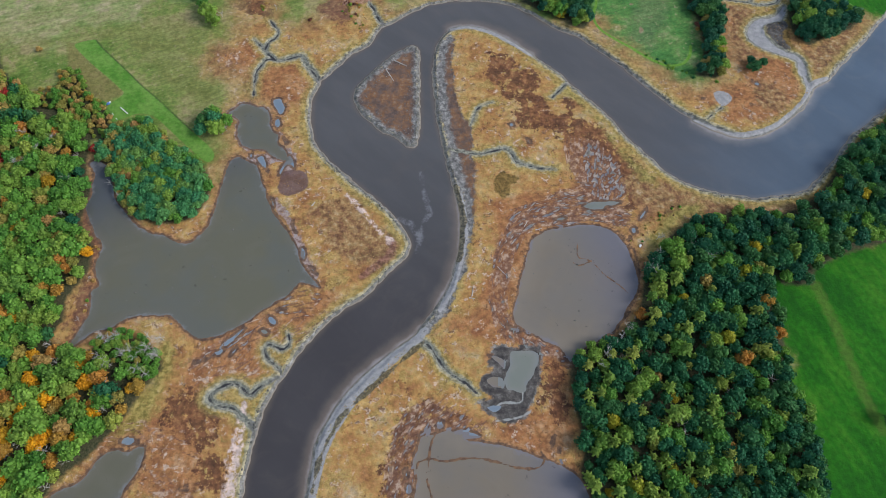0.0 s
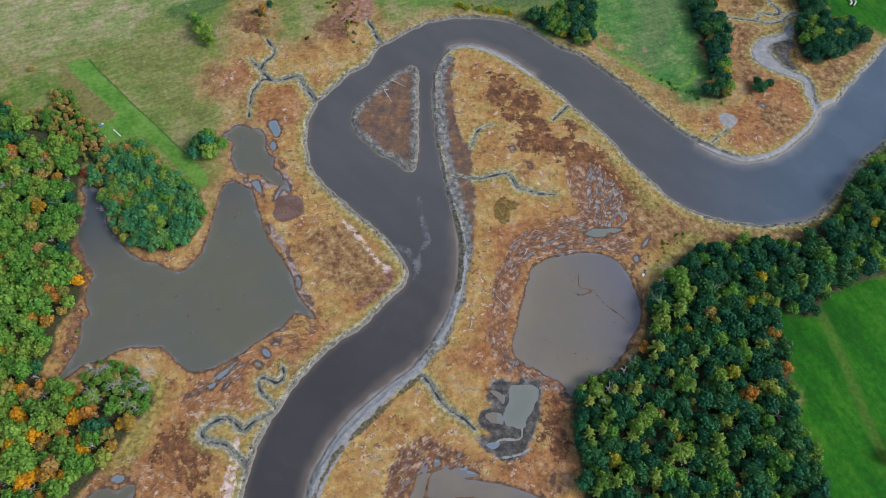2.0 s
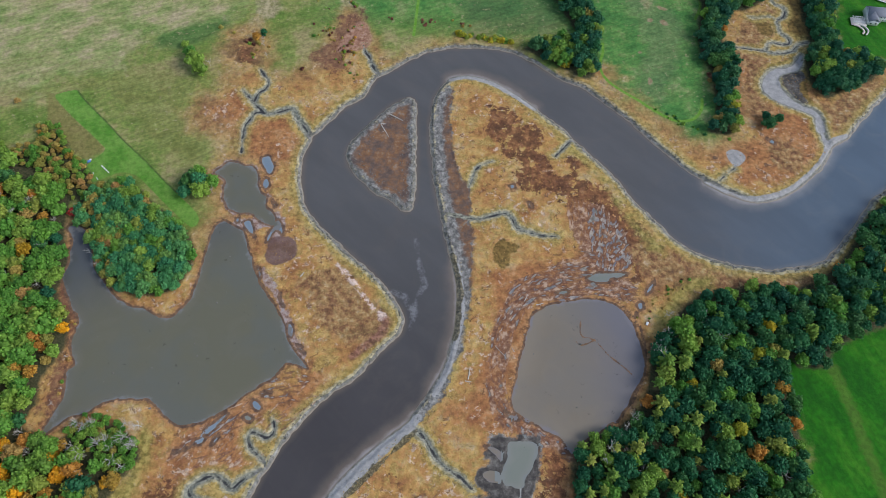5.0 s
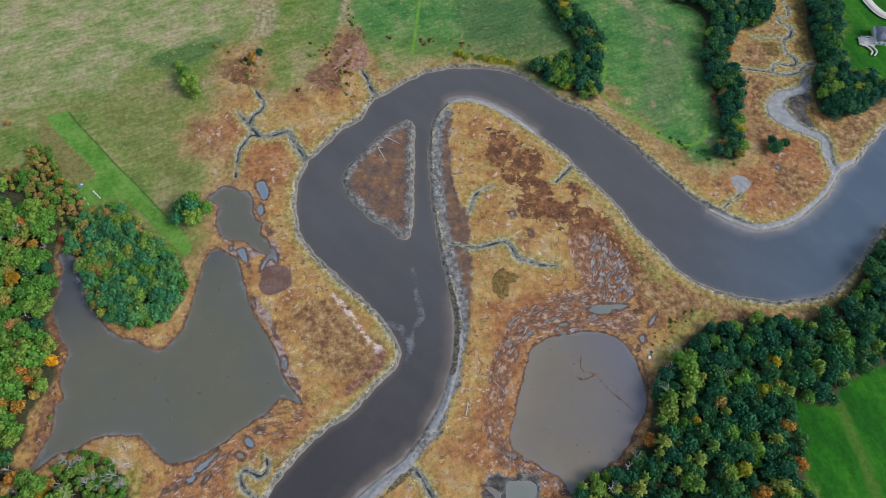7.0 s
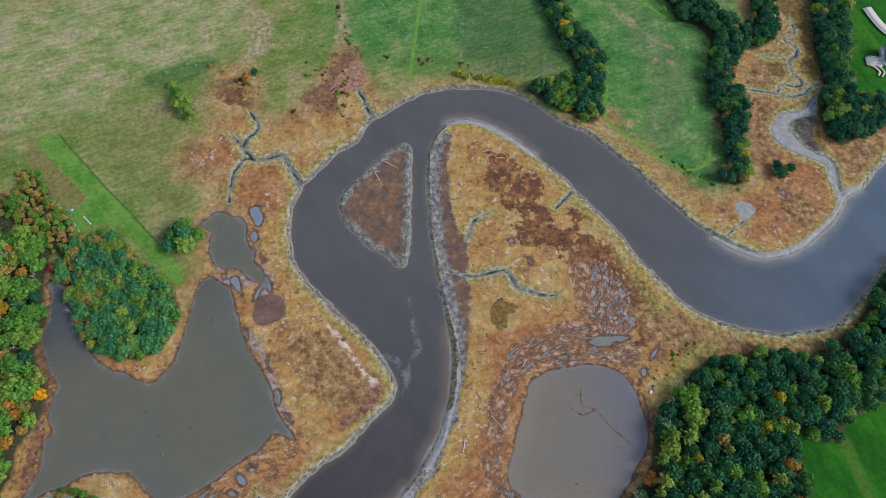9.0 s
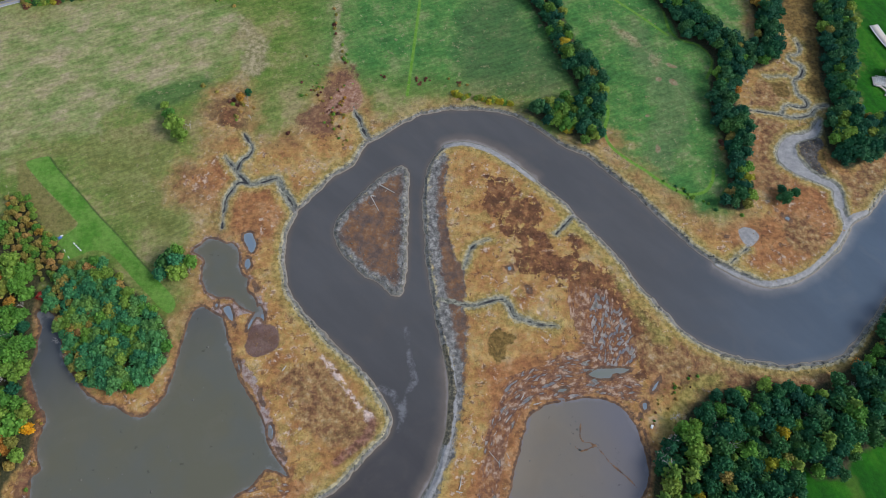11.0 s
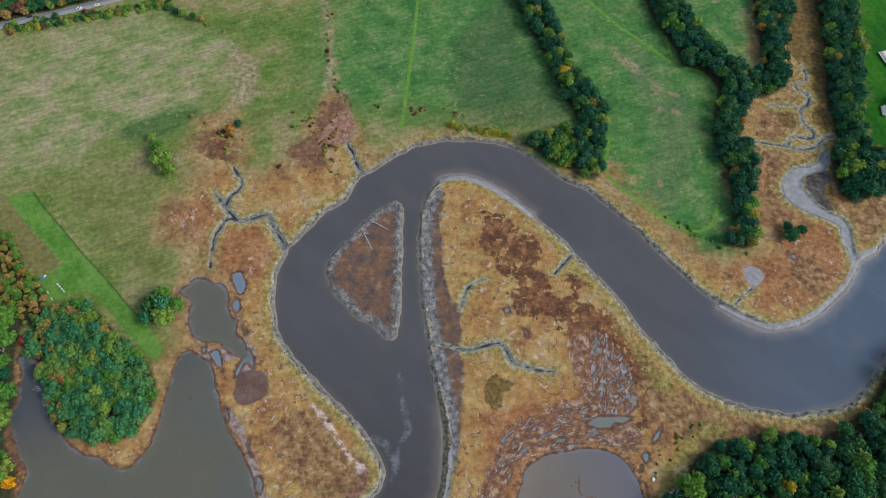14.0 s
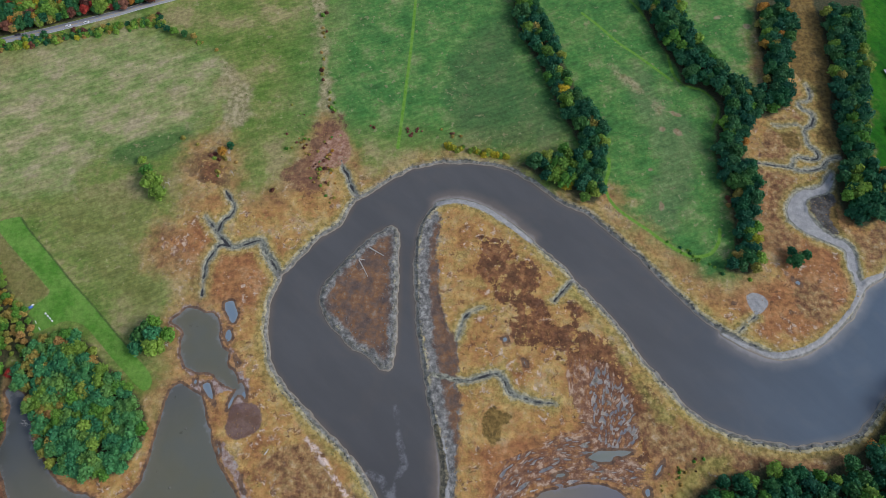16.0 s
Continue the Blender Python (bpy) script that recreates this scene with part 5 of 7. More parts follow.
s_dry = np.minimum.reduce([region(XS, YS, o) for o in (DRY_GRASS, DRY_DITCH, WAX)]) + 3.0 * fray
s_path = np.minimum.reduce([band(XS, YS, p, 20.0, 1.0) for p in (PATH_FIELD, PATH_RING, PATH_BANK, PATH_DIAG)])
s_dyke = np.minimum.reduce([band(XS, YS, p, 20.0, 0.35) for p in (DYKE_SOUTH, DYKE_SOUTH_ARM, DYKE_EAST)]) + 0.4 * ragged
s_road = band(XS, YS, ROAD, 30.0, 4.2)


def runnels(outline, count, centre, seed, long=(0.9, 2.6), wide=(0.4, 0.75), lead=90):
    """Short wet hollows that curve round a centre (or fan out from it, lead 0), scattered over an outline."""
    pick, line = np.random.default_rng(seed), spline(outline, True, 3)
    out = np.full(GX.shape, 20.0)
    xs, ys = pick.uniform(line[:, 0].min(), line[:, 0].max(), count * 6), pick.uniform(line[:, 1].min(), line[:, 1].max(), count * 6)
    ins = off_line(xs, ys, line, True)[1]
    for x, y in list(zip(xs[ins], ys[ins]))[:count]:
        turn = math.degrees(math.atan2(y - centre[1], x - centre[0])) + lead + pick.uniform(-22, 22)
        i, j = np.searchsorted(XS, [x - 9, x + 9]), np.searchsorted(YS, [y - 9, y + 9])
        spot = np.s_[j[0]:j[1], i[0]:i[1]]
        out[spot] = np.minimum(out[spot], oval(XS[i[0]:i[1]], YS[j[0]:j[1]], x, y, pick.uniform(*long), pick.uniform(*wide), turn))
    return out


FAN, ROUND = (112, 232), (98, 178)
s_runnel = np.minimum.reduce([runnels(BRAID_FAN, 190, FAN, 8, (1.1, 2.7), (0.45, 0.8), 0), runnels(BRAID_LOW, 100, ROUND, 5, (1.3, 3.6), (0.4, 0.7)),
                              runnels(RING_EAST, 50, ROUND, 9, (1.2, 3.0), (0.35, 0.7)), runnels(BROWN_SOUTH, 60, (60, 25), 6, (1.0, 2.6), (0.35, 0.6)),
                              runnels(SLATE_MID, 22, (-90, -900), 22, (1.2, 4.0), (0.3, 0.45)), runnels(SLATE_WEST, 16, (900, -900), 23, (1.5, 4.5), (0.3, 0.45))]) + 0.25 * ragged
s_streak = np.minimum.reduce([runnels(BRAID_FAN, 200, FAN, 15, (1.6, 4.0), (0.25, 0.5), 0), runnels(BRAID_RIDGE, 150, (90, 180), 13, (1.6, 4.0), (0.25, 0.45), 0), runnels(BRAID_LOW, 330, ROUND, 14, (2.5, 6.5), (0.25, 0.45)), runnels(BROWN_SOUTH, 220, (60, 25), 16, (2.5, 6.5), (0.2, 0.4)),
                              runnels(RING_EAST, 230, ROUND, 18, (2.0, 6.0), (0.2, 0.4)), runnels(RING_SOUTH, 60, (60, 110), 19, (2.0, 6.0), (0.2, 0.4)),
                              runnels(PAN_WEST, 16, (-170, 380), 21, (1.2, 2.8), (0.6, 1.2)), runnels(RUST_WEST, 70, (400, -600), 24, (2.0, 6.0), (0.2, 0.4)), runnels(RUST_SOUTHWEST, 60, (-300, -300), 25, (2.0, 6.0), (0.2, 0.4))]) + 0.2 * ragged

WATER_Z, POND_Z = -1.5, -0.22
height = 0.12 * rough_noise(GX, GY, 6.0, 3, 11) + 0.10 * rough_noise(GX, GY, 2.2, 2, 21)
height = height + 1.2 * ease(-s_field, 0, 30) + 0.25 * ease(-s_wood, 0, 10)
# bowls of ponds and pools, runnels, creek cuts, the tidal channel with its steep bank and sloping mud
height = np.where(s_runnel < 0.5, height - 0.3 * ease(-s_runnel, -0.5, 0.4), height)
height = np.minimum(height, np.where(s_still < 3, -0.05 + 0.22 * np.clip(s_still, -4, 3) + 0.05 * jag, 9.0))
height = np.where(s_dyke < 1.2, np.maximum(height, 0.0 - 0.55 * ease(s_dyke, 0, 1.0)), height)
s_vein = np.minimum(band(XS, YS, VEIN_EAST, 20.0, 0.3), band(XS, YS, VEIN_EAST_SIDE, 20.0, 0.3)) + 0.3 * ragged
height = np.where(s_vein < 1.0, np.maximum(height, -0.14 - 0.5 * ease(s_vein, 0, 1.0) + 0.1 * jag), height)
height = np.minimum(height, -0.9 + 1.0 * ease(s_creek, -1.2, 1.0) + 0.06 * jag)
slope = 0.34 - 0.26 * ease(-s_bar, -3.0, 0.0)
bank = -1.0 + 1.0 * ease(s_channel, -1.5, 0.5) + slope * np.minimum(s_channel + 1.5, 0) + 0.08 * jag
height = np.where(s_channel < 0.5, np.minimum(height, np.maximum(bank, -3.2)), height)
mud_top = -0.35 - 0.35 * ease(-s_mud, 0, 8) + 0.20 * jag + 0.12 * ragged
height = np.where((np.minimum(s_strip, s_island) < 0) & (s_channel > 0), np.minimum(height, mud_top), height)
height = np.where(s_road < 8, height + (1.3 - height) * ease(-s_road, -6, -0.5), height)
ground_mesh = mesh_from("ground", np.stack([GX, GY, height], -1).reshape(-1, 3), grid_faces(len(XS), len(YS)), GROUND)
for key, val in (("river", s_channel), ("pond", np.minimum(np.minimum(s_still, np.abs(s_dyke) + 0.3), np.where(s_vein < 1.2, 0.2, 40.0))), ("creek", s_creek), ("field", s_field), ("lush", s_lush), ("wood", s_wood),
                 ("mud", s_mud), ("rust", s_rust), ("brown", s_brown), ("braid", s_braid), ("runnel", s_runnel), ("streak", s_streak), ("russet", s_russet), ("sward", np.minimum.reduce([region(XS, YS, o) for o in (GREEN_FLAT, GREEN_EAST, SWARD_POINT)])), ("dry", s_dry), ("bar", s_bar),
                 ("brush", np.minimum(region(XS, YS, RED_BRUSH), region(XS, YS, BRUSH_POND)) + 5.0 * fray), ("slate", np.minimum(s_slate, region(XS, YS, FLAT_CREEK) + 1.5 * fray)), ("bed", s_bed), ("bare", np.minimum.reduce([oval(XS, YS, *p) for p in BARE]) + 1.6 * jag), ("tawny", s_tawny), ("rim", np.minimum(band(XS, YS, RIM_GREY, 20.0, 0.5), band(XS, YS, RIM_GREY_EAST, 20.0, 0.5)) + 0.6 * ragged), ("pinkbrush", region(XS, YS, PINK_BRUSH) + 1.5 * fray), ("emerald", np.maximum(ease(GX, -150, -60) * ease(GY, 440, 500), ease(GX, 60, 120))), ("pan", region(XS, YS, PLUM_PAN) + 1.0 * fray), ("lilac", np.minimum(np.minimum(band(XS, YS, LILAC_POND, 20.0, 2.4), band(XS, YS, LILAC_UPPER, 20.0, 5.5)), region(XS, YS, POND_UPPER) - 1.2) + 1.5 * jag), ("scarp", np.minimum(band(XS, YS, SCARP_EAST, 20.0, 1.3), band(XS, YS, SCARP_POINT, 20.0, 2.4)) + 1.2 * jag), ("path", s_path), ("tan", region(XS, YS, FIELD_TAN) + 10.0 * fray), ("olivefield", region(XS, YS, FIELD_OLIVE)),
                 ("darkfield", region(XS, YS, FIELD_DARK)), ("greyfield", region(XS, YS, FIELD_GREY)), ("patch", region(XS, YS, FIELD_PATCH)),
                 ("olive", np.minimum.reduce([region(XS, YS, o) for o in (OLIVE_SPOT, OLIVE_CREEK, BROWN_HEAD, BED_MARGIN)]) + 0.8 * fray), ("brownfield", region(XS, YS, FIELD_BROWN)), ("ditch", band(XS, YS, MOWN_EDGE, 20.0, 0.6)), ("wrack", np.minimum(band(XS, YS, WRACK, 20.0), band(XS, YS, PINK_BANK, 20.0)) + 1.2 * fray), ("plum", band(XS, YS, PLUM, 20.0)), ("track", band(XS, YS, TRACK_EAST, 30.0, 3.0)), ("mown", region(XS, YS, MOWN)),
                 ("rise", np.where((s_mud < 0) & (s_channel > 0), -0.05, height))):
    give(ground_mesh, key, val)
ground_mesh.shade_smooth()
tagged(new("ground", ground_mesh), "golden salt marsh and green meadows with muddy banks", "ground", kind="structure")


# ---- water ----
def river_water():
    xs, ys = np.arange(-190, 560, 3.0), np.arange(-120, 620, 3.0)
    x, y = np.meshgrid(xs, ys)
    shore = np.maximum(region(xs, ys, RIVER_LINE, 4, 60.0), -region(xs, ys, ISLAND))
    me = mesh_from("river_water", np.stack([x, y, np.full_like(x, WATER_Z)], -1).reshape(-1, 3), grid_faces(len(xs), len(ys)), RIVER)
    give(me, "shore", shore)
    # up-river gradient of murk and painted sheen
    give(me, "silt_sheen", ease(y + 0.25 * x, 110, 290))
    # blue sky reflection painted in towards the east
    give(me, "sky_tint", ease(x - 0.3 * (y - 300), 120, 320))
    give(me, "shoal", np.minimum.reduce([band(xs, ys, c, 30.0) for c in (BAR_POINT, BAR_NORTH, BAR_TIP, BAR_MID)]))
    give(me, "foam", np.minimum(band(xs, ys, FOAM_MID, 20.0), band(xs, ys, FOAM_SPIT, 20.0)))
    tagged(new("river_water", me), "calm murky grey-brown tidal river at low tide", "river", kind="structure")


def pond_water(name, outline, material, lift, grow=2.2, cell=2.0):
    line = spline(outline, True, 4)
    xs, ys = np.arange(line[:, 0].min() - 6, line[:, 0].max() + 6, cell), np.arange(line[:, 1].min() - 6, line[:, 1].max() + 6, cell)
    s = region(xs, ys, outline, 4)
    x, y = np.meshgrid(xs, ys)
    faces = grid_faces(len(xs), len(ys))
    faces = faces[(s.ravel()[faces] < grow).any(1)]
    used, faces = np.unique(faces, return_inverse=True)
    verts = np.stack([x, y, np.full_like(x, POND_Z + lift)], -1).reshape(-1, 3)[used]
    me = mesh_from(name, verts, faces.reshape(-1, 4), material)
    give(me, "shore", s.ravel()[used])
    give(me, "foam", np.full(len(used), 20.0))
    # sides of the ponds that carry the painted reflections
    give(me, "cool", {"pond_east": ease(x + 0.2 * y, 120, 175), "pond_south": ease(x, 40, 90), "pond_west": ease(y - 0.6 * x, 320, 400)}.get(name, 0.0 * x).ravel()[used])
    tagged(new(name, me), "still murky pond in the marsh", "pond", kind="structure")


river_water()
for k, (key, (outline, material)) in enumerate(PONDS.items()):
    pond_water(key, outline, material, 0.01 * k)
for k, (cx, cy, rx, ry, turn) in enumerate(POOLS):
    c, s = math.cos(radians(turn)), math.sin(radians(turn))
    ring = [(cx + math.cos(a) * c * (rx + 0.6) - math.sin(a) * s * (ry + 0.6), cy + math.cos(a) * s * (rx + 0.6) + math.sin(a) * c * (ry + 0.6))
            for a in np.arange(12) * math.tau / 12]
    pond_water("marsh_pool", ring, SKYBLUE if rx < 5 else MILKY, -0.012 - 0.002 * k, 1.2)
for k, (material, outline) in enumerate(POOL_SHAPES):
    pond_water("marsh_pool", outline, material, -0.03 - 0.001 * k, 1.0, 1.0)


# ---- trees ----
rng = np.random.default_rng(7)


def cards(centres, normals, size, spread=0.55):
    """Leaf clumps: one bent four-cornered leaf sheet at each centre, facing its normal with some scatter."""
    n = len(centres)
    nrm = normals + spread * rng.normal(size=(n, 3))
    nrm /= np.linalg.norm(nrm, axis=1, keepdims=True)
    a = np.cross(nrm, rng.normal(size=(n, 3)))
    a /= np.linalg.norm(a, axis=1, keepdims=True)
    b = np.cross(nrm, a)
    s = (size * rng.uniform(0.65, 1.25, n))[:, None]
    w = s * rng.uniform(0.6, 1.0, n)[:, None]
    droop = -0.22 * s * nrm
    v = np.stack([centres - a * s, centres - b * w + droop, centres + a * s * 0.9, centres + b * w + droop], 1).reshape(-1, 3)
    return v, np.arange(4 * n).reshape(n, 4)


def ball(rows=5, cols=8):
    v = [(math.sin(math.pi * r / rows) * math.cos(math.tau * c / cols), math.sin(math.pi * r / rows) * math.sin(math.tau * c / cols), math.cos(math.pi * r / rows))
         for r in range(rows + 1) for c in range(cols)]
    f = [(r * cols + c, r * cols + (c + 1) % cols, (r + 1) * cols + (c + 1) % cols, (r + 1) * cols + c) for r in range(rows) for c in range(cols)]
    return np.array(v), np.array(f)


def tube(points, radii, sides=6):
    v, f = [], []
    for k, (p, r) in enumerate(zip(points, radii)):
        p = Vector(p)
        d = Vector(points[min(k + 1, len(points) - 1)]) - Vector(points[max(k - 1, 0)])
        a = d.orthogonal().normalized()
        b = d.cross(a).normalized()
        for s in range(sides):
            t = math.tau * s / sides
            v.append(p + (a * math.cos(t) + b * math.sin(t)) * r)
            if k:
                f.append(((k - 1) * sides + s, (k - 1) * sides + (s + 1) % sides, k * sides + (s + 1) % sides, k * sides + s))
    return np.array([tuple(q) for q in v]), np.array(f)


def joined(pieces):
    vs, fs, n = [], [], 0
    for v, f in pieces:
        vs.append(v)
        fs.append(f + n)
        n += len(v)
    return np.concatenate(vs), np.concatenate(fs)


def broadleaf_shape(radius, height, leaves, size):
    """A trunk with limbs, and a crown of lobes covered in leaf clumps."""
    lobes = [((0, 0, height - radius * 0.75), radius * 0.62)]
    count = 7
    for k in range(count):
        a = math.tau * (k + rng.uniform(-0.3, 0.3)) / count
        d, z = radius * rng.uniform(0.48, 0.66), height - radius * rng.uniform(0.75, 1.35)
        lobes.append(((d * math.cos(a), d * math.sin(a), z), radius * rng.uniform(0.38, 0.54)))
    for k in range(4):
        a, d = rng.uniform(0, math.tau), radius * rng.uniform(0.15, 0.4)
        lobes.append(((d * math.cos(a), d * math.sin(a), height - radius * rng.uniform(0.35, 0.6)), radius * rng.uniform(0.25, 0.38)))
    area = np.array([r * r for _, r in lobes])
    cs, ns = [], []
    for (c, r), part_n in zip(lobes, np.maximum(8, leaves * area / area.sum()).astype(int)):
        d = rng.normal(size=(part_n * 2, 3))
        d[:, 2] = np.abs(d[:, 2]) * 1.1 - 0.35
        d /= np.linalg.norm(d, axis=1, keepdims=True)
        d = d[:part_n]
        cs.append(np.array(c) + d * r * rng.uniform(0.74, 1.12, (part_n, 1)))
        ns.append(d)
    cs, ns = np.concatenate(cs), np.concatenate(ns)
    hidden = np.zeros(len(cs), bool)
    for c, r in lobes:
        hidden |= np.linalg.norm(cs - np.array(c), axis=1) < 0.72 * r
    crown = [cards(cs[~hidden], ns[~hidden], size, 0.8)]
    bv, bf = ball(3, 5)
    crown += [(bv * r * 0.80 + np.array(c), bf) for c, r in lobes[:8]]
    top = (0.3, 0.2, height - radius * 0.9)
    trunk = [tube([(0, 0, -0.4), (0.1, 0, height * 0.3), top], [0.34, 0.26, 0.12], 5)]
    for c, r in lobes[1:6]:
        trunk.append(tube([(0.1, 0, height * 0.35), (c[0] * 0.5, c[1] * 0.5, (height * 0.35 + c[2]) / 2 + 0.6), c], [0.14, 0.1, 0.05], 3))
    return joined(trunk), joined(crown)


def pine_shape(radius, height, leaves, size):
    """A straight stem with whorls of spreading boughs that carry needle clumps; star-shaped from above."""
    cs, ns, boughs = [], [], [tube([(0, 0, -0.4), (0, 0, height * 0.5), (0, 0, height)], [0.3, 0.2, 0.05])]
    tiers = 6
    for k in range(tiers):
        z, reach = height * (0.45 + 0.5 * k / (tiers - 1)), radius * (1.0 - 0.78 * k / (tiers - 1))
        arms = 7 if k < 4 else 5
        for m in range(arms):
            a = math.tau * (m + rng.uniform(-0.25, 0.25)) / arms + k
            r = reach * rng.uniform(0.75, 1.1)
            tip = (r * math.cos(a), r * math.sin(a), z + 0.12 * r)
            boughs.append(tube([(0, 0, z - 0.5), tip], [0.08, 0.03], 3))
            n = max(3, int(leaves / (tiers * arms)))
            s = np.linspace(0.25, 1.0, n) + rng.uniform(-0.08, 0.08, n)
            side = rng.normal(size=n) * 0.16 * r * (1.15 - s)
            cs.append(np.stack([s * tip[0] - side * math.sin(a), s * tip[1] + side * math.cos(a), z - 0.5 + s * (0.5 + 0.12 * r) + rng.uniform(0, 0.4, n)], 1))
            ns.append(np.tile([0.35 * math.cos(a), 0.35 * math.sin(a), 1.0], (n, 1)))
    return joined(boughs), joined([cards(np.concatenate(cs), np.concatenate(ns), size, 0.4)])


def bare_shape(radius, height):
    """A dead standing tree: forked grey limbs with no leaves."""
    out = [tube([(0, 0, -0.4), (0.2, 0.1, height * 0.5), (0.1, 0.3, height)], [0.22, 0.15, 0.04], 5)]
    for k in range(9):
        a, z = rng.uniform(0, math.tau), height * rng.uniform(0.35, 0.85)
        r = radius * rng.uniform(0.5, 1.0)
        mid = (0.5 * r * math.cos(a), 0.5 * r * math.sin(a), z + 0.25 * r)
        tip = (r * math.cos(a + 0.2), r * math.sin(a + 0.2), z + 0.7 * r)
        out.append(tube([(0.1, 0.1, z - 0.3), mid, tip], [0.13, 0.09, 0.04], 4))
        for s in (-0.7, 0.6):
            out.append(tube([mid, (mid[0] + 0.45 * r * math.cos(a + s), mid[1] + 0.45 * r * math.sin(a + s), mid[2] + 0.4 * r)], [0.07, 0.03], 4))
    return joined(out)


SHAPES = {
    "tree": [broadleaf_shape(r, h, 370, 1.0) for r, h in ((7.0, 14.0), (6.4, 13.0), (7.6, 14.5), (6.6, 15.0))],
    "pine": [pine_shape(5.6, 16.0, 330, 0.95), pine_shape(5.0, 15.0, 330, 0.9), pine_shape(6.0, 16.5, 330, 1.0)],
    "dead": [(bare_shape(4.4, 9.0),), (bare_shape(3.6, 8.0),), (bare_shape(5.0, 10.0),)],
    "shrub": [broadleaf_shape(2.2, 3.2, 150, 0.42), broadleaf_shape(1.9, 2.8, 150, 0.4), broadleaf_shape(2.5, 3.0, 150, 0.42)],
}
WORDS = {"dark": "deep shaded green crown", "green": "broad green leafy crown", "deep": "dense dark green crown", "teal": "dense blue-green crown", "olive": "yellow-green boughs",
         "gold": "bright golden autumn crown", "lemon": "yellow-green autumn crown", "orange": "orange autumn crown", "dull": "tawny autumn crown", "red": "red autumn crown", "maroon": "dark maroon crown", "": "bare grey limbs"}
first_made, woodland = {}, []


def place_tree(name, sort, x, y, z, scale, hue, label, category, group):
    """One tree as a thing of its own, with trunk and crown; repeats share their meshes."""
    k = int(rng.integers(len(SHAPES[sort])))
    m = pose(x, y, z, 0, 0, float(rng.uniform(0, 360))) @ Matrix.Diagonal((scale, scale, scale * float(rng.uniform(0.9, 1.12)), 1.0))
    if (sort, k, hue) not in first_made:
        shape = SHAPES[sort][k]
        first_made[sort, k, hue] = [("trunk", mesh_from("trunk", *shape[0], BLEACHED if sort == "dead" else BARK))]
        if len(shape) > 1:
            first_made[sort, k, hue].append(("crown", mesh_from("crown", *shape[1], LEAVES[hue])))
    root = new(name)
    for piece, mesh in first_made[sort, k, hue]:
        new(piece, mesh).parent = root
    root.matrix_basis = m
    return tagged(root, label, category, group)


def ground_at(x, y):
    i, j = np.clip(np.searchsorted(XS, x), 1, len(XS) - 1), np.clip(np.searchsorted(YS, y), 1, len(YS) - 1)
    return float(min(height[j, i], height[j - 1, i], height[j, i - 1], height[j - 1, i - 1]))


def in_reach(x, y):
    """The stretch of country that the flight overlooks."""
    return abs(x) < 265 + 0.35 * max(0.0, y - 20) and 12 < y < 618


def plant(name, outline, gap, group, hues, where, scale=(0.8, 1.15), edge=3.0, pines=0.0, snags=0.0, single=lambda x, y, depth: True, skip=None):
    """Trees over a wood: a jittered grid within the outline. hues(x, y) gives the odds of each hue."""
    line = spline(outline, True, 3)
    spots = []
    for row, y in enumerate(np.arange(line[:, 1].min(), line[:, 1].max(), gap * 0.87)):
        for x in np.arange(line[:, 0].min() + (row % 2) * gap / 2, line[:, 0].max(), gap):
            px, py = x + rng.uniform(-0.32, 0.32) * gap, y + rng.uniform(-0.32, 0.32) * gap
            if in_reach(px, py):
                spots.append((px, py))
    at = np.array(spots)
    away, within = off_line(at[:, 0], at[:, 1], line, True)
    if skip is not None:
        for other in skip:
            within &= ~off_line(at[:, 0], at[:, 1], spline(other, True, 3), True)[1]
    for (px, py), far, ok in zip(spots, away, within):
        depth = -far
        if not ok or depth > -edge:
            continue
        z = ground_at(px, py)
        if z < -0.3:
            continue
        s = float(rng.uniform(*scale)) * (0.85 if depth > -edge - 4 else 1.0)
        odds = hues(px, py)
        hue = str(rng.choice(list(odds), p=np.array(list(odds.values())) / sum(odds.values())))
        if rng.random() < snags:
            place_tree("dead_tree", "dead", px, py, z, s, "", "bare grey dead tree " + where, "dead tree", "dead trees")
        elif hue == "olive" and rng.random() < pines:
            place_tree("pine_tree", "pine", px, py, z, s * 1.08, hue, "pine with yellow-green boughs " + where, "pine tree", group)
        elif hue in ("gold", "orange", "dull", "red", "lemon"):
            place_tree("maple_tree", "tree", px, py, z, s * 0.82, hue, "maple with " + WORDS[hue] + " " + where, "tree", group)
        elif single(px, py, depth):
            place_tree(name, "tree", px, py, z, s, hue, "tree with " + WORDS[hue] + " " + where, "tree", group)
        else:
            woodland.append((px, py, z, s, hue))


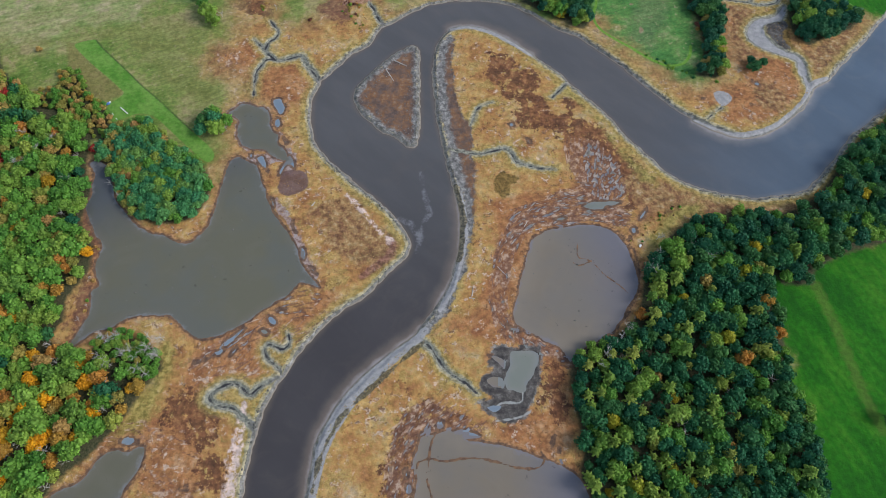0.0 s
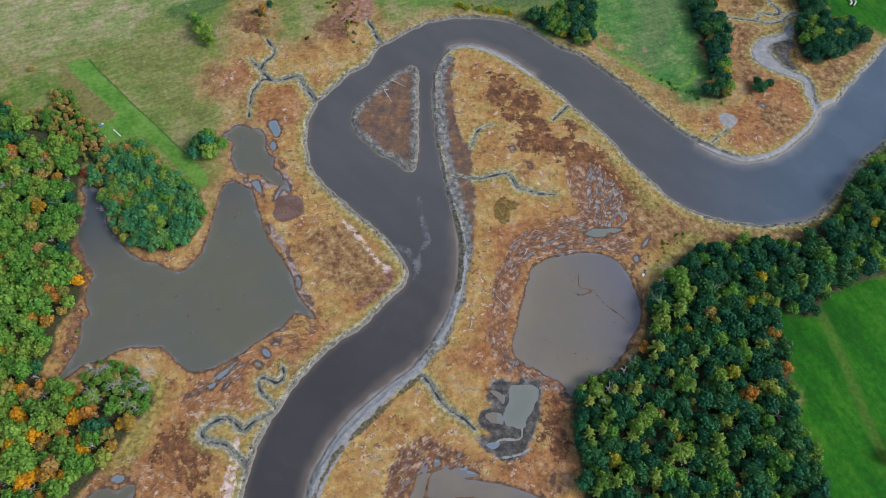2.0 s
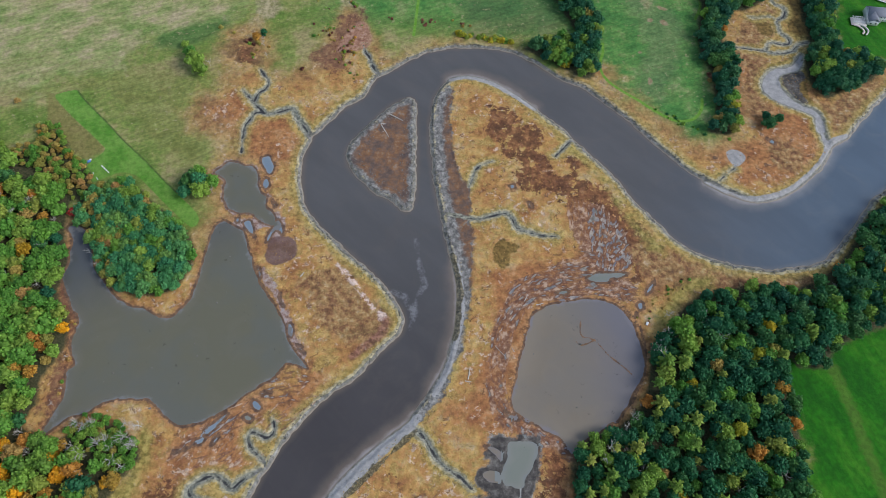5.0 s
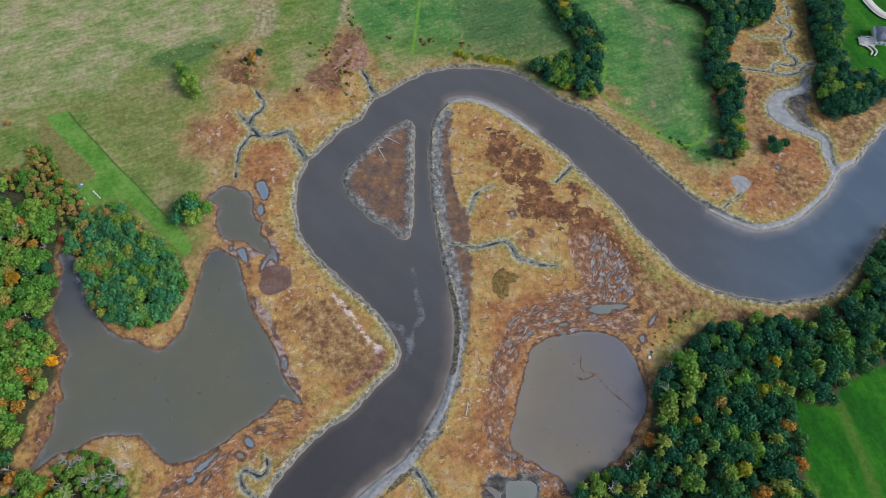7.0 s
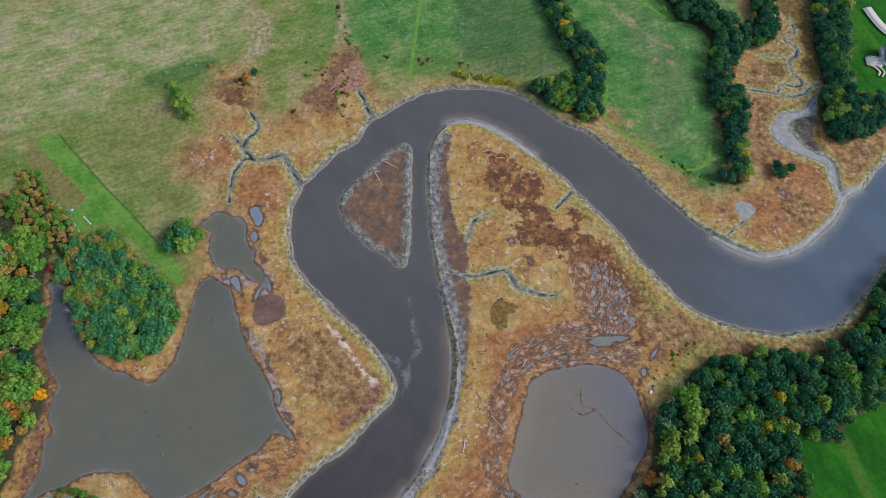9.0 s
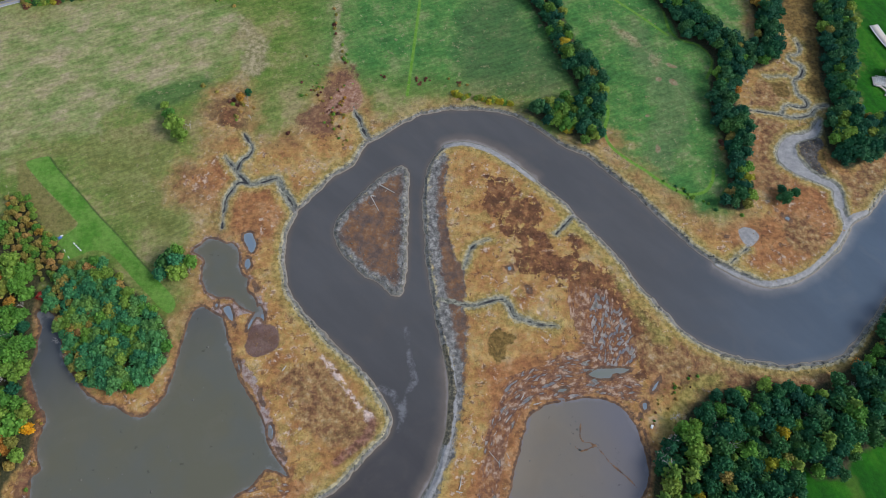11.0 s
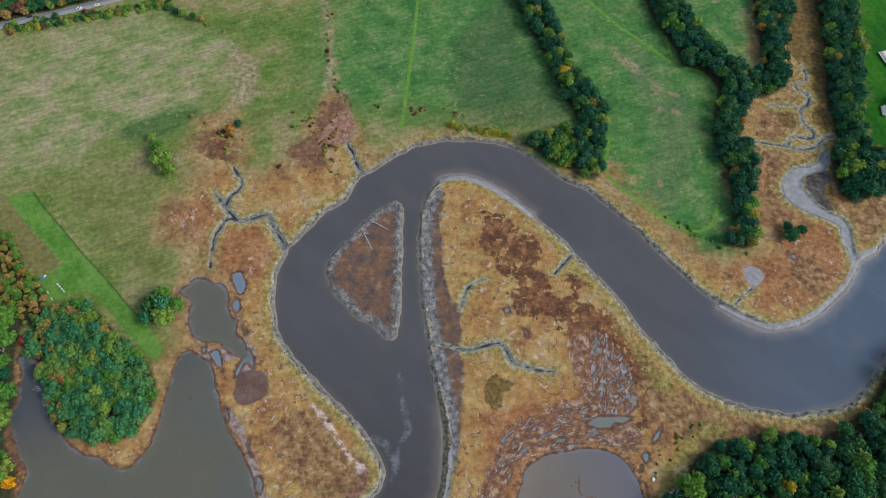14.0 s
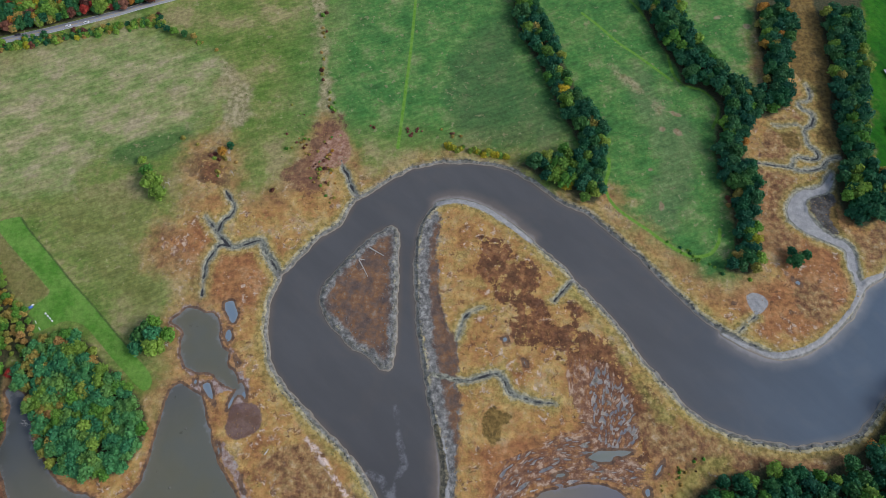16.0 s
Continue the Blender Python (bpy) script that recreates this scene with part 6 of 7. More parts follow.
def join_plants(name, spots, sort, label, category):
    """Close-set plants, too many to count, as one mesh. Each spot: place, size, hue."""
    hues = sorted({h for *_, h in spots})
    vs, fs, slots, tint, n = [], [], [], [], 0
    for x, y, z, s, hue in spots:
        shape = SHAPES[sort][int(rng.integers(len(SHAPES[sort])))]
        a, own = rng.uniform(0, math.tau), rng.random()
        for (v, f), slot in zip(shape, (0, 1 + hues.index(hue))):
            w = v * s
            vs.append(np.stack([w[:, 0] * math.cos(a) - w[:, 1] * math.sin(a) + x, w[:, 0] * math.sin(a) + w[:, 1] * math.cos(a) + y, w[:, 2] + z], 1))
            fs.append(f + n)
            n += len(v)
            slots.append(np.full(len(f), slot))
            tint.append(np.full(len(v), own))
    me = mesh_from(name, np.concatenate(vs), np.concatenate(fs), BARK)
    for hue in hues:
        me.materials.append(LEAVES[hue])
    me.polygons.foreach_set("material_index", np.concatenate(slots).astype(np.int32))
    give(me, "hue", np.concatenate(tint))
    tagged(new(name, me), label, category, kind="stuff")


def clip01(v):
    return max(0.0, min(1.0, v))


def east_hues(x, y):
    west = clip01((215 - x) / 60) * clip01((235 - y) / 40)
    return {"dark": 1.5 * clip01((x - 210) / 40), "deep": 4.5, "green": 1.3, "olive": 0.3 + 2.2 * west, "lemon": 0.03 + 0.3 * west, "dull": 0.12, "orange": 0.07}


def west_hues(x, y):
    low = clip01((160 - y) / 60)
    return {"green": 7.0, "deep": 0.3 + 0.7 * clip01((y - 200) / 60), "olive": 1.6, "dull": 0.9 + 2.2 * clip01((y - 290) / 30), "orange": 0.6 + 0.7 * low, "gold": 0.15 + 2.4 * low, "red": 0.12}


plant("broadleaf_tree", WOOD_EAST, 7.9, "trees of the eastern wood", east_hues, "in the marshside wood", pines=0.8, snags=0.025, scale=(0.55, 1.05),
      single=lambda x, y, depth: depth > -22)
plant("woodland_tree", WOOD_WEST, 8.4, "trees of the western wood", west_hues, "in the pondside wood", scale=(0.7, 1.05), snags=0.03, skip=(WOOD_TAWNY, SNAG_PATCH))
plant("small_tree", SNAG_PATCH, 4.2, "low trees by the pond", lambda x, y: {"green": 5.0, "olive": 1.0, "dull": 1.0}, "at the pondside", scale=(0.28, 0.48), edge=1.0)
plant("tawny_tree", WOOD_TAWNY, 5.0, "tawny thicket", lambda x, y: {"dull": 5.0, "olive": 2.0, "green": 2.0, "orange": 0.3}, "in the thicket by the field", scale=(0.3, 0.55), edge=1.0)
plant("small_tree", WOOD_SPIT, 6.0, "trees on the spit", lambda x, y: {"teal": 7.0, "green": 1.0, "olive": 0.4 + 0.8 * clip01((-205 - x) / 20), "dull": 3.0 * clip01((y - 284) / 20) + 2.0 * clip01((-212 - x) / 20)},
      "on the spit", scale=(0.58, 0.8), edge=1.5)
plant("hedgerow_tree", BELT_WEST, 7.2, "trees of the hedgerow", lambda x, y: {"dark": 3.5, "deep": 3.0, "green": 0.8 + 2.0 * clip01((470 - y) / 30), "olive": 0.8 + 2.0 * clip01((475 - y) / 30), "lemon": 0.1, "dull": 0.1},
      "in the hedgerow", scale=(0.7, 0.95), edge=2.5)
plant("hedgerow_tree", BELT_MID, 7.4, "trees along the creek", lambda x, y: {"dark": 4.0, "deep": 2.5, "green": 0.9, "dull": 0.4, "orange": 0.1 + 0.7 * clip01((x - 225) / 15) * clip01((y - 440) / 30), "lemon": 0.08}, "along the creek", scale=(0.7, 1.0), edge=2.5)
plant("creekside_tree", BELT_EAST, 7.8, "trees by the house", lambda x, y: {"dark": 4.5, "deep": 3.0, "green": 1.0, "olive": 0.7, "dull": 0.1}, "between creek and house", scale=(0.75, 1.0), edge=2.5)
plant("roadside_tree", WOOD_ROAD, 6.6, "trees beyond the road", lambda x, y: {"deep": 3.0, "green": 2.0, "olive": 1.0, "red": 0.7, "maroon": 0.9, "orange": 0.5, "dull": 1.0, "lemon": 0.4}, "beyond the road",
      scale=(0.65, 0.9))
join_plants("woodland", woodland, "tree", "close-set green trees inside the wood", "woodland")


# ---- road, cars, house and small things ----
ASPHALT = plain_material("asphalt", (0.24, 0.24, 0.26), (0.34, 0.34, 0.36), 1.2, 0.9, 0.2)
LINE_WHITE = plain_material("white_road_paint", (0.50, 0.50, 0.48), (0.70, 0.70, 0.68), 3.0)
LINE_YELLOW = plain_material("yellow_road_paint", (0.45, 0.30, 0.05), (0.6, 0.42, 0.08), 3.0)
PAINT_WHITE = plain_material("white_car_paint", (0.75, 0.75, 0.75), (0.82, 0.82, 0.82), 1.0, 0.3, 0.5)
PAINT_DARK = plain_material("dark_car_paint", (0.03, 0.03, 0.04), (0.05, 0.05, 0.06), 1.0, 0.3, 0.5)
GLASS = plain_material("dark_window_glass", (0.02, 0.025, 0.03), (0.03, 0.035, 0.04), 1.0, 0.08, 0.5)
RUBBER = plain_material("tyre_rubber", (0.02, 0.02, 0.02), (0.035, 0.035, 0.035), 4.0, 0.9, 0.2)
STEEL = plain_material("wheel_steel", (0.45, 0.45, 0.46), (0.6, 0.6, 0.62), 4.0, 0.4, 0.5, 0.8)
LAMP = plain_material("lamp_lens", (0.6, 0.6, 0.62), (0.75, 0.75, 0.75), 4.0, 0.2, 0.5)
LAMP_RED = plain_material("red_lamp_lens", (0.4, 0.02, 0.02), (0.5, 0.03, 0.03), 4.0, 0.2, 0.5)
TIMBER = plain_material("weathered_timber", (0.16, 0.13, 0.10), (0.28, 0.24, 0.20), 2.0, 0.9, 0.1)
CLAPBOARD = plain_material("white_clapboard", (0.70, 0.70, 0.68), (0.80, 0.80, 0.78), 1.0, 0.7, 0.3)
SHINGLE = plain_material("grey_shingles", (0.15, 0.16, 0.19), (0.26, 0.27, 0.30), 2.5, 0.9, 0.2)
PAVING = plain_material("pale_paving", (0.52, 0.49, 0.45), (0.66, 0.63, 0.59), 1.0, 0.85, 0.2)
GRAVEL = plain_material("pinkish_gravel", (0.50, 0.43, 0.38), (0.62, 0.55, 0.50), 0.8, 0.95, 0.1)
BRICK = plain_material("chimney_brick", (0.25, 0.11, 0.08), (0.35, 0.17, 0.12), 3.0, 0.9, 0.1)
TARP = plain_material("blue_tarpaulin", (0.06, 0.14, 0.40), (0.10, 0.20, 0.50), 1.5, 0.5, 0.4)
WHITEWASH = plain_material("white_painted_wood", (0.72, 0.72, 0.70), (0.82, 0.82, 0.80), 3.0, 0.6, 0.3)
PEAT = plain_material("dark_peat", (0.075, 0.072, 0.064), (0.20, 0.185, 0.155), 0.9, 0.9, 0.2)
STONE = plain_material("grey_rubble", (0.07, 0.07, 0.07), (0.24, 0.235, 0.225), 0.6, 0.85, 0.2)


def part(name, shape, material, parent, label=""):
    ob = new(name, mesh_from(name, *shape, material))
    ob.parent = parent
    return tagged(ob, label)


def block(cx, cy, cz, sx, sy, sz, turn=0.0, bevel=0.12, taper=1.0):
    """A box with cut edges: three rings of eight corners; taper narrows its top."""
    v = []
    hx, hy = sx / 2, sy / 2
    b = min(bevel, 0.3 * min(sx, sy, sz))
    for z, s, inset in ((cz, 1.0, 0.0), (cz + sz - b, taper, 0.0), (cz + sz, taper, b)):
        for x, y in ((-hx + b, -hy), (hx - b, -hy), (hx, -hy + b), (hx, hy - b), (hx - b, hy), (-hx + b, hy), (-hx, hy - b), (-hx, -hy + b)):
            v.append(((x - math.copysign(inset, x)) * s, (y - math.copysign(inset, y)) * s, z))
    f = [(r * 8 + k, r * 8 + (k + 1) % 8, r * 8 + 8 + (k + 1) % 8, r * 8 + 8 + k) for r in range(2) for k in range(8)]
    f += [(16, 17, 18, 19), (16, 19, 20, 23), (20, 21, 22, 23), (3, 2, 1, 0), (7, 4, 3, 0), (7, 6, 5, 4)]
    v = np.array(v)
    c, s = math.cos(radians(turn)), math.sin(radians(turn))
    return np.stack([v[:, 0] * c - v[:, 1] * s + cx, v[:, 0] * s + v[:, 1] * c + cy, v[:, 2]], 1), np.array(f)


def ribbon(points, half, z, thick=0.1, offset=0.0):
    """A strip with thickness along an open line."""
    line = spline(points, False, 8)[:, :2]
    d = np.gradient(line, axis=0)
    d /= np.linalg.norm(d, axis=1, keepdims=True)
    side = np.stack([-d[:, 1], d[:, 0]], 1)
    mid = line + side * offset
    rows = []
    for p, s in zip(mid, side):
        for k, h in ((-1, z - thick), (-1, z), (1, z), (1, z - thick)):
            rows.append((p[0] + k * half * s[0], p[1] + k * half * s[1], h))
    n = len(line)
    f = [(4 * i + k, 4 * i + k + 1, 4 * i + 5 + k, 4 * i + 4 + k) for i in range(n - 1) for k in range(3)]
    return np.array(rows), np.array(f)


def build_road():
    root = tagged(new("road"), "grey two-lane asphalt road behind a hedge", "road", kind="structure")
    part("carriageway", ribbon(ROAD, 3.4, 1.42, 0.3), ASPHALT, root)
    part("centre_line", ribbon(ROAD, 0.16, 1.425, 0.02, 0.0), LINE_YELLOW, root, "faded yellow centre line")
    part("edge_line", ribbon(ROAD, 0.1, 1.425, 0.02, 3.05), LINE_WHITE, root, "white edge line")
    part("edge_line", ribbon(ROAD, 0.1, 1.425, 0.02, -3.05), LINE_WHITE, root, "white edge line")


def build_car(x, y, z, heading, paint, label):
    root = tagged(new("car"), label, "car", "cars on the road")
    root.matrix_basis = pose(x, y, z, 0, 0, heading)
    part("body", joined([block(0, 0, 0.3, 4.6, 1.8, 0.55, bevel=0.2), block(1.55, 0, 0.8, 1.4, 1.66, 0.16, bevel=0.12), block(-1.9, 0, 0.8, 0.75, 1.66, 0.2, bevel=0.12),
                         block(-0.35, 0, 1.33, 1.7, 1.35, 0.14, bevel=0.06)]), paint, root)
    part("window", block(-0.35, 0, 0.84, 2.6, 1.6, 0.52, bevel=0.05, taper=0.78), GLASS, root, "dark car windows")
    for sx in (1.45, -1.4):
        for sy in (0.82, -0.82):
            wheel = part("wheel", tube([(sx, sy - 0.1, 0.33), (sx, sy + 0.1, 0.33)], [0.33, 0.33], 12), RUBBER, root)
            part("rim", tube([(sx, sy - 0.105, 0.33), (sx, sy + 0.105, 0.33)], [0.2, 0.2], 8), STEEL, wheel)
    for sy in (0.6, -0.6):
        part("headlight", block(2.28, sy, 0.62, 0.12, 0.34, 0.14, bevel=0.03), LAMP, root)
        part("tail_light", block(-2.28, sy, 0.62, 0.12, 0.3, 0.16, bevel=0.03), LAMP_RED, root)


def build_pole(x, y, z, turn):
    root = tagged(new("utility_pole"), "tall wooden utility pole beside the road", "utility pole", "roadside poles")
    root.matrix_basis = pose(x, y, z, 0, 0, turn)
    part("pole", tube([(0, 0, -0.6), (0, 0, 5.5), (0, 0, 11.0)], [0.2, 0.17, 0.13], 8), TIMBER, root)
    part("crossarm", block(0, 0, 10.1, 0.16, 2.6, 0.16, bevel=0.02), TIMBER, root)
    for sy in (-1.15, -0.4, 0.4, 1.15):
        part("insulator", tube([(0, sy, 10.26), (0, sy, 10.42), (0, sy, 10.5)], [0.05, 0.08, 0.03], 6), LAMP, root)


def gable(cx, cy, z, sx, sy, rise, over=0.5, thick=0.25, along="x"):
    """A pitched roof with thickness, its ridge along x or y."""
    hx, hy = sx / 2 + over, sy / 2 + over
    v = []
    for drop in (0.0, thick):
        for u in (-1, 1):
            for s, h in ((-1, 0.0), (0, rise), (1, 0.0)):
                v.append((cx + u * hx, cy + s * hy, z + h - drop) if along == "x" else (cx + s * hx, cy + u * hy, z + h - drop))
    f = [(0, 1, 4, 3), (1, 2, 5, 4), (6, 9, 10, 7), (7, 10, 11, 8), (0, 3, 9, 6), (2, 8, 11, 5), (0, 6, 7, 1), (1, 7, 8, 2), (3, 4, 10, 9), (4, 5, 11, 10)]
    return np.array(v), np.array(f)


def build_house(x, y, z):
    root = tagged(new("house"), "white clapboard house with grey shingled gable roofs", "house")
    root.matrix_basis = pose(x, y, z, 0, 0, -4)
    for cx, cy, sx, sy, h in ((0, 0, 22, 11, 5.4), (-6, -7.5, 9, 7, 4.4), (14, 2, 9, 9, 4.0)):
        part("wall", block(cx, cy, -0.4, sx, sy, h, bevel=0.02), CLAPBOARD, root)
    part("roof", gable(0, 0, 5.0, 22, 11, 4.0), SHINGLE, root, "grey shingled gable roof")
    part("roof", gable(-6, -7.0, 4.0, 9, 8.5, 3.4, along="y"), SHINGLE, root, "grey shingled cross gable")
    part("roof", gable(14, 2, 3.6, 9, 9, 3.0, along="y"), SHINGLE, root, "grey shingled wing roof")
    part("chimney", block(5, 1, 7.0, 1.2, 1.0, 3.4, bevel=0.05), BRICK, root, "brick chimney")
    for k, wx in enumerate((0.5, 3.5, 6.5, 9.5)):
        for wz in (0.9, 3.3):
            window = part("window", block(wx, -5.5, wz, 1.2, 0.14, 1.4, bevel=0.02), WHITEWASH, root)
            part("pane", block(wx, -5.56, wz + 0.1, 0.95, 0.08, 1.18, bevel=0.01), GLASS, window)
    for wx in (-8, -4):
        window = part("window", block(wx, -11.0, 1.0, 1.4, 0.14, 1.6, bevel=0.02), WHITEWASH, root)
        part("pane", block(wx, -11.06, 1.1, 1.15, 0.08, 1.38, bevel=0.01), GLASS, window)
    part("door", block(12, -2.55, -0.2, 2.6, 0.12, 2.3, bevel=0.02), WHITEWASH, root, "white garage door")


def build_grounds():
    """Terrace, pergola, curved garden wall and drive round the house."""
    terrace = tagged(new("terrace", mesh_from("terrace", *block(352, 495.5, 0.9, 13, 9, 0.42, -4, 0.05), PAVING)), "pale stone terrace beside the house", "terrace", kind="structure")
    root = tagged(new("pergola"), "white painted wooden pergola on the terrace", "pergola")
    root.matrix_basis = pose(351, 495.5, 1.3, 0, 0, -4)
    for sx in (-4.5, 0, 4.5):
        for sy in (-3, 3):
            part("post", block(sx, sy, 0, 0.22, 0.22, 2.5, bevel=0.02), WHITEWASH, root)
    for sy in (-3, 3):
        part("beam", block(0, sy, 2.5, 10.4, 0.2, 0.25, bevel=0.02), WHITEWASH, root)
    for sx in (-4.5, -3, -1.5, 0, 1.5, 3, 4.5):
        part("rafter", block(sx, 0, 2.76, 0.16, 7.4, 0.2, bevel=0.02), WHITEWASH, root)
    wall = ribbon([(347.0, 491.0), (351.5, 492.0), (355.8, 489.5), (357.8, 484.5), (354.5, 479.5)], 0.55, 1.75, 0.9)
    tagged(new("garden_wall", mesh_from("garden_wall", *wall, PAVING)), "low curved pale stone garden wall on the lawn", "garden wall")
    walkway = ribbon([(346.0, 493.5), (352.0, 489.0), (354.2, 484.5), (352.0, 481.0)], 0.8, 1.36, 0.3)
    tagged(new("garden_path", mesh_from("garden_path", *walkway, GRAVEL)), "curved pale gravel garden path", "path", kind="structure")
    drive = ribbon([(360.5, 557.0), (363.5, 547.0), (368.0, 536.0), (374.0, 528.0), (386.0, 522.0)], 3.4, 1.44, 0.4)
    tagged(new("driveway", mesh_from("driveway", *drive, GRAVEL)), "pale gravel driveway with white kerb", "driveway", kind="structure")
    for off in (-3.6, 3.6):
        kerb = ribbon([(360.5, 557.0), (363.5, 547.0), (368.0, 536.0), (374.0, 528.0), (386.0, 522.0)], 0.3, 1.56, 0.4, off)
        tagged(new("kerb", mesh_from("kerb", *kerb, WHITEWASH)), "white stone kerb of the driveway", "kerb", kind="structure")


def build_log(x, y, x2, y2, radius, label, lift=0.0):
    """A drift log with a knotted taper and a broken branch."""
    z, z2 = ground_at(x, y), ground_at(x2, y2)
    mid = ((x + x2) / 2 + 0.15, (y + y2) / 2 - 0.1, (z + z2) / 2 + radius * 0.8)
    root = tagged(new("drift_log"), label, "log", "drift logs")
    root.location = (x, y, z)
    at = lambda p: (p[0] - x, p[1] - y, p[2] - z)  # noqa: E731
    part("stem", tube([at((x, y, z + radius * 0.7)), at(mid), at((x2, y2, z2 + radius * 0.7))], [radius * 1.25, radius, radius * 0.6], 7), BLEACHED, root)
    part("branch", tube([at(mid), at((mid[0] + 0.25 * (y2 - y), mid[1] - 0.25 * (x2 - x), mid[2] + 0.2))], [radius * 0.5, radius * 0.2], 5), BLEACHED, root)


build_road()
ROAD_LINE = spline(ROAD, False, 8)


def on_road(x, off):
    k = int(np.argmin(np.abs(ROAD_LINE[:, 0] - x)))
    d = ROAD_LINE[k + 1] - ROAD_LINE[k]
    d = d / np.linalg.norm(d)
    return x - d[1] * off, float(ROAD_LINE[k, 1]) + d[0] * off, math.degrees(math.atan2(d[1], d[0]))


for cx, off, paint, words in ((-314.6, -1.6, PAINT_WHITE, "white sedan car driving on the road"), (-300.8, -1.6, PAINT_WHITE, "white hatchback car behind another on the road"),
                              (-352.0, 1.6, PAINT_DARK, "dark sedan car driving on the road")):
    px, py, turn = on_road(cx, off)
    build_car(px, py, 1.43, turn if off < 0 else turn + 180, paint, words)
build_pole(-335.0, 557.6, ground_at(-335, 557.6), 18)
build_pole(-340.2, 545.8, ground_at(-340.2, 545.8), 18)
build_house(369.5, 502.5, 1.2)
build_grounds()

# white boxes and planks on the mown strip, a blue heap by the trees
for k in range(4):
    bx, by = -257.4 + 1.95 * k, 315.0 - 1.6 * k
    box = tagged(new("white_box"), "white wooden box standing on the mown grass", "box", "row of white boxes")
    box.matrix_basis = pose(bx, by, ground_at(bx, by), 0, 0, -40)
    part("case", block(0, 0, 0, 0.95, 0.85, 0.8, bevel=0.03), WHITEWASH, box)
    part("lid", block(0, 0, 0.8, 1.05, 0.95, 0.1, bevel=0.02), PAINT_WHITE, box, "overhanging white lid")
for bx, by in ((-262.5, 309.0), (-258.5, 304.5)):
    plank = new("plank", mesh_from("plank", *block(0, 0, 0, 2.6, 0.35, 0.12, bevel=0.02), WHITEWASH))
    plank.matrix_basis = pose(bx, by, ground_at(bx, by) + 0.05, 0, 0, -50)
    tagged(plank, "pale plank lying in the grass", "plank", "planks")
heap = tagged(new("covered_heap"), "heap under a blue tarpaulin beside the trees", "tarpaulin")
heap.matrix_basis = pose(-269.0, 318.8, ground_at(-269, 318.8), 0, 0, 35)
part("cover", joined([block(0, 0, 0, 3.4, 2.0, 1.3, bevel=0.4, taper=0.75)]), TARP, heap)
part("board", block(1.9, 0.8, 0.0, 1.6, 0.8, 0.9, bevel=0.05), WHITEWASH, heap, "white board leaning on the heap")
crate = new("crate", mesh_from("crate", *block(0, 0, 0, 1.5, 2.2, 1.0, bevel=0.05), WHITEWASH))
crate.matrix_basis = pose(140.5, 209.5, ground_at(140.5, 209.5), 0, 0, -20)
tagged(crate, "pale wooden crate at the marsh edge", "crate")

for x, y, x2, y2, r in ((-52.5, 365.8, -45.2, 353.6, 0.3), (-52.5, 366.4, -48.6, 366.0, 0.35), (-46.4, 375.6, -35.2, 369.6, 0.38),
                        (38.3, 189.3, 46.1, 181.0, 0.17), (20.8, 166.0, 21.8, 173.0, 0.32), (19.0, 165.0, 23.0, 164.6, 0.3), (66.0, 219.5, 71.0, 221.0, 0.3),
                        (58.0, 221.8, 60.4, 227.0, 0.24), (-97.0, 232.5, -95.0, 236.0, 0.3), (41.0, 199.0, 43.0, 202.0, 0.18), (51.0, 185.5, 49.0, 189.0, 0.18)):
    build_log(x, y, x2, y2, r, "bleached drift log stranded on the marsh")

# single trees, shrubs and dead trees
for x, y, s, hue, sort in ((-185, 305, 0.95, "deep", "tree"), (-177, 295, 1.0, "green", "tree"), (-171, 304, 0.85, "green", "tree"), (-180, 302, 0.95, "teal", "tree"), (-182, 311, 0.75, "green", "tree"), (-190, 303, 0.7, "deep", "tree"), (-189, 294, 0.8, "teal", "tree"),
                           (-214, 426, 0.8, "green", "tree"), (-208, 417, 0.95, "olive", "tree"), (-202, 408, 0.85, "olive", "tree"), (-221, 436, 0.5, "green", "tree"), (-163, 447, 0.6, "orange", "tree"), (-158, 452, 0.5, "deep", "tree"),
                           (252, 379, 0.75, "deep", "tree"), (260, 384, 0.65, "deep", "tree"), (251, 387, 0.55, "deep", "tree"),
                           (-232, 563, 0.5, "deep", "tree"), (-225, 560, 0.55, "green", "tree"), (-216, 558, 0.5, "deep", "tree"), (-208, 556, 0.42, "dull", "tree"),
                           (-75, 612, 0.5, "deep", "tree"), (282, 92, 0.75, "deep", "tree"), (-266, 274, 0.5, "red", "tree"), (-339, 371, 0.42, "dull", "tree")):
    place_tree("lone_tree", sort, x, y, ground_at(x, y), s, hue, "small tree with " + WORDS[hue] + " standing apart", "tree", "trees standing apart")
for x, y in ((-171, 297), (-173, 293), (-199, 412), (-197, 417), (-156, 440), (-152, 428), (-158, 446), (-245, 243), (-236, 233), (-226, 226), (-218, 221)):
    place_tree("dead_tree", "dead", x, y, ground_at(x, y), 0.62, "", "bare grey dead tree by the water", "dead tree", "dead trees")
pick = np.random.default_rng(12)
for k in range(24):
    x, y = -222 + 44 * pick.random(), 103 + 26 * pick.random()
    place_tree("dead_tree", "dead", x, y, ground_at(x, y), float(pick.uniform(0.75, 1.15)), "", "bare white dead tree at the wood's edge", "dead tree", "dead trees")
for k in range(11):
    x, y = 150 + 34 * pick.random(), 196 + 22 * pick.random()
    place_tree("dead_tree", "dead", x, y, max(ground_at(x, y), 0.0), float(pick.uniform(0.6, 0.95)), "", "bare white dead tree at the wood's edge", "dead tree", "dead trees")
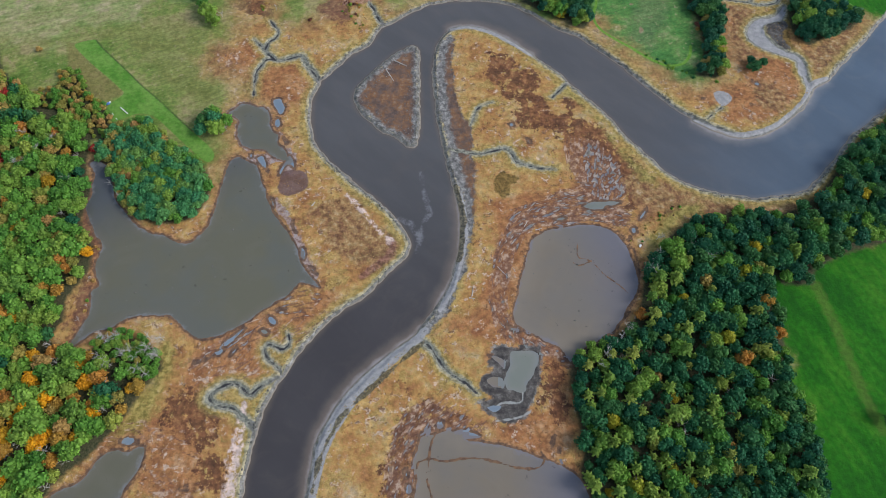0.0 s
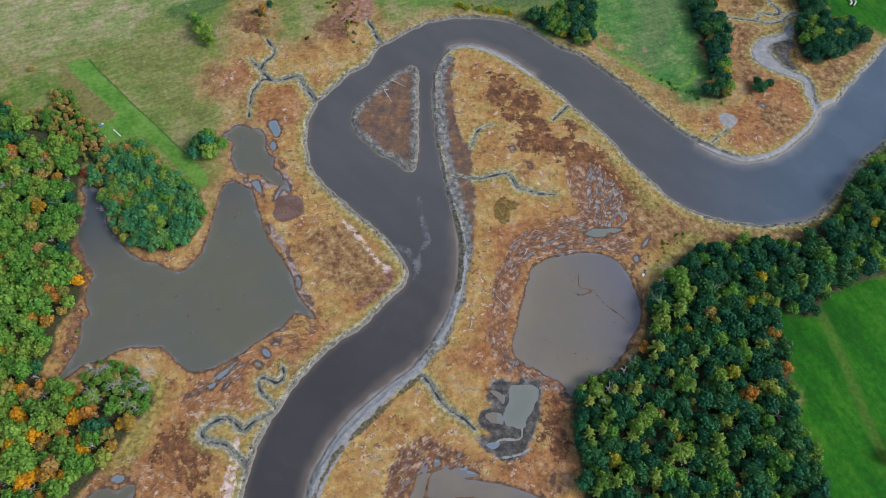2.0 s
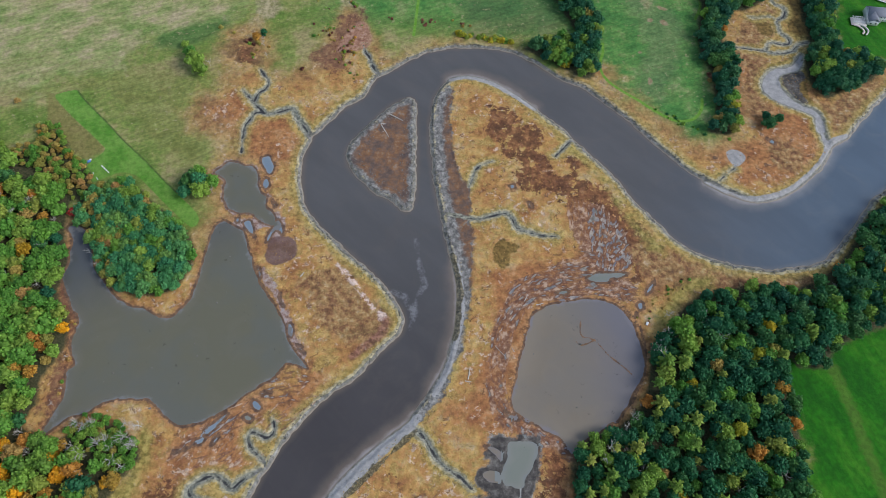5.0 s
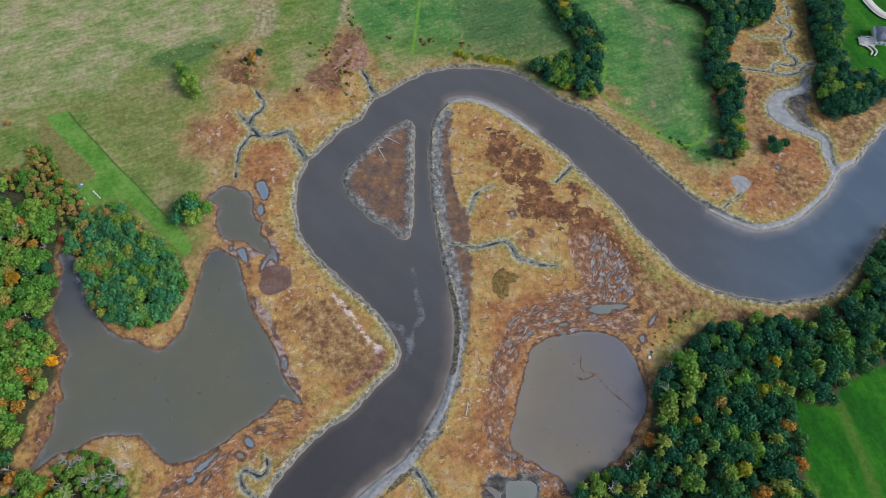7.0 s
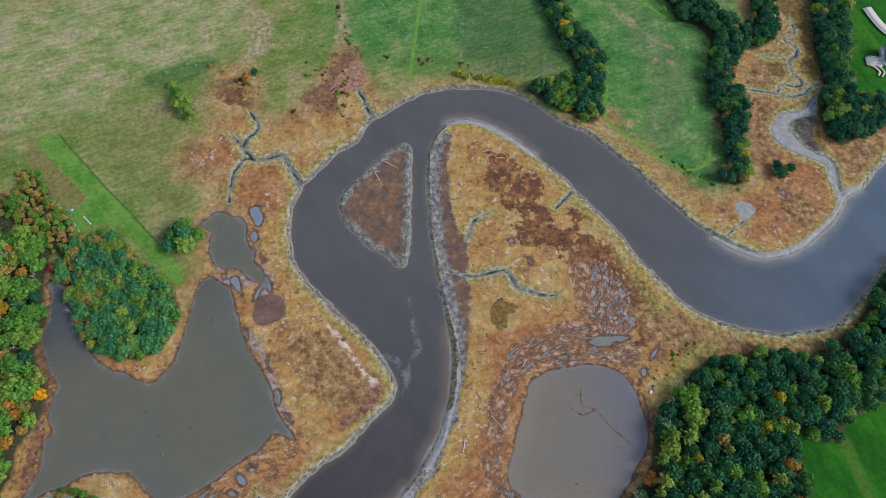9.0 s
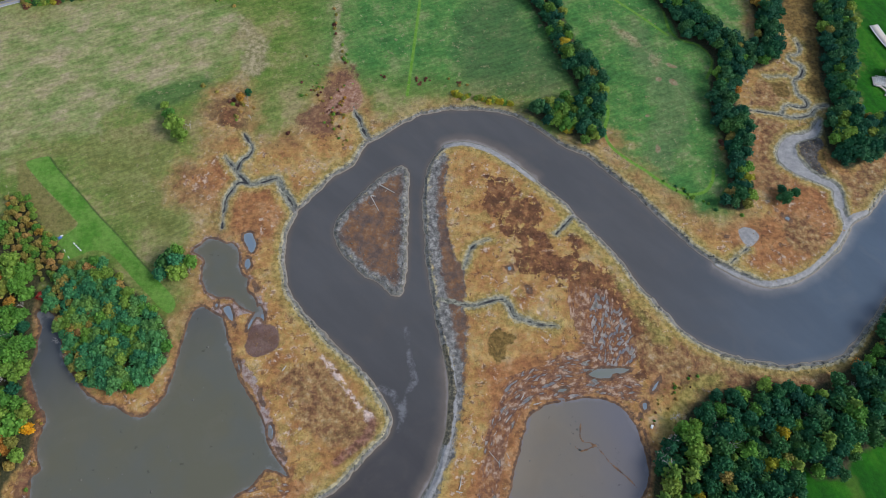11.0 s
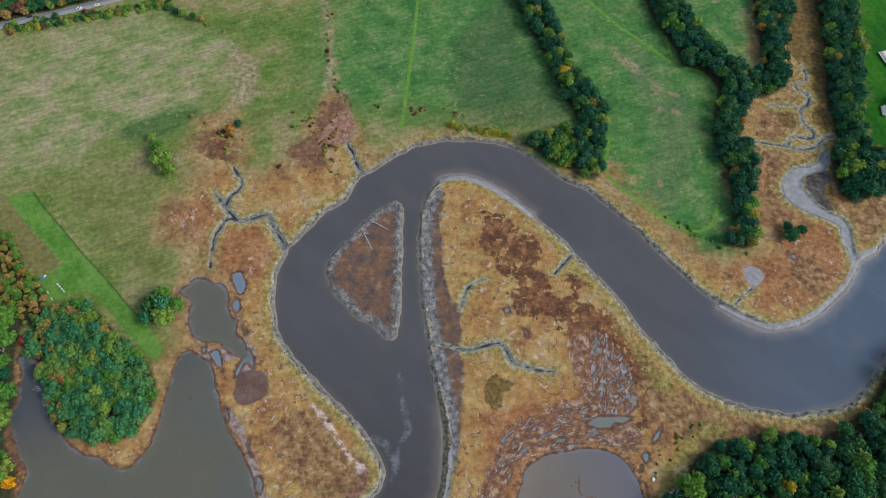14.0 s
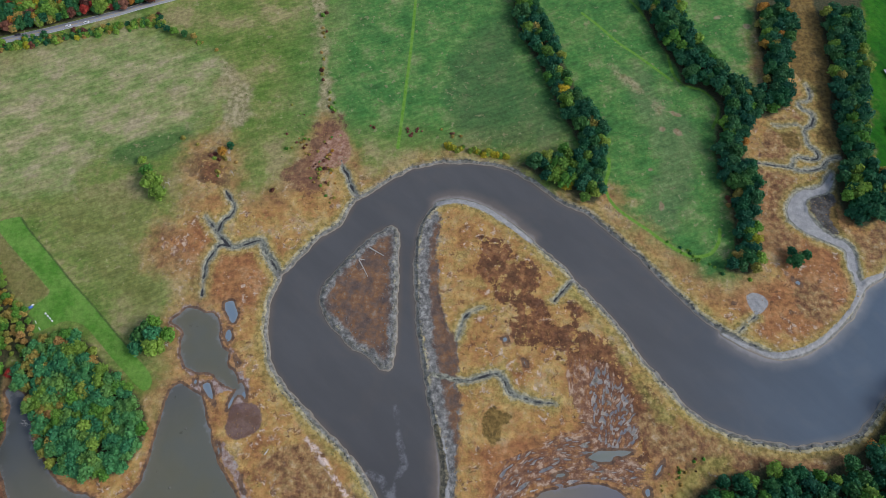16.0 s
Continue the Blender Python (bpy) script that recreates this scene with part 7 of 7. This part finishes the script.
for k in range(9):
    x, y = -325 + 40 * pick.random(), 255 + 30 * pick.random()
    place_tree("dead_tree", "dead", x, y, ground_at(x, y) + 4.0, float(pick.uniform(0.7, 1.0)), "", "bare grey dead tree among green crowns", "dead tree", "dead trees")

for x, y in ((108, 127), (114, 132), (105, 120), (120, 140), (145, 196), (146, 185), (142, 190), (151, 201), (111, 115), (124, 145)):
    place_tree("dead_tree", "dead", x, y, ground_at(x, y) + 1.5, float(pick.uniform(0.95, 1.2)), "", "bare white dead tree at the wood's edge", "dead tree", "dead trees")


def shrub_row(points, count, spread, odds, scale, label, group, seed, into=None):
    """Shrubs scattered along a line: things of their own, or spots added to the list into."""
    own, line = np.random.default_rng(seed), spline(points, False, 6)
    for _ in range(count):
        p = line[int(own.integers(len(line)))]
        x, y = float(p[0] + own.normal() * spread), float(p[1] + own.normal() * spread)
        hue = str(own.choice(list(odds), p=np.array(list(odds.values())) / sum(odds.values())))
        if ground_at(x, y) < -0.15:
            continue
        if into is not None:
            into.append((x, y, ground_at(x, y) - 0.1, float(own.uniform(*scale)), hue))
            continue
        place_tree("shrub", "shrub", x, y, ground_at(x, y) - 0.1, float(own.uniform(*scale)), hue, label, "shrub", group)


shrub_row([(5, 462.5), (20, 460), (35, 458), (52, 455)], 26, 1.0, {"lemon": 4, "olive": 3, "orange": 0.4}, (0.8, 1.5), "yellow-green shrub on the river bank", "shrubs on the bank", 1)
hedge = []
shrub_row([(-366, 535.5), (-330, 547), (-300, 556), (-270, 565), (-240, 573)], 200, 2.2, {"deep": 3, "green": 3, "olive": 2.5, "dull": 2, "maroon": 0.5, "lemon": 0.5}, (0.6, 1.6),
          "autumn shrub in the roadside hedge", "roadside hedge", 2, hedge)
join_plants("hedge", hedge, "shrub", "dense mixed autumn hedge along the road", "hedge")
shrub_row([(-205, 553), (-190, 548), (-186, 543)], 7, 0.8, {"green": 1, "dull": 2}, (0.5, 0.9), "low shrub along the field edge", "field edge shrubs", 3)
shrub_row([(-105, 590), (-103, 560), (-98, 530), (-90, 505), (-84, 490)], 22, 1.8, {"green": 2, "dull": 2, "maroon": 1}, (0.4, 0.9), "low shrub along the dry ditch", "ditch shrubs", 4)
shrub_row([(-110, 470), (-95, 455), (-85, 440), (-80, 425)], 70, 9.0, {"dull": 2, "maroon": 1.5, "orange": 0.5, "green": 0.8}, (0.3, 0.7), "low russet shrub on the marsh edge", "russet shrubs", 5)
shrub_row([(-60, 478), (-35, 476), (-10, 475), (15, 474)], 14, 1.8, {"maroon": 2, "dull": 1}, (0.4, 0.75), "low dark russet shrub in the meadow", "meadow shrubs", 6)
shrub_row([(-190, 455), (-175, 445), (-160, 440), (-165, 430)], 14, 4.0, {"dull": 2, "green": 1, "maroon": 0.7}, (0.5, 1.0), "low shrub on the brown marsh edge", "marsh edge shrubs", 7)
shrub_row([(150, 402), (175, 385), (200, 372), (222, 370)], 16, 2.0, {"green": 3, "deep": 1, "dull": 1}, (0.4, 0.8), "low green shrub along the meadow edge", "meadow edge shrubs", 8)
shrub_row([(-123.4, 419.4), (-118.6, 414.6)], 6, 0.7, {"maroon": 1}, (0.45, 0.7), "dark maroon bush alone on the marsh", "maroon bushes", 15)
shrub_row([(211, 424), (216, 428)], 5, 1.2, {"maroon": 1, "dull": 1}, (0.7, 1.2), "reddish shrub beside the trees", "reddish shrubs", 9)
shrub_row([(142, 214), (148, 222), (156, 232), (168, 240)], 26, 4.0, {"green": 2, "dull": 3, "maroon": 1.5}, (0.3, 0.65), "low shrub at the marsh edge", "marsh shrubs", 10)
shrub_row([(-272, 150), (-275, 170), (-278, 190), (-280, 215), (-272, 245)], 26, 2.5, {"dull": 4, "olive": 1, "green": 1}, (0.5, 1.1), "tawny shrub on the pond bank", "pond bank shrubs", 11)
shrub_row([(-180, 250), (-200, 232), (-222, 228), (-246, 240)], 20, 2.0, {"green": 3, "olive": 2, "dull": 1}, (0.5, 1.0), "green shrub on the spit's edge", "spit shrubs", 13)


shrub_row(BRUSH_POND[:7], 46, 2.2, {"dull": 4, "orange": 1, "olive": 1}, (0.35, 0.9), "bare tawny shrub on the pond's wooded bank", "pond bank shrubs", 14)
for x, y in spline(BRUSH_POND[:7], False, 3)[:, :2]:
    x, y = float(x + pick.normal() * 2), float(y + pick.normal() * 2)
    if ground_at(x, y) > -0.15:
        place_tree("dead_tree", "dead", x, y, ground_at(x, y), float(pick.uniform(0.3, 0.6)), "", "small bare grey tree on the pond bank", "dead tree", "dead trees")


# ---- loose cover: clods on the banks, rubble, tufts of grass ----
def scatter(mask, count, seed):
    """Places picked from the plan where mask holds."""
    own = np.random.default_rng(seed)
    j, i = np.nonzero(mask & (np.abs(GX) < 420) & (GY > 0) & (GY < 670))
    k = own.integers(len(i), size=count)
    x, y = GX[j[k], i[k]] + own.uniform(-0.7, 0.7, count), GY[j[k], i[k]] + own.uniform(-0.7, 0.7, count)
    return x, y, height[j[k], i[k]], own


def lumps(name, mask, count, sizes, material, label, category, seed, squash=0.6):
    x, y, z, own = scatter(mask, count, seed)
    bv, bf = ball(3, 6)
    r = own.uniform(*sizes, count)
    v = bv[None] * r[:, None, None] * own.uniform(0.6, 1.4, (count, 1, 3)) * np.array([1, 1, squash]) + own.normal(size=(count, len(bv), 3)) * 0.08 * r[:, None, None]
    v = v + np.stack([x, y, z + 0.1 * r], 1)[:, None]
    f = bf[None] + (np.arange(count) * len(bv))[:, None, None]
    tagged(new(name, mesh_from(name, v.reshape(-1, 3), f.reshape(-1, 4), material)), label, category, kind="stuff")


def tufts(name, mask, count, size, material, label, category, seed):
    x, y, z, own = scatter(mask, count, seed)
    c = np.stack([x, y, z + size * 0.35], 1)
    v, f = cards(c, np.tile([0.0, 0.0, 1.0], (count, 1)), size, 0.9)
    tagged(new(name, mesh_from(name, v, f, material)), label, category, kind="stuff")


def tuft_material(name, stops):
    n = Nodes(name)
    return n.done(n.ramp(n.pos.outputs["Random Per Island"], stops), 0.9, 0.1)


HAY_TUFT = tuft_material("marsh_hay", [(0.0, (0.24, 0.115, 0.046)), (0.35, (0.36, 0.20, 0.07)), (0.8, (0.42, 0.245, 0.085)), (1.0, (0.43, 0.27, 0.11))])
GRASS_TUFT = tuft_material("meadow_grass", [(0.0, (0.05, 0.12, 0.02)), (0.5, (0.11, 0.20, 0.04)), (0.85, (0.24, 0.24, 0.09)), (1.0, (0.36, 0.30, 0.17))])
SEDGE = tuft_material("bank_sedge", [(0.0, (0.10, 0.10, 0.05)), (0.5, (0.22, 0.20, 0.07)), (1.0, (0.42, 0.34, 0.18))])
lumps("bank_clods", (s_channel < 0.6) & (s_channel > -1.6) & (s_bar > 1), 1000, (0.3, 0.8), PEAT, "dark peat clods slumped along the river bank", "clods", 41)
lumps("creek_clods", (s_creek < 0.4) & (s_creek > -1.2) & (s_channel > 1) & (s_bar > 0), 260, (0.2, 0.5), PEAT, "dark peat clods in the tidal creeks", "clods", 42)
lumps("rubble", (s_mud < 0) & (s_channel > -0.5) & (s_channel < 9), 600, (0.2, 0.5), STONE, "grey rubble and mud lumps on the flats", "rubble", 43)
lumps("mud_clumps", (region(XS, YS, POND_EAST) < -5) | (region(XS, YS, POND_WEST + POND_WEST_INNER) < -12), 110, (0.4, 1.0), PEAT, "dark mud clumps in the shallow ponds", "mud clumps", 44, 0.9)
dry_land = (s_channel > 1.5) & (s_still > 2.0) & (s_creek > 1.2) & (s_mud > 1) & (s_wood > 1)
tufts("marsh_grass", dry_land & (s_field > 3) & (s_brown > -2) & (s_braid > 1) & (s_runnel > 1.0), 6000, 0.42, HAY_TUFT, "dry golden marsh grass", "marsh grass", 45)
tufts("bank_sedge", dry_land & (s_field > 0) & ((s_channel < 5) | (s_creek < 4)), 2600, 0.45, SEDGE, "pale green sedge along banks and creeks", "sedge", 46)
tufts("meadow_grass", (s_field < -3) & (s_lush > 2) & (s_wood > 1) & (s_road > 1) & (region(XS, YS, MOWN) > 1), 4000, 0.42, GRASS_TUFT, "rough meadow grass", "grass", 47)
